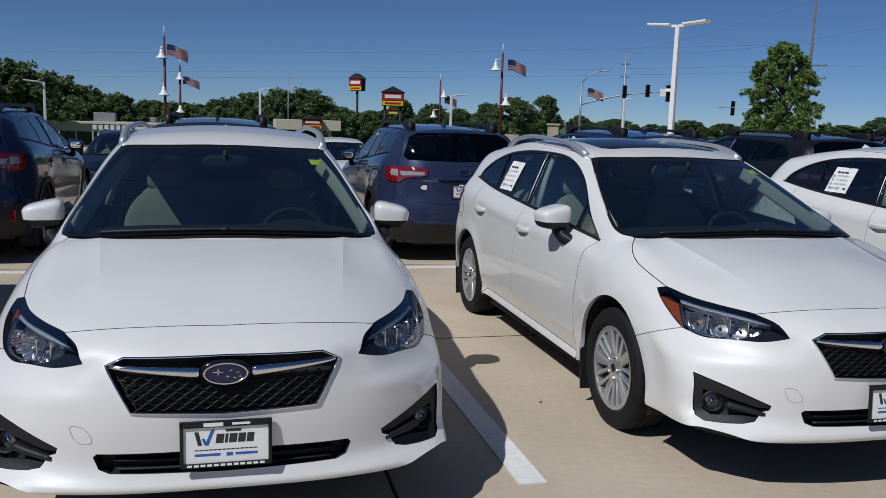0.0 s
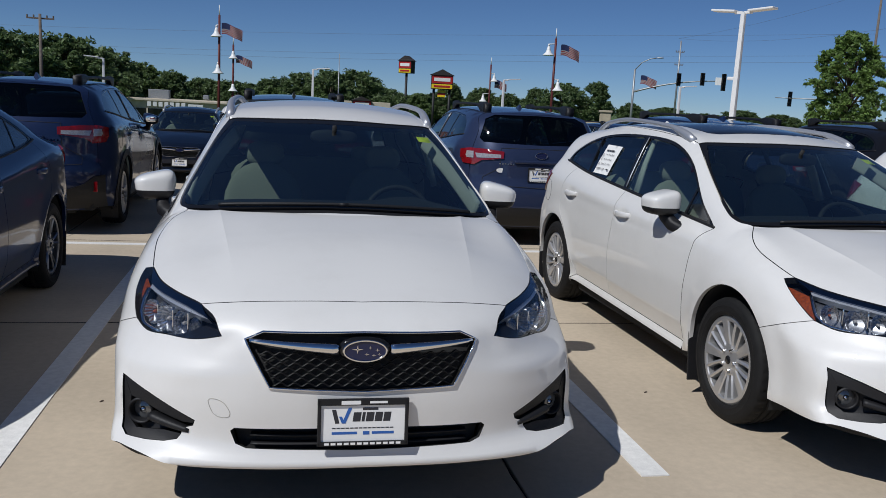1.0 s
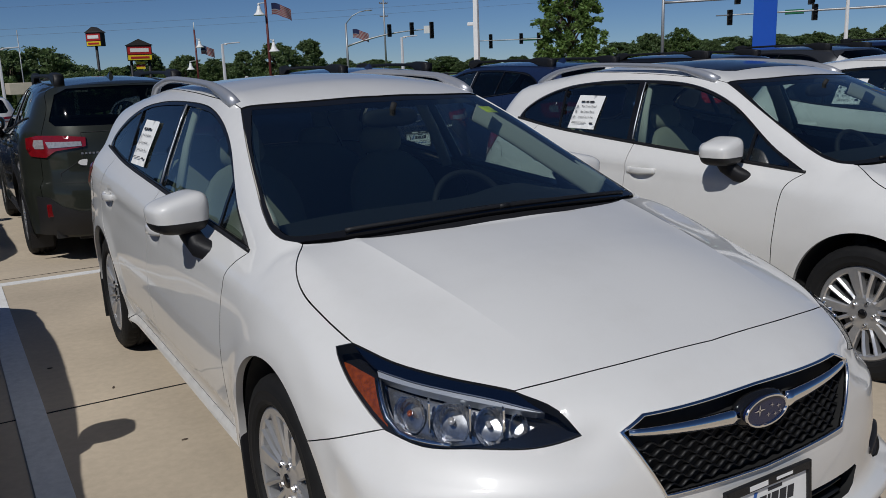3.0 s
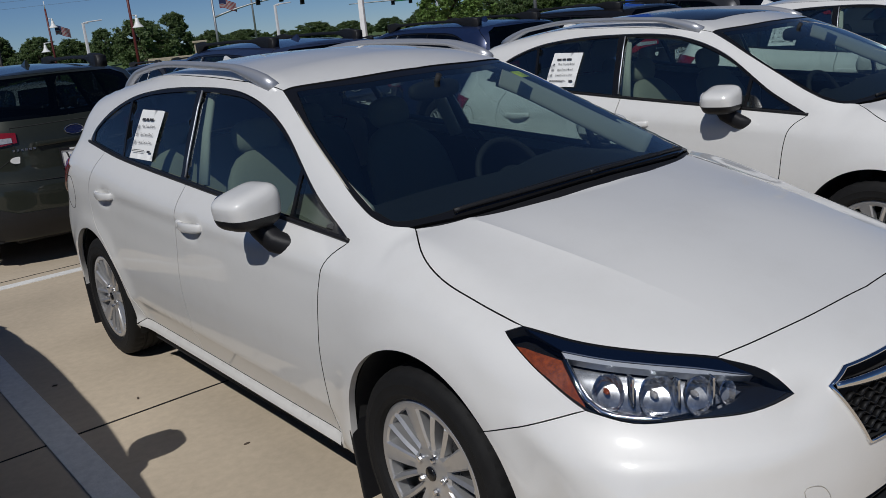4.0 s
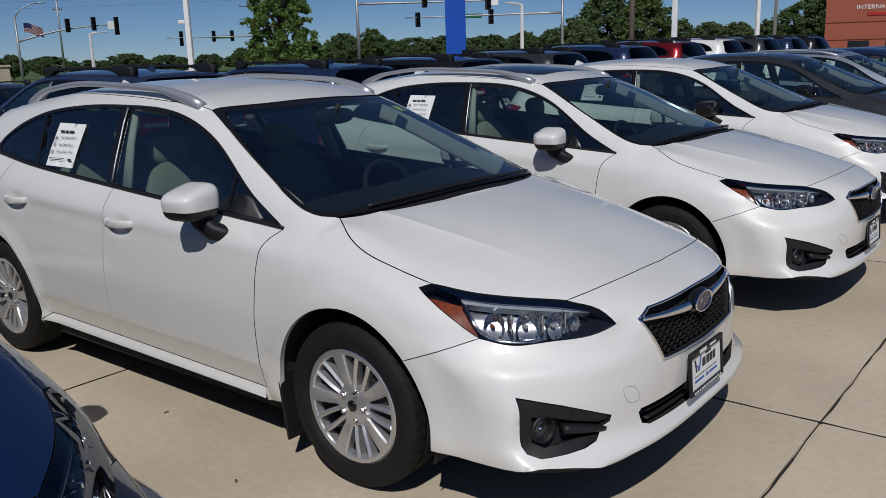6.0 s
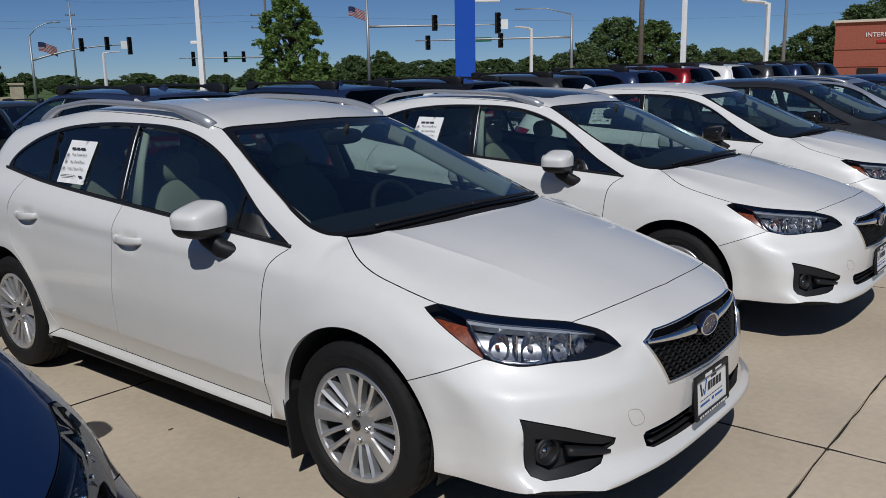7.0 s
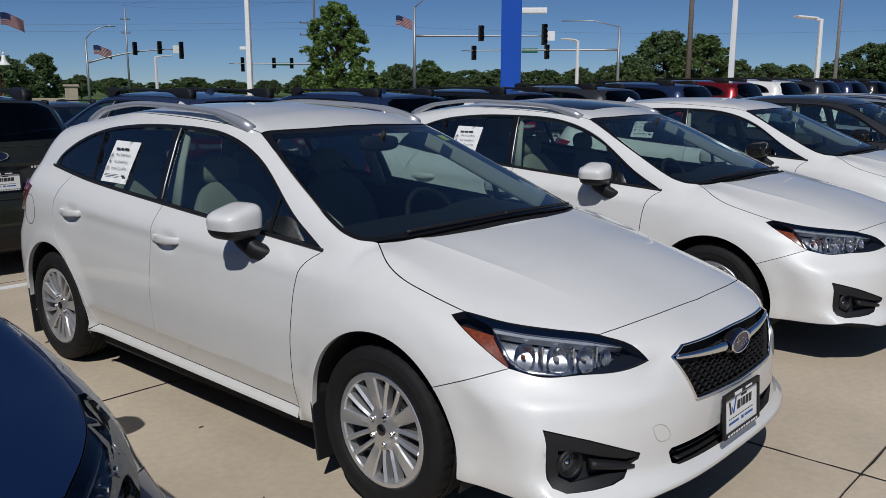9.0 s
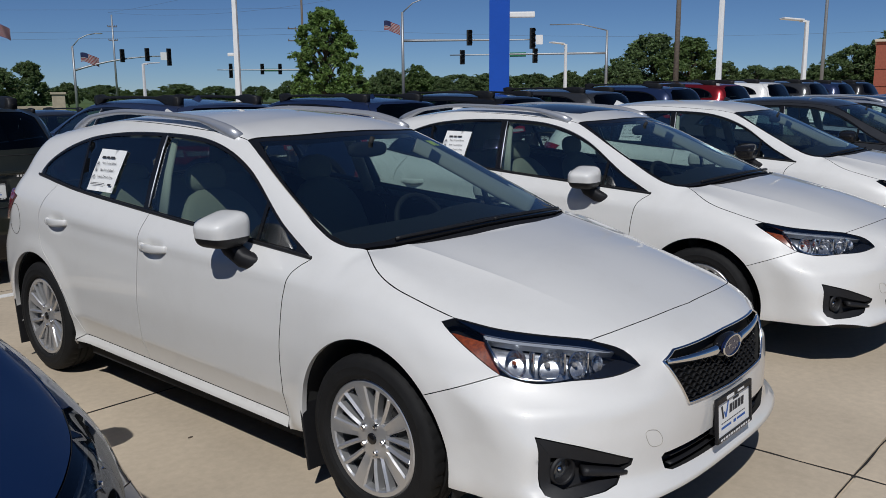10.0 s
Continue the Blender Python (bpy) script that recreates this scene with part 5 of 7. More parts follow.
        e = Vector(wp(S, 0.835, 1.60, 0.872))
        e.x *= sg
        tube(bm, [c + Vector((-0.03 * sg, -0.03, -0.035)), c + Vector((-0.045 * sg, -0.05, -0.075)), c.lerp(e, 0.6) + Vector((-0.012 * sg, -0.02, -0.045)), e + Vector((-0.02 * sg, 0.01, -0.02)), e + Vector((-0.05 * sg, 0.0, -0.012))], [0.040, 0.040, 0.038, 0.034, 0.030], [0.030, 0.032, 0.034, 0.034, 0.030], 16, False, (sg, 0, 0), 2.8)
        part("mirror_stalk", bm, PLASTIC, car, "black mirror stalk", True)
        for y, z in S.handles:
            p = fold(S, "side", np.array([(y, z)]))[0]
            q = Vector(wp(S, *p))
            q.x *= sg
            bm = bmesh.new()
            pts = [q + Vector((sg * (0.004 + 0.030 * math.sin(math.pi * t) ** 0.55), 0.104 * (2 * t - 1), 0.006 - 0.005 * (2 * t - 1))) for t in np.linspace(0, 1, 17)]
            tube(bm, pts, 0.011, [0.016 + 0.004 * math.sin(math.pi * t) for t in np.linspace(0, 1, 17)], 14, False, (0, 0, 1), 2.8)
            hd = part("door_handle", bm, paint, car, "body-coloured door handle", True)
            bm = bmesh.new()
            blob(bm, q + Vector((sg * 0.010, 0.105, 0.002)), (0.016, 0.026, 0.021), 2.6)
            part("lock_cover", bm, paint, hd, "", True)
    # wheels, wells, flaps, underside
    wheel = make_wheel(wheels, car)
    R = 1.0 if S is not Wagon else 1.11
    spots = []
    for wy in (S.wheel_f, S.wheel_r):
        x, y, z = wp(S, 0.855, wy, 0.317)
        z = 0.317 * R
        spots += [Matrix.Translation((x, y, z)) @ pose(0, 0, 0, 17 * wy, 0, 0) @ Matrix.Scale(R, 4), Matrix.Translation((-x, y, z)) @ pose(0, 0, 0, 0, 0, 180) @ pose(0, 0, 0, 17.7 * wy, 0, 0) @ Matrix.Scale(R, 4)]
    wheel.matrix_basis = spots[0]
    for m in spots[1:]:
        w2 = share(wheel, "wheel", car, m)
        for ch in wheel.children:
            share(ch, ch.name.split(".")[0], w2, ch.matrix_basis)
    for wy in (S.wheel_f, S.wheel_r):
        for sg in (1, -1):
            bm = bmesh.new()
            rr, ringa, ringb = S.arch + 0.012, [], []
            for a in np.radians(np.linspace(-18, 198, 30)):
                for ring, x in ((ringa, 0.852), (ringb, 0.52)):
                    p = wp(S, x, wy + rr * math.cos(a), S.wheel_z + rr * math.sin(a))
                    ring.append(bm.verts.new((p[0] * sg, p[1], p[2])))
            for k in range(29):
                bm.faces.new((ringa[k], ringa[k + 1], ringb[k + 1], ringb[k]))
            bm.faces.new(ringb)
            part("wheel_well", bm, UNDER, car, "", True)
    for sg in (1, -1):
        for y in (1.275, 3.94):
            bm = bmesh.new()
            p = wp(S, 0.785, y - 0.008, 0.225)
            box(bm, p[0] * sg, p[1], p[2], 0.18, 0.012, 0.27, 0.004, Euler((radians(-8), 0, 0)))
            part("mud_flap", bm, PLASTIC, car, "black mud flap")
    # Underside boxes; those at the nose also close sun slits in the car's shadow.
    bm = bmesh.new()
    for (xa, ya, za), (xb, yb, zb) in (((0.52, 0.30, 0.19), (0, 4.2, 0.30)), ((0.80, 1.36, 0.17), (0, 3.15, 0.29)), ((0.52, 0.30, 0.3), (0, 1.0, 0.66)), ((0.70, 1.0, 0.3), (0, 1.06, 0.88)), ((0.72, 0.17, 0.26), (0, 0.4, 0.31)), ((0.7, 3.95, 0.22), (0, 4.22, 0.5)), ((0.62, 0.17, 0.27), (0, 0.35, 0.60)), ((0.38, 0.07, 0.27), (0, 0.2, 0.64))):
        p, q = wp(S, xa, ya, za), wp(S, 0, yb, zb)
        box(bm, 0, (p[1] + q[1]) / 2, (p[2] + q[2]) / 2, 2 * p[0], q[1] - p[1], q[2] - p[2])
    part("underbody", bm, UNDER, car, "dark underside")["kind"] = "stuff"
    # Unseen sheet added behind the bumper to keep sun out of the shadow below.
    bm = bmesh.new()
    xs = np.linspace(-0.80, 0.80, 41)
    fr = face_on(S, xs, xs * 0 + 0.285) + np.array([0, 0.012, -0.004])
    bk = np.stack([xs, np.maximum(fr[:, 1] + 0.01, 0.40), fr[:, 2]], 1)
    ra, rb_ = [[bm.verts.new(tuple(v)) for v in warped(S, q)] for q in (fr, bk)]
    for k in range(40):
        bm.faces.new((ra[k], ra[k + 1], rb_[k + 1], rb_[k]))
    part("undertray", bm, UNDER, car)
    if interior:
        cabin(S, car)
    if sticker:
        notice(S, car)
    return car


def cabin(S, car):
    """Dashboard, steering wheel, seats, pillars and rear shelf seen through the glass."""
    bm = bmesh.new()
    prof = [(1.06, 0.60), (1.08, 0.93), (1.25, 0.952), (1.46, 0.962), (1.56, 0.935), (1.60, 0.83), (1.57, 0.60), (1.50, 0.45)]
    xs = np.linspace(-0.70, 0.70, 15)
    rows = []
    for x in xs:
        hump = 0.035 * math.exp(-(((x - 0.36) / 0.14) ** 2)) - 0.03 * (abs(x) / 0.7) ** 4
        rows.append([bm.verts.new(wp(S, x, y, z + (hump if z > 0.8 else 0))) for y, z in prof])
    for a, b in zip(rows, rows[1:]):
        for k in range(len(prof) - 1):
            bm.faces.new((a[k], a[k + 1], b[k + 1], b[k]))
    part("dashboard", bm, DASH, car, "black moulded dashboard", True)
    c = Vector(wp(S, 0.365, 1.77, 0.842))
    m = Matrix.Translation(c) @ pose(0, 0, 0, 62, 0, 0)
    bm = bmesh.new()
    tube(bm, [m @ Vector((0.180 * math.cos(a), 0.180 * math.sin(a), 0)) for a in np.linspace(0, 2 * math.pi, 40, endpoint=False)], 0.015, None, 8, True, m.to_3x3() @ Vector((0, 0, 1)))
    blob(bm, c, (0.075, 0.03, 0.06), 2.5, Euler((radians(-28), 0, 0)))
    for a in (0.1, math.pi - 0.1, -math.pi / 2):
        rod(bm, m @ Vector((0.05 * math.cos(a), 0.05 * math.sin(a), 0)), m @ Vector((0.18 * math.cos(a), 0.18 * math.sin(a), 0)), 0.016, 0.012, 8)
    part("steering_wheel", bm, DASH, car, "black three-spoke steering wheel", True)
    for sx in (-0.37, 0.37):
        seat(S, car, sx)
    bm = bmesh.new()
    blob(bm, wp(S, 0, 3.05, 0.48), (0.62, 0.26, 0.09), 4)
    blob(bm, wp(S, 0, 3.34, 0.76), (0.62, 0.08, 0.30), 4, Euler((radians(-18), 0, 0)))
    for x in (-0.36, 0.36):
        blob(bm, wp(S, x, 3.44, 1.06), (0.12, 0.05, 0.075), 3)
    part("rear_seat", bm, IVORY, car, "ivory fabric rear bench", True)
    bm = bmesh.new()
    p = wp(S, 0, 1.80, 1.262)
    blob(bm, p, (0.125, 0.025, 0.038), 3)
    rod(bm, p, wp(S, 0, 1.76, 1.32), 0.012)
    part("rear_view_mirror", bm, DASH, car, "black interior mirror", True)
    for sg in (1, -1):
        inner = line_on(S, "top", [(0.690, 1.27), (0.672, 1.42), (0.603, 1.72), (0.524, 1.95)])
        inner = (inner - np.array([0.0, -0.026, 0.062])) * np.array([sg, 1, 1])
        sweep(S, "windscreen_pillar_trim", inner, 0.014, 0.050, TRIMGREY, car, "light grey windscreen pillar lining", False, (0, 0.6, 0.8), 12, 3.0)
        for pts, w in ((((0.70, 2.52, 0.95), (0.64, 2.56, 1.15), (0.56, 2.60, 1.34)), 0.05),):
            bm = bmesh.new()
            tube(bm, [(x * sg, y, z) for x, y, z in (wp(S, *p) for p in pts)], 0.02, w, 10, False, (0, 1, 0))
            part("pillar_trim", bm, TRIMGREY, car, "light grey pillar lining", True)
        bm = bmesh.new()
        x, y, z = wp(S, 0.30, 2.06, 1.315)
        blob(bm, (x * sg, y, z), (0.16, 0.07, 0.01), 3, Euler((radians(8), 0, 0)))
        vis = part("sun_visor", bm, HEADLINER, car, "grey folded sun visor", True)
        bm = bmesh.new()
        box(bm, x * sg + 0.03, y - 0.055, z - 0.002, 0.075, 0.002, 0.022, 0, Euler((radians(40), 0, 0)))
        part("visor_label", bm, PAPER, vis, "small white warning label")
    bm = bmesh.new()
    p, q = wp(S, 0.7, 1.06, 0.29), wp(S, 0, 4.0, 0.33)
    box(bm, 0, (p[1] + q[1]) / 2, 0.32, 2 * p[0], q[1] - p[1], 0.04)
    part("cabin_floor", bm, DASH, car, "black carpet floor")


def seat(S, car, sx):
    p = wp(S, sx, 2.14, 0.47)
    bm = bmesh.new()
    blob(bm, p, (0.25, 0.27, 0.085), 3.6)
    st = part("seat", bm, IVORY, car, "ivory fabric front seat", True)
    q = Vector(wp(S, sx, 2.50, 0.745))
    r = Euler((radians(-20), 0, 0))
    bm = bmesh.new()
    vs = blob(bm, (0, 0, 0), (0.245, 0.075, 0.325), 3.0)
    for v in vs:
        v.co.x *= 1.0 - 0.22 * max(v.co.z / 0.34, 0) ** 2
        if abs(v.co.x) > 0.15:
            v.co.y -= 0.035 * (abs(v.co.x) - 0.15) / 0.1
    bmesh.ops.transform(bm, matrix=Matrix.LocRotScale(q, r, None), verts=bm.verts)
    part("seat_back", bm, IVORY, st, "ivory fabric backrest with side bolsters", True)
    h = q + Vector((0, 0.135, 0.362))
    bm = bmesh.new()
    blob(bm, h, (0.115, 0.05, 0.078), 2.6, Euler((radians(-12), 0, 0)))
    part("headrest", bm, IVORY, st, "ivory headrest", True)
    bm = bmesh.new()
    for k in (-0.05, 0.05):
        rod(bm, h + Vector((k, 0, -0.02)), h + Vector((k, -0.02, -0.14)), 0.007)
    part("headrest_post", bm, CHROME, st)


def notice(S, car):
    """The printed sheet inside the rear door glass on the car's -x side."""
    loop = line_on(S, "side", [(3.083, 1.252), (2.848, 1.248), (2.858, 1.042), (3.10, 1.045), (3.083, 1.252)], straight=True)[:-1]
    sh = sheet(S, "window_notice", skin(S, "side", [loop], 0.05, gap=0, lift=0.002, lip=0), PAPER, car, "white printed notice in the rear door window", True)
    a, b, c = (warped(S, fold(S, "side", np.array([q])))[0] * np.array([-1, 1, 1]) for q in ((3.115, 1.15), (2.828, 1.15), (2.97, 1.247)))
    mid = warped(S, fold(S, "side", np.array([(2.97, 1.148)])))[0] * np.array([-1, 1, 1])
    ux = Vector(b - a).normalized()
    uz = Vector(c - mid)
    uz = (uz - ux * uz.dot(ux)).normalized()
    n = ux.cross(uz).normalized()
    o = Vector(mid) + n * 0.009
    m = Matrix((ux, uz, n)).transposed().to_4x4()
    m.translation = o
    for txt, z in (("Most Trusted Brand", 0.036), ("Best Overall Brand", -0.002), ("Lowest Cost to Own", -0.038)):
        bm = text_bm(txt, 0.0205)
        for v in bm.verts:
            v.co.x += 0.016
            v.co.y += z
        for k in range(3):
            flat = [bm.verts.new(p) for p in ((-0.124 + k * 0.008, z - 0.010, 0), (-0.1205 + k * 0.008, z - 0.010, 0), (-0.1205 + k * 0.008, z + 0.005 + 0.004 * (k % 2), 0), (-0.124 + k * 0.008, z + 0.005 + 0.004 * (k % 2), 0))]
            bm.faces.new(flat)
        bmesh.ops.scale(bm, vec=(0.80, 1, 1), verts=bm.verts)
        t = part("notice_line", bm, INK, sh)
        t["kind"] = "stuff"
        t.matrix_basis = m
    bm = bmesh.new()
    for x0, x1, y0, y1 in ((-0.09, -0.045, 0.062, 0.074), (-0.035, 0.0, 0.062, 0.074), (0.01, 0.06, 0.062, 0.074), (-0.125, 0.04, -0.076, -0.073), (-0.125, 0.02, -0.083, -0.080), (0.08, 0.12, -0.084, -0.074)):
        bm.faces.new([bm.verts.new(p) for p in ((x0, y0, 0), (x1, y0, 0), (x1, y1, 0), (x0, y1, 0))])
    bmesh.ops.scale(bm, vec=(0.80, 1, 1), verts=bm.verts)
    t = part("notice_print", bm, INK, sh)
    t["kind"] = "stuff"
    t.matrix_basis = m


def repaint(car, old, fresh):
    """Other paint on a copied car: the shared meshes keep theirs, the objects take their own."""
    for o in car.children_recursive:
        if o.type == "MESH" and o.material_slots and o.material_slots[0].material == old:
            o.material_slots[0].link = "OBJECT"
            o.material_slots[0].material = fresh
    return car


# ---- ground ----
def surface_mat(name, color, rough, big, small, stain=0.0, stain_color=(0.1, 0.09, 0.08), bump=0.2):
    """Mineral surface: broad tone shifts, fine grain, scattered stains; each slab a little different."""
    m = mat(name, color, rough, noise_amt=small, noise_scale=24, bump=bump, bump_scale=140)
    nt = m.node_tree
    b = nt.nodes["Principled BSDF"]
    src = b.inputs["Base Color"].links[0].from_socket
    geo = nt.nodes.new("ShaderNodeNewGeometry")
    info = nt.nodes.new("ShaderNodeObjectInfo")
    n = nt.nodes.new("ShaderNodeTexNoise")
    n.inputs["Scale"].default_value, n.inputs["Detail"].default_value = 0.9, 7
    nt.links.new(geo.outputs["Position"], n.inputs["Vector"])
    r = nt.nodes.new("ShaderNodeMapRange")
    r.inputs["From Min"].default_value, r.inputs["From Max"].default_value = 0.3, 0.7
    r.inputs["To Min"].default_value, r.inputs["To Max"].default_value = 1 - big, 1 + big
    nt.links.new(n.outputs["Fac"], r.inputs["Value"])
    r2 = nt.nodes.new("ShaderNodeMapRange")
    r2.inputs["To Min"].default_value, r2.inputs["To Max"].default_value = 0.96, 1.04
    nt.links.new(info.outputs["Random"], r2.inputs["Value"])
    mu = nt.nodes.new("ShaderNodeMath")
    mu.operation = "MULTIPLY"
    nt.links.new(r.outputs[0], mu.inputs[0])
    nt.links.new(r2.outputs[0], mu.inputs[1])
    x = nt.nodes.new("ShaderNodeMix")
    x.data_type, x.blend_type = "RGBA", "MULTIPLY"
    x.inputs["Factor"].default_value = 1
    nt.links.new(src, x.inputs["A"])
    nt.links.new(mu.outputs[0], x.inputs["B"])
    out = x.outputs["Result"]
    if stain:
        s = nt.nodes.new("ShaderNodeTexNoise")
        s.inputs["Scale"].default_value, s.inputs["Detail"].default_value, s.inputs["Roughness"].default_value = 2.6, 8, 0.75
        nt.links.new(geo.outputs["Position"], s.inputs["Vector"])
        rs = nt.nodes.new("ShaderNodeMapRange")
        rs.inputs["From Min"].default_value, rs.inputs["From Max"].default_value = 0.58, 0.78
        rs.inputs["To Max"].default_value = stain
        nt.links.new(s.outputs["Fac"], rs.inputs["Value"])
        y = nt.nodes.new("ShaderNodeMix")
        y.data_type = "RGBA"
        y.inputs["B"].default_value = (*stain_color, 1)
        nt.links.new(rs.outputs[0], y.inputs["Factor"])
        nt.links.new(out, y.inputs["A"])
        out = y.outputs["Result"]
    nt.links.new(out, b.inputs["Base Color"])
    return m


CONCRETE = surface_mat("concrete", (0.52, 0.435, 0.325), 0.85, 0.14, 0.07, 0.40, (0.36, 0.295, 0.215), 0.03)
LINE = surface_mat("road_paint", (0.78, 0.77, 0.74), 0.7, 0.08, 0.10, 0.4, (0.38, 0.34, 0.28))
GRASS = surface_mat("grass", (0.075, 0.12, 0.03), 0.95, 0.25, 0.3)
ASPHALT = surface_mat("asphalt", (0.06, 0.06, 0.062), 0.9, 0.12, 0.2)


def step01(a, b, t):
    t = min(max((t - a) / (b - a), 0), 1)
    return t * t * (3 - 2 * t)


def land(x, y):
    """Height of the land: level round the lot, a step down behind the second row, a rise along it, falling away towards the shops."""
    return -4.2 * step01(46, 84, y) * step01(48, 18, x) - 0.27 * step01(11.9, 14.5, y) * step01(34, 24, x) - 0.10 * step01(5.8, 7.0, y) * step01(-5.5, 0.5, x) * step01(34, 24, x) + 0.30 * step01(5.0, 7.5, y) * step01(17, 12.5, y) * step01(5, 21, x)


xs = [-3000, -400, -150, -80, -50, -35, -20, -9, -5.5, -4.3, -3, -1.8, -0.6, 0.5, 8, 18, 24, 27, 30, 34, 36, 42, 48, 60, 90, 140, 300, 3000]
ys = [-3000, -300, -60, -20, 5.8, 6.1, 6.4, 6.7, 7.0, 10, 11.9, 12.4, 12.9, 13.4, 14, 14.5, 20, 30, 44, 50, 56, 62, 68, 74, 80, 86, 100, 130, 200, 500, 3000]
verts = [(x, y, land(x, y) - 0.06) for y in ys for x in xs]
n = len(xs)
faces = [(j * n + i, j * n + i + 1, (j + 1) * n + i + 1, (j + 1) * n + i) for j in range(len(ys) - 1) for i in range(n - 1)]
tagged(fill_mesh("ground", verts, faces, GRASS, smooth=True), "mown grass land reaching to the horizon", "ground", kind="structure")


def strip(name, material, x0, x1, y0, y1, up):
    """A stretch of paving that follows the land."""
    gx, gy = [x for x in xs if x0 <= x <= x1], [y for y in ys if y0 <= y <= y1]
    v = [(x, y, land(x, y) + up) for y in gy for x in gx]
    k = len(gx)
    f = [(j * k + i, j * k + i + 1, (j + 1) * k + i + 1, (j + 1) * k + i) for j in range(len(gy) - 1) for i in range(k - 1)]
    return fill_mesh(name, v, f, material, smooth=True)


lot = tagged(strip("pavement", CONCRETE, -50, 90, -60, 44, -0.012), "tan concrete car lot with sawn joints and stains", "pavement", kind="structure")
tagged(strip("road", ASPHALT, -50, 90, 44, 56, 0.0), "grey asphalt street beside the car lot", "road", kind="structure")

# ---- cars ----
build_car(Shape, "hatchback", "pearl white hatchback with silver roof rails and window notice", WHITE, sticker=True, fine=0.022, group="front row of cars")


def parked(src, x, y, turn, label, paint=None, old=None, group="front row of cars"):
    c = copy_thing(src, pose(x, y, land(x, y - 2.5 if turn else y) if y > 6 else 0, 0, 0, turn))
    if paint:
        repaint(c, old, paint)
    tagged(c, label, "car", group)
    return c


hatch_b = build_car(Shape, "hatchback", "pearl white hatchback with a dark sunroof and roof rails", WHITE, sticker=True, sunroof=True, fine=0.03, group="front row of cars")
hatch_b.matrix_basis = pose(2.79, 0.015, -0.012)
plain = build_car(Shape, "hatchback", "white hatchback with black mirrors, bare roof and window notice", WHITE, rails=None, mirrors=GLOSSBLACK, sticker=True, fine=0.04, group="front row of cars")
plain.matrix_basis = pose(5.75, 0.12, -0.012)
parked(plain, 8.6, 0.05, 0, "dark grey hatchback with a bare roof", GREY, WHITE)
parked(hatch_b, 11.4, 0.1, 0, "pale silver-blue hatchback with roof rails", SILVER, WHITE)
parked(plain, 14.2, 0.0, 0, "dark navy hatchback with a bare roof", NAVY, WHITE)
parked(plain, 17.0, 0.1, 0, "dark grey hatchback with a bare roof", GREY, WHITE)
sedan = build_car(Sedan, "sedan", "deep blue metallic sedan with grey split-spoke wheels", BLUE, rails=None, wheels="grey", fine=0.03, group="front row of cars", plate=False, amber_mat=DARKCHROME)
sedan.matrix_basis = pose(-2.765, 0.19, 0)

wagon = build_car(Wagon, "wagon", "steel blue estate car with black roof rails and cladding", STEEL_BLUE, fine=0.045, group="rear row of cars", interior=False)
TAIL = 6.25 + 4.78
wagon.matrix_basis = pose(2.64, TAIL, land(2.64, TAIL - 2.5), 0, 0, 180)
rear = "rear row of cars"
parked(wagon, -0.10, TAIL, 180, "bronze-green estate car with black roof rails", OLIVE, STEEL_BLUE, rear)
parked(wagon, -2.88, TAIL - 0.05, 180, "dark navy estate car with black roof rails", NAVY, STEEL_BLUE, rear)
for i, (pt, nm) in enumerate(((NAVY, "dark navy"), (BLACKPAINT, "black"), (GREY, "dark grey"), (NAVY, "dark navy"), (RED, "dark red"), (WHITE, "white"), (GREY, "dark grey"), (NAVY, "dark navy"), (BLACKPAINT, "black"))):
    parked(wagon, 5.40 + 2.75 * i, TAIL + 0.06 * (i % 3), 180, nm + " estate car with black roof rails", pt, STEEL_BLUE, rear)
parked(wagon, -5.63, TAIL, 180, "dark grey estate car with black roof rails", GREY, STEEL_BLUE, rear)
far = "far row of cars"
parked(hatch_b, -2.15, 14.6, 0, "black-blue hatchback with roof rails facing the lane", DEEPNAVY, WHITE, far)
parked(wagon, -4.95, 14.8, 0, "black sport utility car facing the lane", BLACKPAINT, STEEL_BLUE, far)
parked(wagon, -7.7, 14.6, 0, "dark grey sport utility car facing the lane", GREY, STEEL_BLUE, far)
parked(plain, 2.6, 15.2, 0, "white hatchback facing the lane", None, None, far)
for i, (pt, nm) in enumerate(((GREY, "dark grey"), (NAVY, "dark navy"), (BLACKPAINT, "black"), (STEEL_BLUE, "deep blue"))):
    parked(wagon, 5.5 + 2.8 * i, 14.9, 0, nm + " estate car facing the lane", pt, STEEL_BLUE, far)
parked(wagon, -0.9, 23.5, 180, "white sport utility car", WHITE, STEEL_BLUE, far)


# ---- trees ----
def leaf_mat(name, color):
    m = mat(name, color, 0.55)
    nt = m.node_tree
    b = nt.nodes["Principled BSDF"]
    g = nt.nodes.new("ShaderNodeNewGeometry")
    hs = nt.nodes.new("ShaderNodeHueSaturation")
    hs.inputs["Color"].default_value = (*color, 1)
    r = nt.nodes.new("ShaderNodeMapRange")
    r.inputs["To Min"].default_value, r.inputs["To Max"].default_value = 0.55, 1.5
    nt.links.new(g.outputs["Random Per Island"], r.inputs["Value"])
    nt.links.new(r.outputs[0], hs.inputs["Value"])
    nt.links.new(hs.outputs[0], b.inputs["Base Color"])
    tr = nt.nodes.new("ShaderNodeBsdfTranslucent")
    nt.links.new(hs.outputs[0], tr.inputs[0])
    mx = nt.nodes.new("ShaderNodeMixShader")
    mx.inputs[0].default_value = 0.38
    nt.links.new(b.outputs[0], mx.inputs[1])
    nt.links.new(tr.outputs[0], mx.inputs[2])
    nt.links.new(mx.outputs[0], nt.nodes["Material Output"].inputs[0])
    return m


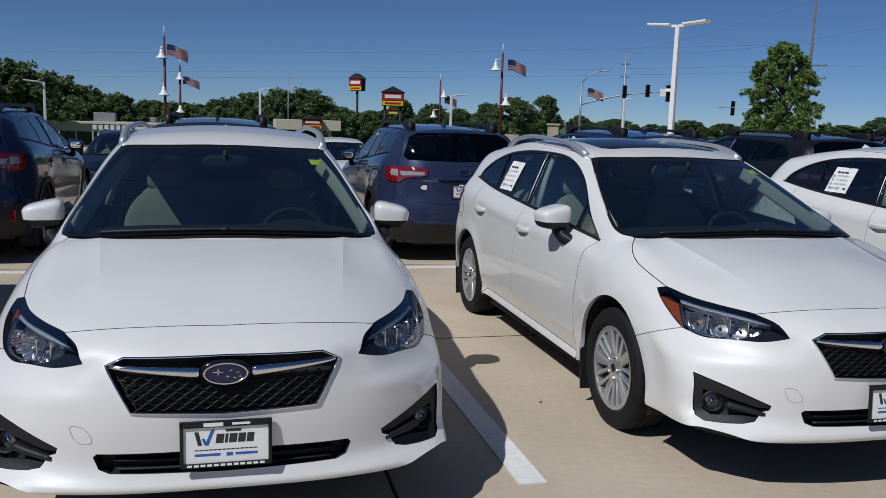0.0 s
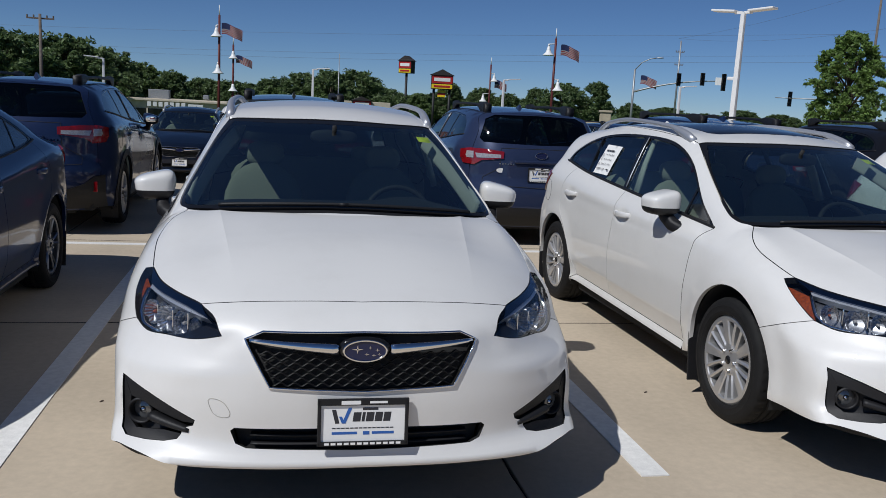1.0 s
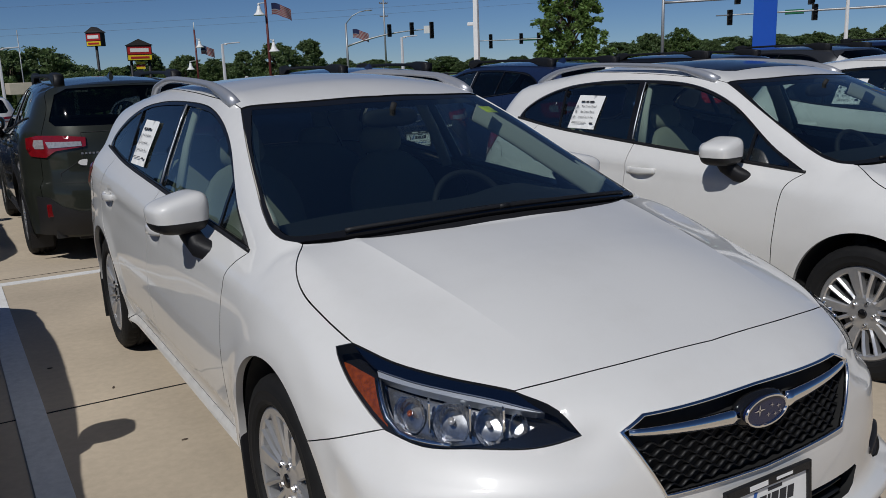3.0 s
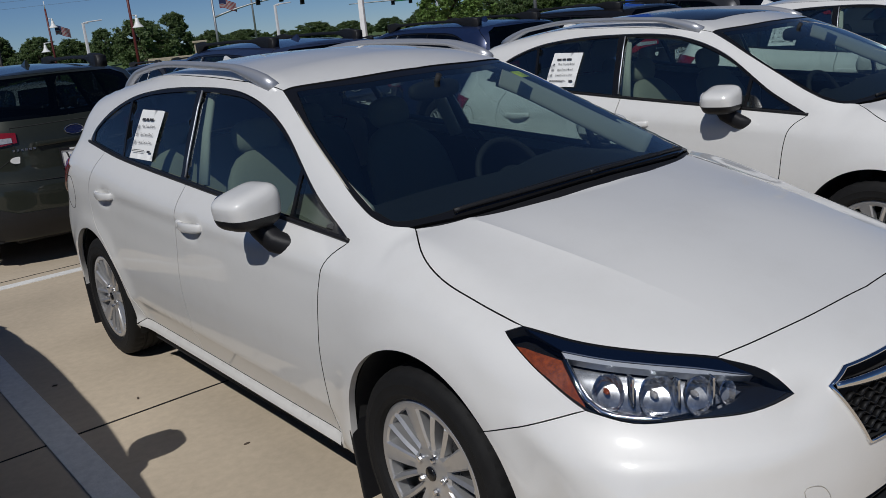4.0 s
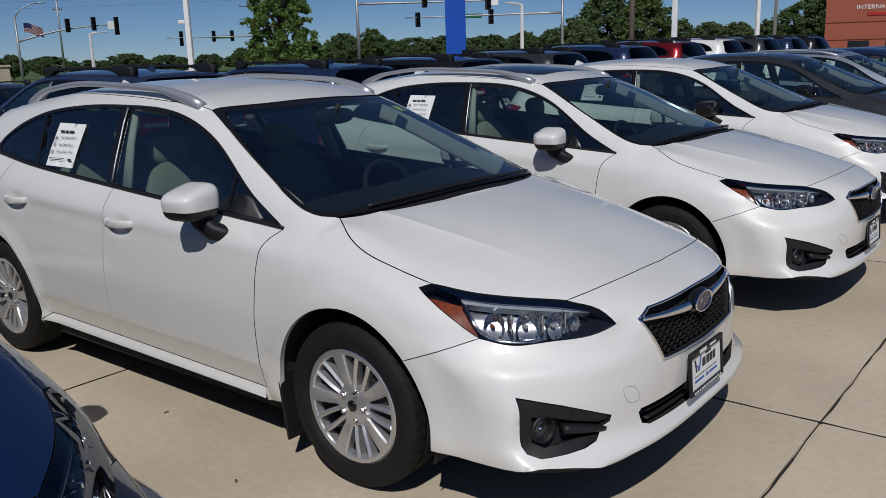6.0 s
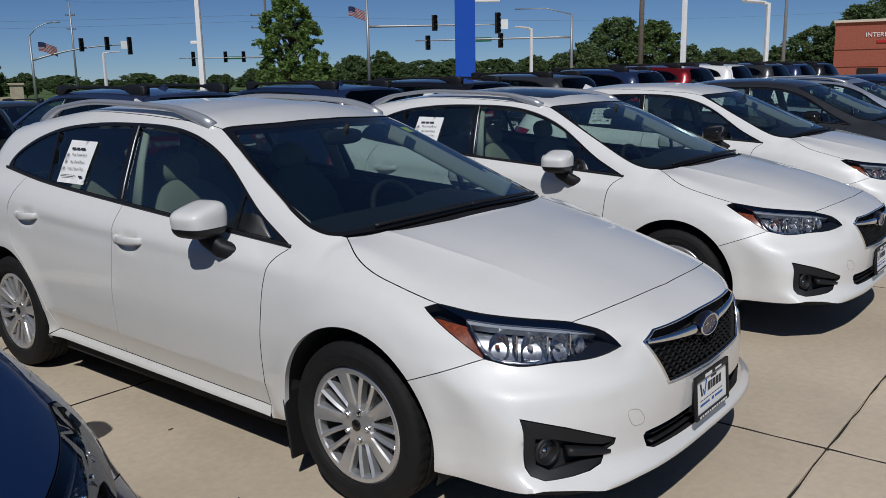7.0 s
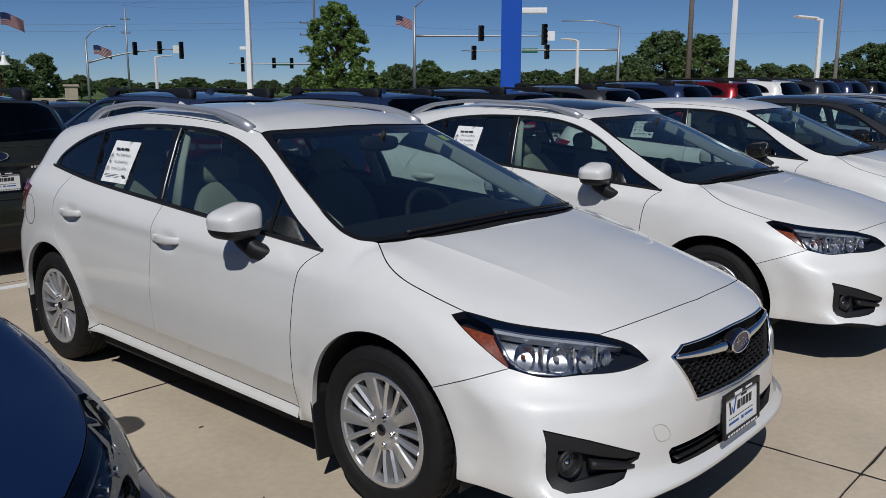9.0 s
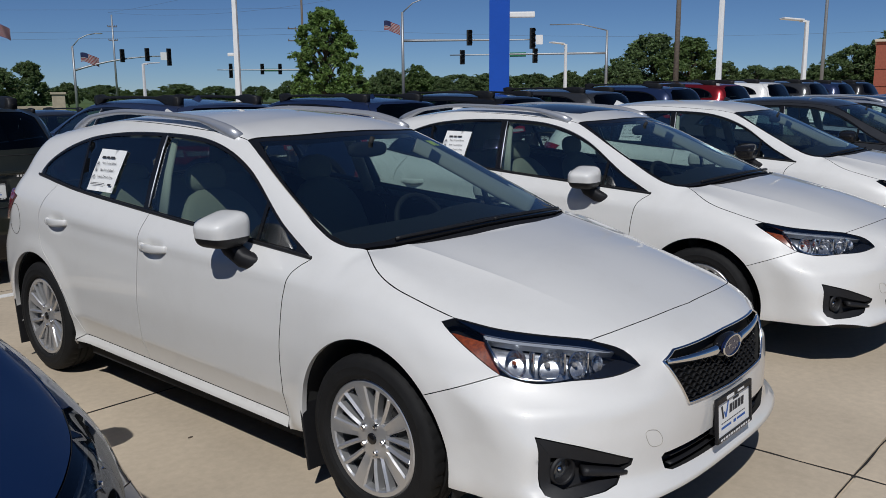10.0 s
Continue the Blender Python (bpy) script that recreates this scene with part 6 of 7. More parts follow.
LEAF = leaf_mat("oak_leaves", (0.122, 0.178, 0.066))
LEAF_MID = leaf_mat("mid_leaves", (0.115, 0.175, 0.052))
LEAF_LIGHT = leaf_mat("bright_leaves", (0.15, 0.24, 0.06))
BARK = mat("bark", (0.10, 0.075, 0.055), 0.9, noise_amt=0.3, noise_scale=12, bump=0.6, bump_scale=30)


def leaves(rng, clumps, per, size):
    """Leaf blades in sprays round the clumps (centre, radius): ragged, flattened, thinning outwards."""
    cs = np.array([c for c, _ in clumps])
    rs = np.array([r for _, r in clumps])
    sprays = 7
    k = np.repeat(np.arange(len(clumps)), sprays)
    d = rng.normal(size=(len(k), 3))
    d /= np.linalg.norm(d, axis=1, keepdims=True)
    heart = cs[k] + d * (rs[k] * (0.25 + 0.95 * rng.random(len(k))))[:, None]
    girth = rs[k] * (0.30 + 0.35 * rng.random(len(k)))
    j = np.repeat(np.arange(len(k)), max(per // sprays, 1))
    off = rng.normal(size=(len(j), 3)) * np.array([0.62, 0.62, 0.38])
    p = heart[j] + off * girth[j][:, None]
    a = rng.normal(size=(len(j), 3)) * np.array([1, 1, 0.7])
    a /= np.linalg.norm(a, axis=1, keepdims=True)
    b = np.cross(a, rng.normal(size=(len(j), 3)))
    b /= np.linalg.norm(b, axis=1, keepdims=True)
    s = size * (0.55 + 0.9 * rng.random(len(j)))[:, None]
    quad = np.stack([p - a * s, p + b * s * 0.45, p + a * s, p - b * s * 0.45], 1).reshape(-1, 3)
    return quad, np.arange(len(quad)).reshape(-1, 4)


def make_tree(seed, h, w, label, per=220, clumps=34, leaf=0.34, mtl=LEAF, cone=False, name="tree"):
    rng = np.random.default_rng(seed)
    t = thing(name, label, "tree", "trees")
    bm = bmesh.new()
    th = h * (0.16 if not cone else 0.14)
    pts = [(0, 0, -0.4), (0.02 * w, 0, th * 0.5), (0, 0.02 * w, th), (0.03 * w, 0, h * 0.5), (0, 0, h * 0.86)]
    tube(bm, pts, [0.030 * h, 0.024 * h, 0.020 * h, 0.012 * h, 0.003 * h], None, 9, False, (0, 1, 0))
    lobes = [(rng.random() * 6.28, 0.25 + 0.6 * rng.random(), 0.75 + 0.5 * rng.random()) for _ in range(7)]
    cl = []
    for i in range(clumps):
        u = (i + rng.random()) / clumps
        a = i * 2.4 + rng.random()
        env = min((1 - u) ** 0.55 * 1.05, 0.62 + 1.6 * u) + 0.03 if cone else math.sin(math.pi * (0.16 + 0.80 * u)) ** 0.75
        swell = 1.0
        for la, lu, ls in lobes:
            swell += (ls - 1.0) * 1.3 * math.exp(-((u - lu) / 0.2) ** 2) * max(math.cos(a - la), 0)
        z = th * 0.8 + (h - th * 0.8) * (0.04 + 0.92 * u)
        r = 0.5 * w * env * swell * (0.25 + 0.72 * rng.random() ** 0.5)
        c = np.array([r * math.cos(a), r * math.sin(a), z])
        rad = w * (0.040 + 0.060 * rng.random()) * (0.75 if cone else 1.0) * (0.6 + 0.4 * env)
        cl.append((c, rad))
        if i % 3 == 0:
            z0 = min(z * 0.72, h * 0.6)
            tube(bm, [(0, 0, z0), tuple((c * 0.55 + np.array([0, 0, z0]) * 0.45)), tuple(c)], [0.008 * h, 0.005 * h, 0.0015 * h], None, 6, False, (0.3, 0.9, 0.1))
    part("trunk", bm, BARK, t, "", True)
    v, f = leaves(rng, cl, per, leaf)
    o = fill_mesh("crown", v, f, mtl, t, "dense green leaves with gaps")
    o["kind"] = "stuff"
    return t


near_tree = make_tree(5, 5.5, 4.3, "young bright green street tree with a pointed crown", 196, 190, 0.075, LEAF_LIGHT, True)
near_tree.matrix_basis = pose(22.2, 27.6, -0.2, 0, 0, 40)
oaks = [make_tree(11, 9.0, 9.5, "large dark green broadleaf tree", 245, 130, 0.20), make_tree(23, 9.0, 8.0, "rounded green broadleaf tree", 245, 115, 0.19), make_tree(37, 9.0, 11.0, "spreading dark green broadleaf tree", 245, 150, 0.21, LEAF), make_tree(41, 9.0, 8.5, "bright green broadleaf tree", 245, 115, 0.19, LEAF_MID)]
used = set()


def tree_at(bearing, elev, dist, kind, eye=(-1.4, -2.0), wide=1.0):
    """A tree in a direction (degrees from +y towards +x) whose top stands elev degrees up."""
    a = radians(bearing)
    x, y = eye[0] + dist * math.sin(a), eye[1] + dist * math.cos(a)
    z = land(x, y)
    k = (1.54 + dist * math.tan(radians(elev)) - z) / 9.3
    m = pose(x, y, z, 0, 0, bearing * 37 % 360) @ Matrix.Diagonal((k * wide, k * wide, k, 1))
    if kind not in used:
        used.add(kind)
        oaks[kind].matrix_basis = m
    else:
        c = copy_thing(oaks[kind], pose(0, 0, 0))
        c.matrix_basis = m


skyline = curve((-16, 3.2), (-11, 2.9), (-9, 2.0), (-6.7, 1.5), (-2.6, 0.8), (1.2, 1.5), (5.2, 2.1), (9.2, 0.5), (12.8, 1.6), (15.8, 1.0), (18.2, 1.6), (21.8, 2.15), (24.8, 0.6), (29.5, 0.3), (35.4, 0.4), (37.6, 0.9), (40.5, 0.3), (43.4, 1.3), (45.6, 2.1), (48, 1.1), (58.4, 1.6), (60.2, 2.2), (61.9, 3.8), (64.4, 3.5), (66.5, 1.8), (71, 1.5), (74.2, 2.9), (77.6, 4.5), (79.8, 3.5), (83, 3.0))
away = curve((-16, 95), (-9, 115), (5, 130), (11, 150), (16, 150), (20, 110), (24, 120), (30, 160), (38, 150), (44, 105), (60, 95), (66, 98), (74, 108), (83, 110))
for i in range(50):
    b = -16 + 2.0 * i + 0.25 * math.sin(i * 5.1)
    if not 38.5 < b < 42.5:
        tree_at(b, float(skyline(b)), float(away(b)) + 4 * math.sin(i * 2.3), (0, 1, 2, 0, 3, 1, 0, 2, 1)[i % 9])
for b, e, d in ((0.5, 0.7, 110), (3.0, 0.8, 112)):
    tree_at(b, e, d, 3)
rngb = random.Random(3)
for i in range(44):
    b = -15 + i * 2.3
    tree_at(b, (0.45 if b < 42 else 0.95) + 0.35 * rngb.random() - (0.12 if 24 < b < 38 else 0), 165 + 20 * rngb.random(), (0, 1, 2)[i % 3], wide=2.2)

# ---- poles, lamps, flags, signals ----
WHITEMETAL = mat("white_painted_steel", (0.78, 0.78, 0.77), 0.45, noise_amt=0.05, noise_scale=6)
GALV = mat("galvanised_steel", (0.36, 0.37, 0.38), 0.5, 0.6, noise_amt=0.12, noise_scale=9)
MAROON = mat("maroon_pole_paint", (0.11, 0.018, 0.016), 0.5, noise_amt=0.1, noise_scale=10)
SIGNALBLACK = mat("signal_black", (0.012, 0.012, 0.013), 0.6)
WOODPOLE = mat("weathered_pole_wood", (0.15, 0.125, 0.105), 0.9, noise_amt=0.25, noise_scale=7, bump=0.4, bump_scale=40)
CABLE = mat("weathered_cable", (0.12, 0.13, 0.14), 0.7)
SIGNGREEN = mat("green_street_sign", (0.01, 0.16, 0.07), 0.5)
SIGNRED = mat("red_sign_face", (0.42, 0.015, 0.015), 0.45)
SIGNYELLOW = mat("yellow_sign_face", (0.80, 0.58, 0.01), 0.5)
ROOFDARK = mat("dark_shingle", (0.03, 0.025, 0.025), 0.85, noise_amt=0.2, noise_scale=5)
STUCCO = mat("tan_wall", (0.60, 0.53, 0.42), 0.85, noise_amt=0.08, noise_scale=2)
BRICK = mat("red_brick", (0.30, 0.085, 0.05), 0.85, noise_amt=0.15, noise_scale=6)
PYLON = mat("blue_sign_panel", (0.006, 0.07, 0.42), 0.4, noise_amt=0.04, noise_scale=2)
STONE = mat("buff_stone", (0.42, 0.36, 0.26), 0.85, noise_amt=0.15, noise_scale=3)


def lot_lamp(x, y, h, heads, turn=0, width=0.19):
    """Square white pole with flat lamp heads."""
    t = thing("lot_lamp", "white square lamp pole with flat heads", "lamp post", "lot lamps")
    bm = bmesh.new()
    tube(bm, [(0, 0, -0.05), (0, 0, h * 0.5), (0, 0, h)], [width * 0.55, width * 0.5, width * 0.42], None, 8, False, (0, 1, 0), 6)
    part("pole", bm, WHITEMETAL, t)
    for s in heads:
        bm = bmesh.new()
        box(bm, s * 0.70, 0, h + 0.06, 0.92, 0.46, 0.075, 0.03, Euler((0, radians(-4 * s), 0)))
        box(bm, s * 0.18, 0, h - 0.02, 0.3, 0.09, 0.09, 0.01)
        part("lamp_head", bm, WHITEMETAL, t, "", False)
    t.matrix_basis = pose(x, y, land(x, y), 0, 0, turn)
    return t


big = lot_lamp(15.9, 25.3, 5.67, (-1, 1), -58)
bm = bmesh.new()
box(bm, -0.22, 0, 3.35, 0.25, 0.12, 0.12, 0.03)
part("camera_box", bm, WHITEMETAL, big, "small white camera housing")
lot_lamp(24.7, 10.7, 6.4, (-1, 1), 20)
for x, y, h, s, tn in ((-11.3, 56, 3.3, (-1,), 10), (2.2, 57, 3.45, (1,), 0), (15.35, 55.1, 3.45, (1,), 5), (26.6, 50.9, 3.55, (1,), 5), (43.2, 28.8, 4.5, (-1,), -20), (35.1, 11.4, 4.45, (-1,), -40)):
    lot_lamp(x, y, h - land(x, y), s, tn, 0.17)


def flag_mat():
    """Stripes across the fly and a blue canton, from the flag's own coordinates."""
    m = mat("striped_flag", (0.7, 0.7, 0.7), 0.8)
    nt = m.node_tree
    b = nt.nodes["Principled BSDF"]
    co = nt.nodes["Texture Coordinate"]
    sp = nt.nodes.new("ShaderNodeSeparateXYZ")
    nt.links.new(co.outputs["UV"], sp.inputs[0])

    def math_node(op, a, bb):
        k = nt.nodes.new("ShaderNodeMath")
        k.operation = op
        for i, v in enumerate((a, bb)):
            if isinstance(v, (int, float)):
                k.inputs[i].default_value = v
            else:
                nt.links.new(v, k.inputs[i])
        return k.outputs[0]

    odd = math_node("LESS_THAN", math_node("MODULO", math_node("MULTIPLY", sp.outputs[1], 13.0), 2.0), 1.0)
    can = math_node("MULTIPLY", math_node("LESS_THAN", sp.outputs[0], 0.42), math_node("GREATER_THAN", sp.outputs[1], 0.46))
    mx = nt.nodes.new("ShaderNodeMix")
    mx.data_type = "RGBA"
    mx.inputs["A"].default_value, mx.inputs["B"].default_value = (0.34, 0.33, 0.33, 1), (0.22, 0.010, 0.016, 1)
    nt.links.new(odd, mx.inputs["Factor"])
    m2 = nt.nodes.new("ShaderNodeMix")
    m2.data_type = "RGBA"
    m2.inputs["B"].default_value = (0.012, 0.02, 0.08, 1)
    nt.links.new(can, m2.inputs["Factor"])
    nt.links.new(mx.outputs["Result"], m2.inputs["A"])
    nt.links.new(m2.outputs["Result"], b.inputs["Base Color"])
    return m


FLAG = flag_mat()


def flag_cloth(parent, x, z, w, h, droop=0.35):
    """A waving cloth from the pole outwards along +x."""
    nx, nz = 18, 8
    v, f, uv = [], [], []
    for i in range(nx + 1):
        for j in range(nz + 1):
            u, q = i / nx, j / nz
            wob = 0.12 * w * math.sin(u * 7 + q * 1.3) * u
            v.append((x + u * w, wob, z + q * h - droop * w * u * u + 0.05 * h * math.sin(u * 8)))
            uv.append((u, q))
    for i in range(nx):
        for j in range(nz):
            a = i * (nz + 1) + j
            f.append((a, a + nz + 1, a + nz + 2, a + 1))
    o = fill_mesh("flag", v, f, FLAG, parent, "striped flag with a blue corner waving", True)
    l = o.data.uv_layers.new(name="uv")
    for p in o.data.polygons:
        for li in p.loop_indices:
            l.data[li].uv = uv[o.data.loops[li].vertex_index]
    return o


def bell(parent, x, z, s):
    bm = bmesh.new()
    lathe(bm, [(0.02 * s, 0.62 * s), (0.10 * s, 0.58 * s), (0.13 * s, 0.4 * s), (0.20 * s, 0.2 * s), (0.36 * s, 0.04 * s), (0.40 * s, 0.0), (0.36 * s, -0.02 * s), (0.05 * s, 0.05 * s)], 20, "z")
    lathe(bm, [(0.0, 0.80 * s), (0.06 * s, 0.76 * s), (0.08 * s, 0.66 * s), (0.03 * s, 0.60 * s)], 14, "z")
    rod(bm, (0, 0, 0.75 * s), (-x, 0, 0.8 * s), 0.03 * s)
    o = part("bell_shade", bm, WHITEMETAL, parent, "white bell-shaped lamp shade", True)
    o.matrix_basis = pose(x, 0, z)


def flag_pole(x, y, top, bells, cloth, s=1.0):
    t = thing("flagpole", "maroon flagpole with white bell lamps and flag", "flagpole", "flagpoles")
    z0 = land(x, y)
    bm = bmesh.new()
    tube(bm, [(0, 0, -0.1), (0, 0, (top - z0) * 0.5), (0, 0, top - z0 - 0.9 * s)], [0.14 * s, 0.12 * s, 0.10 * s], None, 10, False, (0, 1, 0))
    part("pole", bm, MAROON, t, "", True)
    bm = bmesh.new()
    rod(bm, (0, 0, top - z0 - 0.9 * s), (0, 0, top - z0), 0.06 * s, 0.03 * s, 8)
    part("pole_tip", bm, WHITEMETAL, t, "white tip", True)
    for bx, bz in bells:
        bell(t, bx, bz - z0, 1.3 * s)
    if cloth:
        cx, cz, w, h = cloth
        flag_cloth(t, cx, cz - z0, w, h)
    t.matrix_basis = pose(x, y, z0, 0, 0, -8)
    return t


flag_pole(-5.32, 76.3, 9.15, ((-0.25, 6.4), (-0.1, 3.2)), (0.2, 6.65, 1.8, 0.95))
flag_pole(-4.85, 92, 7.55, ((0.0, 5.2), (0.0, 1.75)), (0.3, 4.75, 1.7, 0.8))
flag_pole(24.3, 71.2, 8.8, ((-0.6, 6.4), (0.45, 3.3)), (0.5, 6.45, 1.75, 0.95))
flag_pole(-30.95, 87, 5.9, ((0.0, 4.0), (0.5, 0.9)), (0.4, 3.6, 1.5, 0.7))
flag_pole(26.7, 103.8, 7.8, ((0.5, 4.8), (-0.8, 2.2)), (0.6, 4.0, 1.6, 1.0))


def signal_head(parent, x, y, z, turn, four=False):
    bm = bmesh.new()
    n = 4 if four else 3
    box(bm, 0, 0, 0, 0.46, 0.24, 0.44 * n, 0.03)
    for k in range(n):
        c = (k - (n - 1) / 2) * 0.44
        rod(bm, (0, -0.12, c), (0, -0.40, c + 0.02), 0.17, 0.19, 12, False)
    o = part("signal_head", bm, SIGNALBLACK, parent, "black traffic signal head")
    o.matrix_basis = pose(x, y, z, 0, 0, turn)


def mast_arm(x, y, h, arm_z, length, turn, heads, lamp=None, sign=None, rise=0.0):
    """Street signal: pole, arm with heads at distances along it, street-lamp bracket, plates."""
    z0 = land(x, y)
    h, arm_z = h - z0, arm_z - z0
    t = thing("traffic_signal", "galvanised mast-arm traffic signal", "traffic light", "traffic signals")
    bm = bmesh.new()
    rod(bm, (0, 0, -0.1), (0, 0, h), 0.16, 0.10, 12)
    part("pole", bm, GALV, t, "", True)
    bm = bmesh.new()
    tube(bm, [(length * k / 10, 0, arm_z + rise * (1 - (1 - k / 10) ** 2)) for k in range(11)], [0.11 - 0.006 * k for k in range(11)], None, 10, False, (0, 1, 0))
    part("arm", bm, GALV, t, "", True)
    for d, dz, tn, four in heads:
        signal_head(t, d * length, -0.15, arm_z + rise * (1 - (1 - d) ** 2) + dz, tn, four)
    if lamp:
        bm = bmesh.new()
        tube(bm, [(0, 0, h - 0.05), (lamp * 0.3, 0, h + 0.75), (lamp * 0.65, 0, h + 1.15), (lamp, 0, h + 1.3)], 0.05, None, 8, False, (0, 1, 0))
        blob(bm, (lamp + 0.25 * (1 if lamp > 0 else -1), 0, h + 1.3), (0.4, 0.14, 0.07), 2.6)
        part("street_lamp_head", bm, GALV, t, "", True)
    if sign:
        for d, w, hh, mt, lab in sign:
            bm = bmesh.new()
            box(bm, d * length, -0.25, arm_z + rise * (1 - (1 - d) ** 2) - 0.02, w, 0.03, hh, 0.01)
            part("sign_plate", bm, mt, t, lab)
    t.matrix_basis = pose(x, y, land(x, y), 0, 0, turn)
    return t


arrow = (0.97, 0.62, 0.8, WHITEMETAL, "white turn plate")
m1 = mast_arm(37.85, 84.3, 6.4, 4.0, 9.0, -28, ((0.52, 0.35, 5, False), (0.79, 0.2, 5, False), (1.03, -0.1, 5, True)), 2.3, (arrow,), 1.5)
flag_cloth(m1, 0.7, 6.0, 1.7, 0.9)
m2 = mast_arm(67.5, 83.5, 4.9, 4.5, 11, 143, ((0.30, 0.1, 180, False), (0.50, 0.1, 180, False), (0.85, -0.1, 180, True)), None, ((0.40, 1.9, 0.35, SIGNGREEN, "green street name plate"),))
m3 = mast_arm(51.2, 50.8, 8.4, 6.0, 11.6, -50, ((0.50, 0.2, 12, False), (0.97, 0.1, 12, True)), 3.0, ((1.02, 0.62, 0.8, WHITEMETAL, "white turn plate"),))
flag_cloth(m3, -1.6, 6.9, 1.4, 0.8)
m4 = mast_arm(66.1, 39.3, 7.0, 5.0, 14.5, 122, ((0.45, -0.15, 195, False), (0.92, -0.2, 195, False)), None, ((0.56, 1.5, 0.4, SIGNGREEN, "green street name plate"),))
bm = bmesh.new()
tube(bm, [(0, 0, 7.0), (2.4, 0, 7.6), (5.2, 0, 7.6)], 0.05, None, 8, False, (0, 1, 0))
part("lamp_bracket", bm, GALV, m4, "", True)


def utility_pole(x, y, h, arms, turn, r=0.16, wood=True, w=1.2):
    t = thing("utility_pole", "tall wooden utility pole with crossarms", "utility pole", "utility poles")
    bm = bmesh.new()
    rod(bm, (0, 0, -0.1), (0, 0, h), r, r * 0.65, 10)
    part("pole", bm, WOODPOLE if wood else GALV, t, "", True)
    for z in arms:
        bm = bmesh.new()
        box(bm, 0, 0.1, z, w * 2, 0.1, 0.1, 0.01)
        for k in (-1, -0.5, 0.5, 1):
            rod(bm, (k * w * 0.95, 0.1, z), (k * w * 0.95, 0.1, z + 0.2), 0.05)
        part("crossarm", bm, WOODPOLE, t)
    t.matrix_basis = pose(x, y, land(x, y), 0, 0, turn)
    return t


utility_pole(53.0, 104.6, 11.7 - land(53.0, 104.6), (10.2, 8.5), -25, 0.15, False, 0.55)
utility_pole(54.6, 68.4, 14.5, (8.1, 6.9), -30, 0.15, True, 1.5)
utility_pole(51.1, 25.1, 13.5, (12.6,), -60, 0.2)
utility_pole(-14.9, 55.4, 5.77 - land(-14.9, 55.4), (5.5 - land(-14.9, 55.4),), 5, 0.13, True, 0.8)
utility_pole(7.2, 102, 6.94 - land(7.2, 102), (), 0, 0.07, False)
utility_pole(44.9, 13.7, 12.0, (), 0, 0.10, False)


def wire(a, b, sag):
    t = thing("overhead_wire", "thin grey overhead wire between the poles", "cable", "overhead wires")
    bm = bmesh.new()
    pts = [Vector(a).lerp(Vector(b), k / 24) - Vector((0, 0, sag * 4 * (k / 24) * (1 - k / 24))) for k in range(25)]
    tube(bm, pts, 0.009, None, 5, False, (0, 0, 1))
    part("wire", bm, CABLE, t, "", True)


for dz, dx in ((0, 0), (-0.6, 0.2), (2.0, 0.4)):
    wire((54.6 + dx, 68.4, 8.2 + dz), (-60, 118, 6.2 + dz), 1.0)
wire((54.6, 68.4, 8.2), (120, 5, 9.5), 1.5)
wire((54.6, 68.4, 14.3), (52.8, 105, 12.0), 0.5)
wire((52.8, 105, 12.0), (51.1, 25.1, 13.2), 2.5)

# ---- buildings and signs ----
def gable_sign(x, y, bottom, top, w, turn, price=False):
    """Roadside sign: little pitched roof, red panel over a yellow one."""
    t = thing("roadside_sign", "red and yellow roadside store sign with a pitched roof", "sign", "roadside signs")
    z0 = land(x, y)
    h = top - bottom
    bm = bmesh.new()
    for s in ((-1, 1) if price else (0,)):
        rod(bm, (s * w * 0.36, 0, -0.1), (s * w * 0.36, 0, bottom - z0 + 0.1), 0.22, None, 10)
    part("post", bm, SIGNALBLACK, t, "", True)
    bm = bmesh.new()
    box(bm, 0, 0, bottom - z0 + h * 0.36, w, 1.4, h * 0.72, 0.03)
    part("cabinet", bm, ROOFDARK, t)
    bm = bmesh.new()
    v = [bm.verts.new(p) for p in ((-w * 0.56, -0.9, bottom - z0 + h * 0.70), (w * 0.56, -0.9, bottom - z0 + h * 0.70), (0, -0.9, top - z0), (-w * 0.56, 0.9, bottom - z0 + h * 0.70), (w * 0.56, 0.9, bottom - z0 + h * 0.70), (0, 0.9, top - z0))]
    for f in ((0, 1, 2), (5, 4, 3), (0, 2, 5, 3), (1, 4, 5, 2), (0, 3, 4, 1)):
        bm.faces.new([v[i] for i in f])
    part("roof", bm, ROOFDARK, t, "dark pitched roof")
    for z, hh, mt, nm in ((0.48, 0.38, SIGNRED, "red_panel"), (0.14, 0.22, SIGNYELLOW, "yellow_panel")):
        bm = bmesh.new()
        box(bm, 0, -0.72, bottom - z0 + h * z, w * 0.94, 0.06, h * hh, 0.01)
        p = part(nm, bm, mt, t)
        bm = bmesh.new()
        box(bm, 0, -0.765, bottom - z0 + h * z, w * 0.74, 0.03, h * hh * 0.45, 0.005)
        part("lettering_bar", bm, WHITEMETAL if nm == "red_panel" else SIGNRED, p, "pale lettering")
    if price:
        for z, mt in ((-0.35, SIGNYELLOW), (-0.75, SIGNRED), (-1.1, SIGNYELLOW)):
            bm = bmesh.new()
            box(bm, 0, -0.1, bottom - z0 + z * 1.0, w * 0.36, 0.2, 0.32, 0.02)
            part("price_panel", bm, mt, t)
    t.matrix_basis = pose(x, y, z0, 0, 0, turn)
    return t


gable_sign(26.4, 134.6, 4.0, 7.2, 3.6, -10, True)
gable_sign(22.1, 145.4, 6.6, 9.6, 2.5, -38)

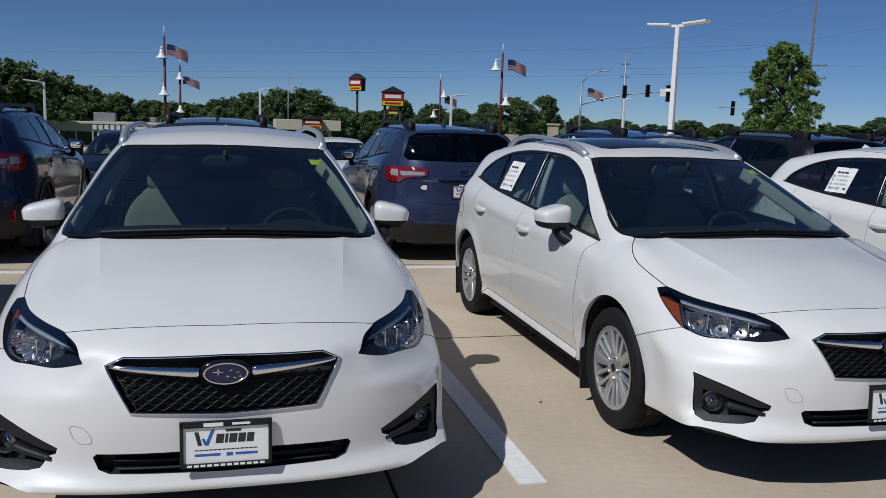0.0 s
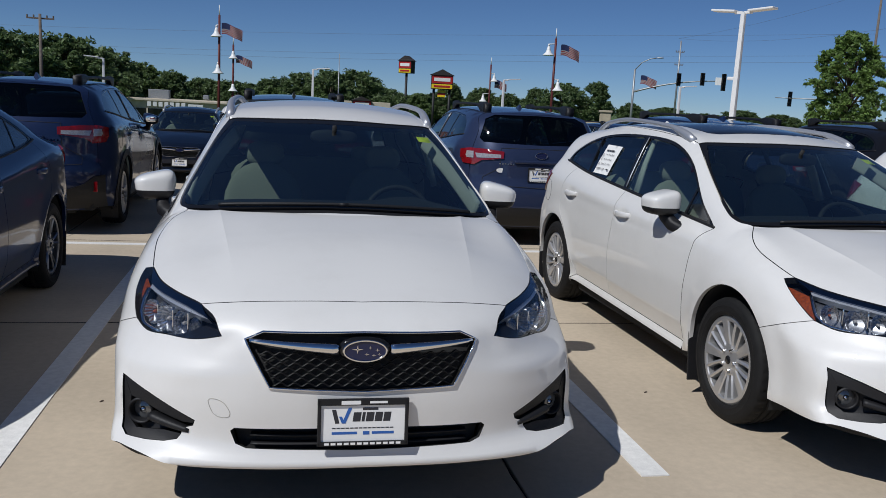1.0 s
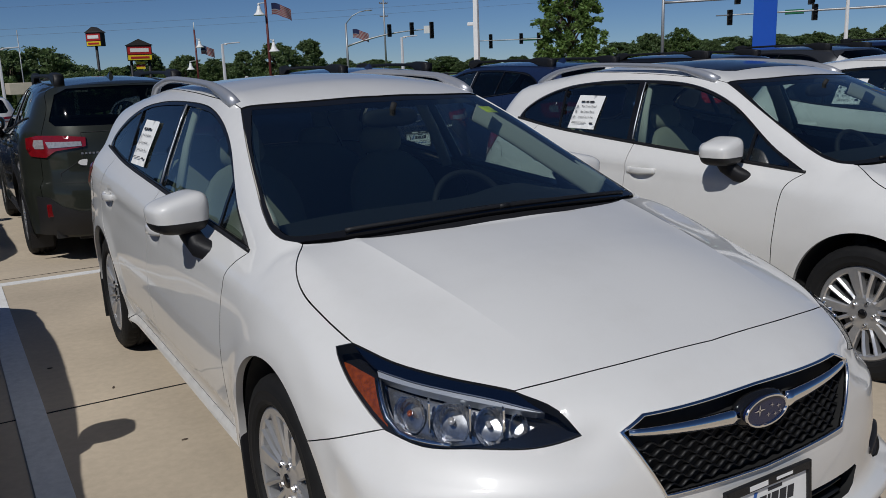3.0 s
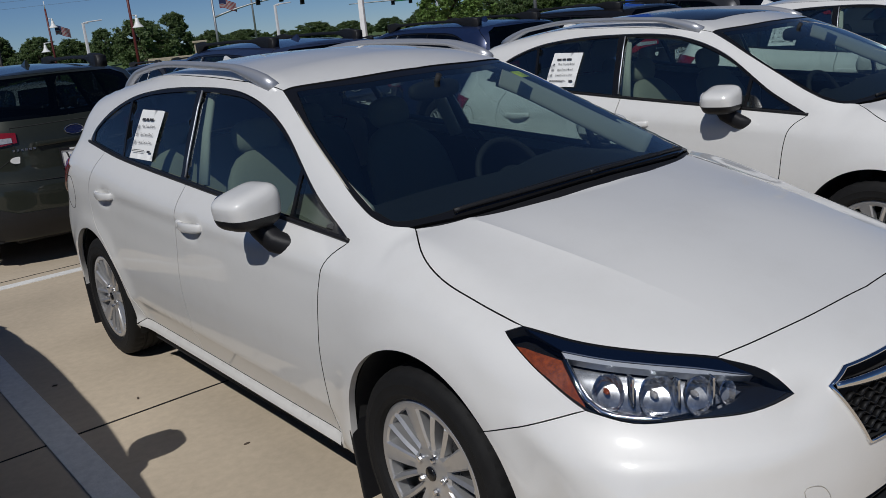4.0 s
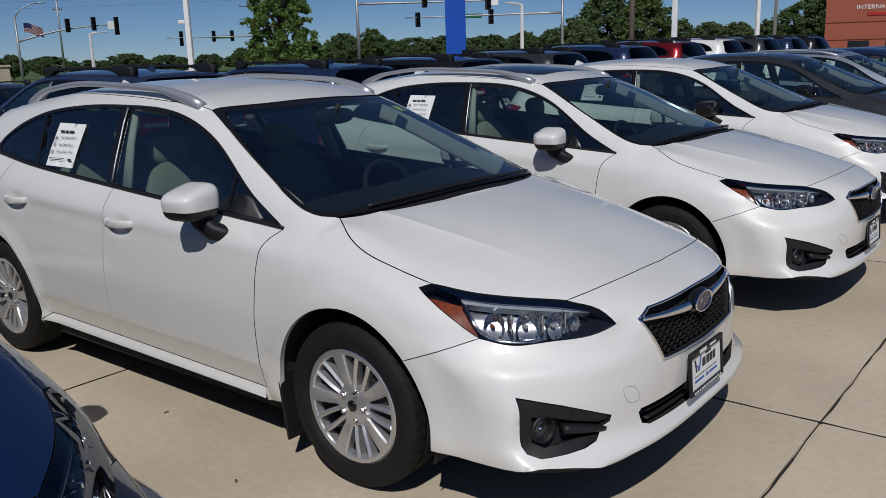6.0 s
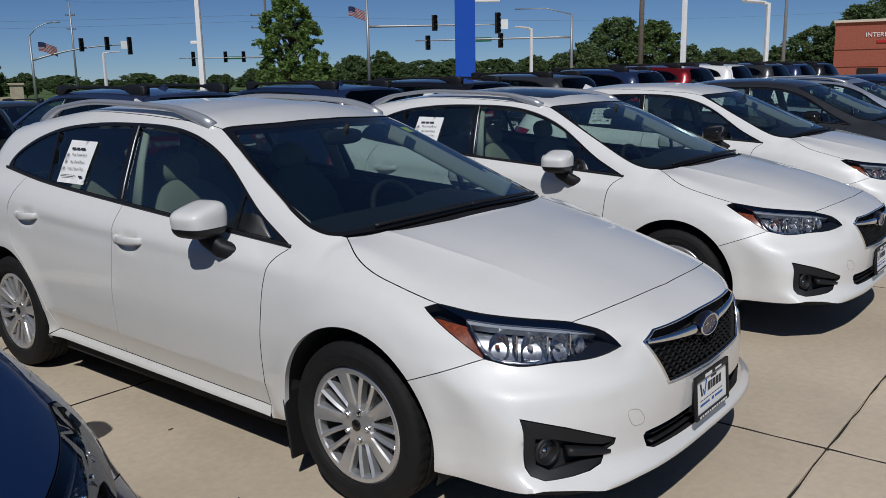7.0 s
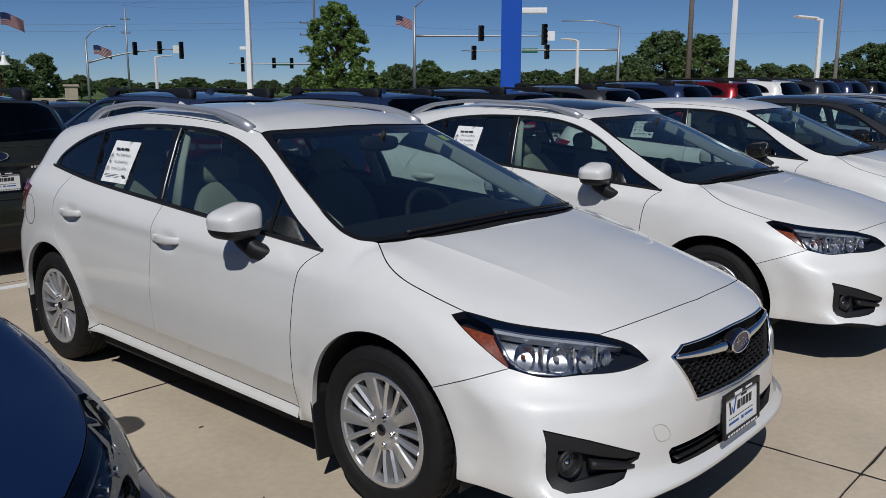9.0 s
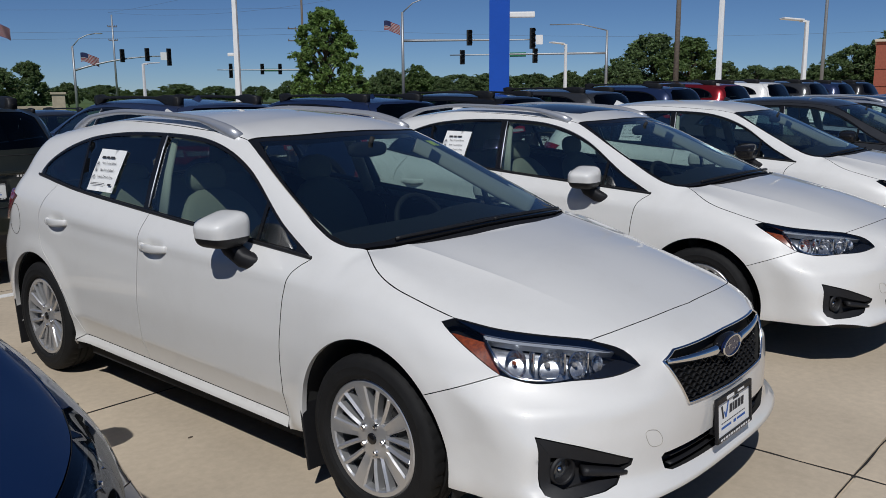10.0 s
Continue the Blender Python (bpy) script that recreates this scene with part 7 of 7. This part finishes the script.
shop = thing("shop_building", "long low tan store building with a flat roof", "building")
bm = bmesh.new()
box(bm, -16.5, 99.5, -2.0, 21.5, 8, 5.0)
part("wall", bm, STUCCO, shop)
bm = bmesh.new()
box(bm, -16.5, 95.4, 0.35, 21.9, 0.7, 0.22, 0.03)
part("parapet", bm, STUCCO, shop)
bm = bmesh.new()
box(bm, -16.5, 95.45, -1.35, 20.5, 0.12, 1.5)
part("shopfront_glass", bm, GLOSSBLACK, shop, "dark shopfront glazing")
for x in np.linspace(-26, -7.4, 12):
    bm = bmesh.new()
    box(bm, x, 95.37, -1.5, 0.14, 0.16, 1.9)
    part("shopfront_post", bm, STUCCO, shop)
bm = bmesh.new()
for k in range(7):
    box(bm, -13.9 + k * 0.6, 95.0, -0.1, 0.42, 0.08, 0.5, 0.02)
part("lettering_bar", bm, WHITEMETAL, shop, "white raised store lettering")
bm = bmesh.new()
box(bm, -9.0, 95.0, -0.1, 1.6, 0.08, 0.3, 0.02)
part("lettering_bar", bm, WHITEMETAL, shop)
for x in (-13.2, -8.1):
    bm = bmesh.new()
    box(bm, x, 98, 0.9, 2.2 if x < -10 else 0.6, 1.5, 1.2 if x < -10 else 0.5, 0.05)
    part("roof_unit", bm, GALV, shop, "grey rooftop unit")
canopy = thing("fuel_canopy", "tan fuel canopy with a small pitched sign", "building")
bm = bmesh.new()
box(bm, 9.6, 104, 0.75, 7.9, 6, 1.25, 0.05)
part("fascia", bm, STUCCO, canopy)
for x in (6.6, 12.4):
    bm = bmesh.new()
    box(bm, x, 103, -2.0, 0.4, 0.4, 4.6)
    part("column", bm, STUCCO, canopy)
gable_sign(9.95, 100.6, 0.35, 1.95, 2.3, 0)

clinic = thing("brick_building", "red brick building with white and red wall lettering", "building")
bm = bmesh.new()
box(bm, 0, 6, 2.5, 26, 12, 6.4)
part("wall", bm, BRICK, clinic)
bm = bmesh.new()
box(bm, 0, 5.9, 5.78, 26.3, 12.3, 0.22, 0.03)
part("coping", bm, STUCCO, clinic, "pale stone coping")
for z in (1.9, 3.4):
    bm = bmesh.new()
    box(bm, 0, -0.03, z, 26, 0.1, 0.12)
    part("brick_band", bm, BRICK, clinic)
for x in np.arange(-10.2, 12, 3.0):
    bm = bmesh.new()
    box(bm, x, -0.02, 0.95, 1.7, 0.1, 1.5)
    part("window", bm, GLOSSBLACK, clinic, "dark window")
bm = text_bm("INTERNAL", 0.54)
bmesh.ops.rotate(bm, verts=bm.verts, cent=(0, 0, 0), matrix=Matrix.Rotation(radians(90), 3, "X"))
bmesh.ops.translate(bm, verts=bm.verts, vec=(-9.3, -0.08, 4.55))
part("wall_lettering", bm, WHITEMETAL, clinic, "white raised letters")
bm = bmesh.new()
box(bm, -8.9, -0.06, 3.98, 1.5, 0.06, 0.26, 0.02)
part("lettering_bar", bm, SIGNRED, clinic, "red raised lettering")
clinic.matrix_basis = pose(82.5, 7.4, 0, 0, 0, -76)

pylon = thing("sign_pylon", "tall blue panel sign pylon", "sign")
bm = bmesh.new()
box(bm, 0, 0, 4.6, 1.12, 0.55, 9.3, 0.03)
part("panel", bm, PYLON, pylon)
bm = bmesh.new()
box(bm, 1.2, 0, 5.75, 1.5, 0.35, 0.3, 0.05)
part("sign_arm", bm, WHITEMETAL, pylon, "pale sign edge")
pylon.matrix_basis = pose(35.25, 28.0, 0, 0, 0, -52)

gate = thing("stone_pier", "buff stone gate pier with a sloping wall", "wall")
bm = bmesh.new()
box(bm, 0, 0, 0.75, 0.9, 0.9, 1.7, 0.03)
part("pier", bm, STONE, gate)
bm = bmesh.new()
box(bm, 0, 0, 1.68, 1.1, 1.1, 0.16, 0.03)
part("cap", bm, STONE, gate)
bm = bmesh.new()
box(bm, -2.2, 0, 0.3, 3.6, 0.5, 0.9, 0.03)
part("side_wall", bm, STONE, gate)
gate.matrix_basis = pose(26.1, 62.5, 0, 0, 0, -25)

# ---- pavement pieces: painted lines, slabs, small litter ----
for k in range(-3, 8):
    x = -1.425 + 2.72 * k
    bm = bmesh.new()
    box(bm, 0, 0, 0, 0.125, 5.3, 0.006)
    o = part("stall_line", bm, LINE, lot, "worn white stall line")
    o.matrix_basis = pose(x + (-0.012 if k == 1 else 0.025 if k == 0 else 0), 0.29 + 2.65, 0.002)
    gy = [5.72 + 0.2 * i for i in range(27)]
    v = [(x + s * 0.0625, y, land(x, y) + (0.006 if y < 5.8 else -0.004)) for y in gy for s in (-1, 1)]
    fill_mesh("stall_line", v, [(2 * i, 2 * i + 1, 2 * i + 3, 2 * i + 2) for i in range(26)], LINE, lot, "worn white stall line")
bm = bmesh.new()
box(bm, 8, 5.65, 0.002, 60, 0.10, 0.006)
part("cross_line", bm, LINE, lot, "worn white line between the rows")
bm = bmesh.new()
box(bm, 0, 0, -0.02, 3.036, 3.076, 0.04, 0.006)
slab = bpy.data.meshes.new("slab")
bm.to_mesh(slab)
bm.free()
slab.materials.append(CONCRETE)
for i in range(-4, 8):
    for j in range(-3, 2):
        o = new("slab", slab)
        o.parent = lot
        o.matrix_basis = pose(0.677 + 3.05 * (i + 0.5), -0.34 + 3.09 * (j + 0.5), 0)
SEALANT = mat("joint_sealant", (0.02, 0.018, 0.016), 0.8, noise_amt=0.4, noise_scale=30)
rj = random.Random(4)
for along in range(2):
    for k in range(4):
        bm = bmesh.new()
        c = (-0.34 + 3.09 * (k - 1) + 1e-9) if along == 0 else (0.677 + 3.05 * (k - 1))
        pts = [(-9 + 0.12 * i, c + 0.004 * rj.uniform(-1, 1), -0.003) for i in range(190)]
        wd = [0.0018 + 0.0045 * rj.random() ** 2 for _ in pts]
        if along:
            pts = [(y, x, z) for x, y, z in pts]
        tube(bm, pts, wd, 0.004, 6, False, (0, 0, 1))
        part("joint", bm, SEALANT, lot, "dark sealant in the slab joint")
for k, (x, y) in enumerate(((-0.88, 2.085), (-1.02, 2.9), (-0.5, -0.8), (1.7, 1.3), (0.9, -0.9), (-1.25, 3.4), (-1.1, 1.3), (2.0, -0.6))):
    bm = bmesh.new()
    blob(bm, (0, 0, 0.002), (0.014, 0.005, 0.003), 2.5, None, 8, 5)
    o = tagged(part("leaf_litter", bm, BARK), "small dry brown leaf on the concrete", "leaf", "leaf litter")
    o.matrix_basis = pose(x, y, 0.001, 0, 0, 70 * k)
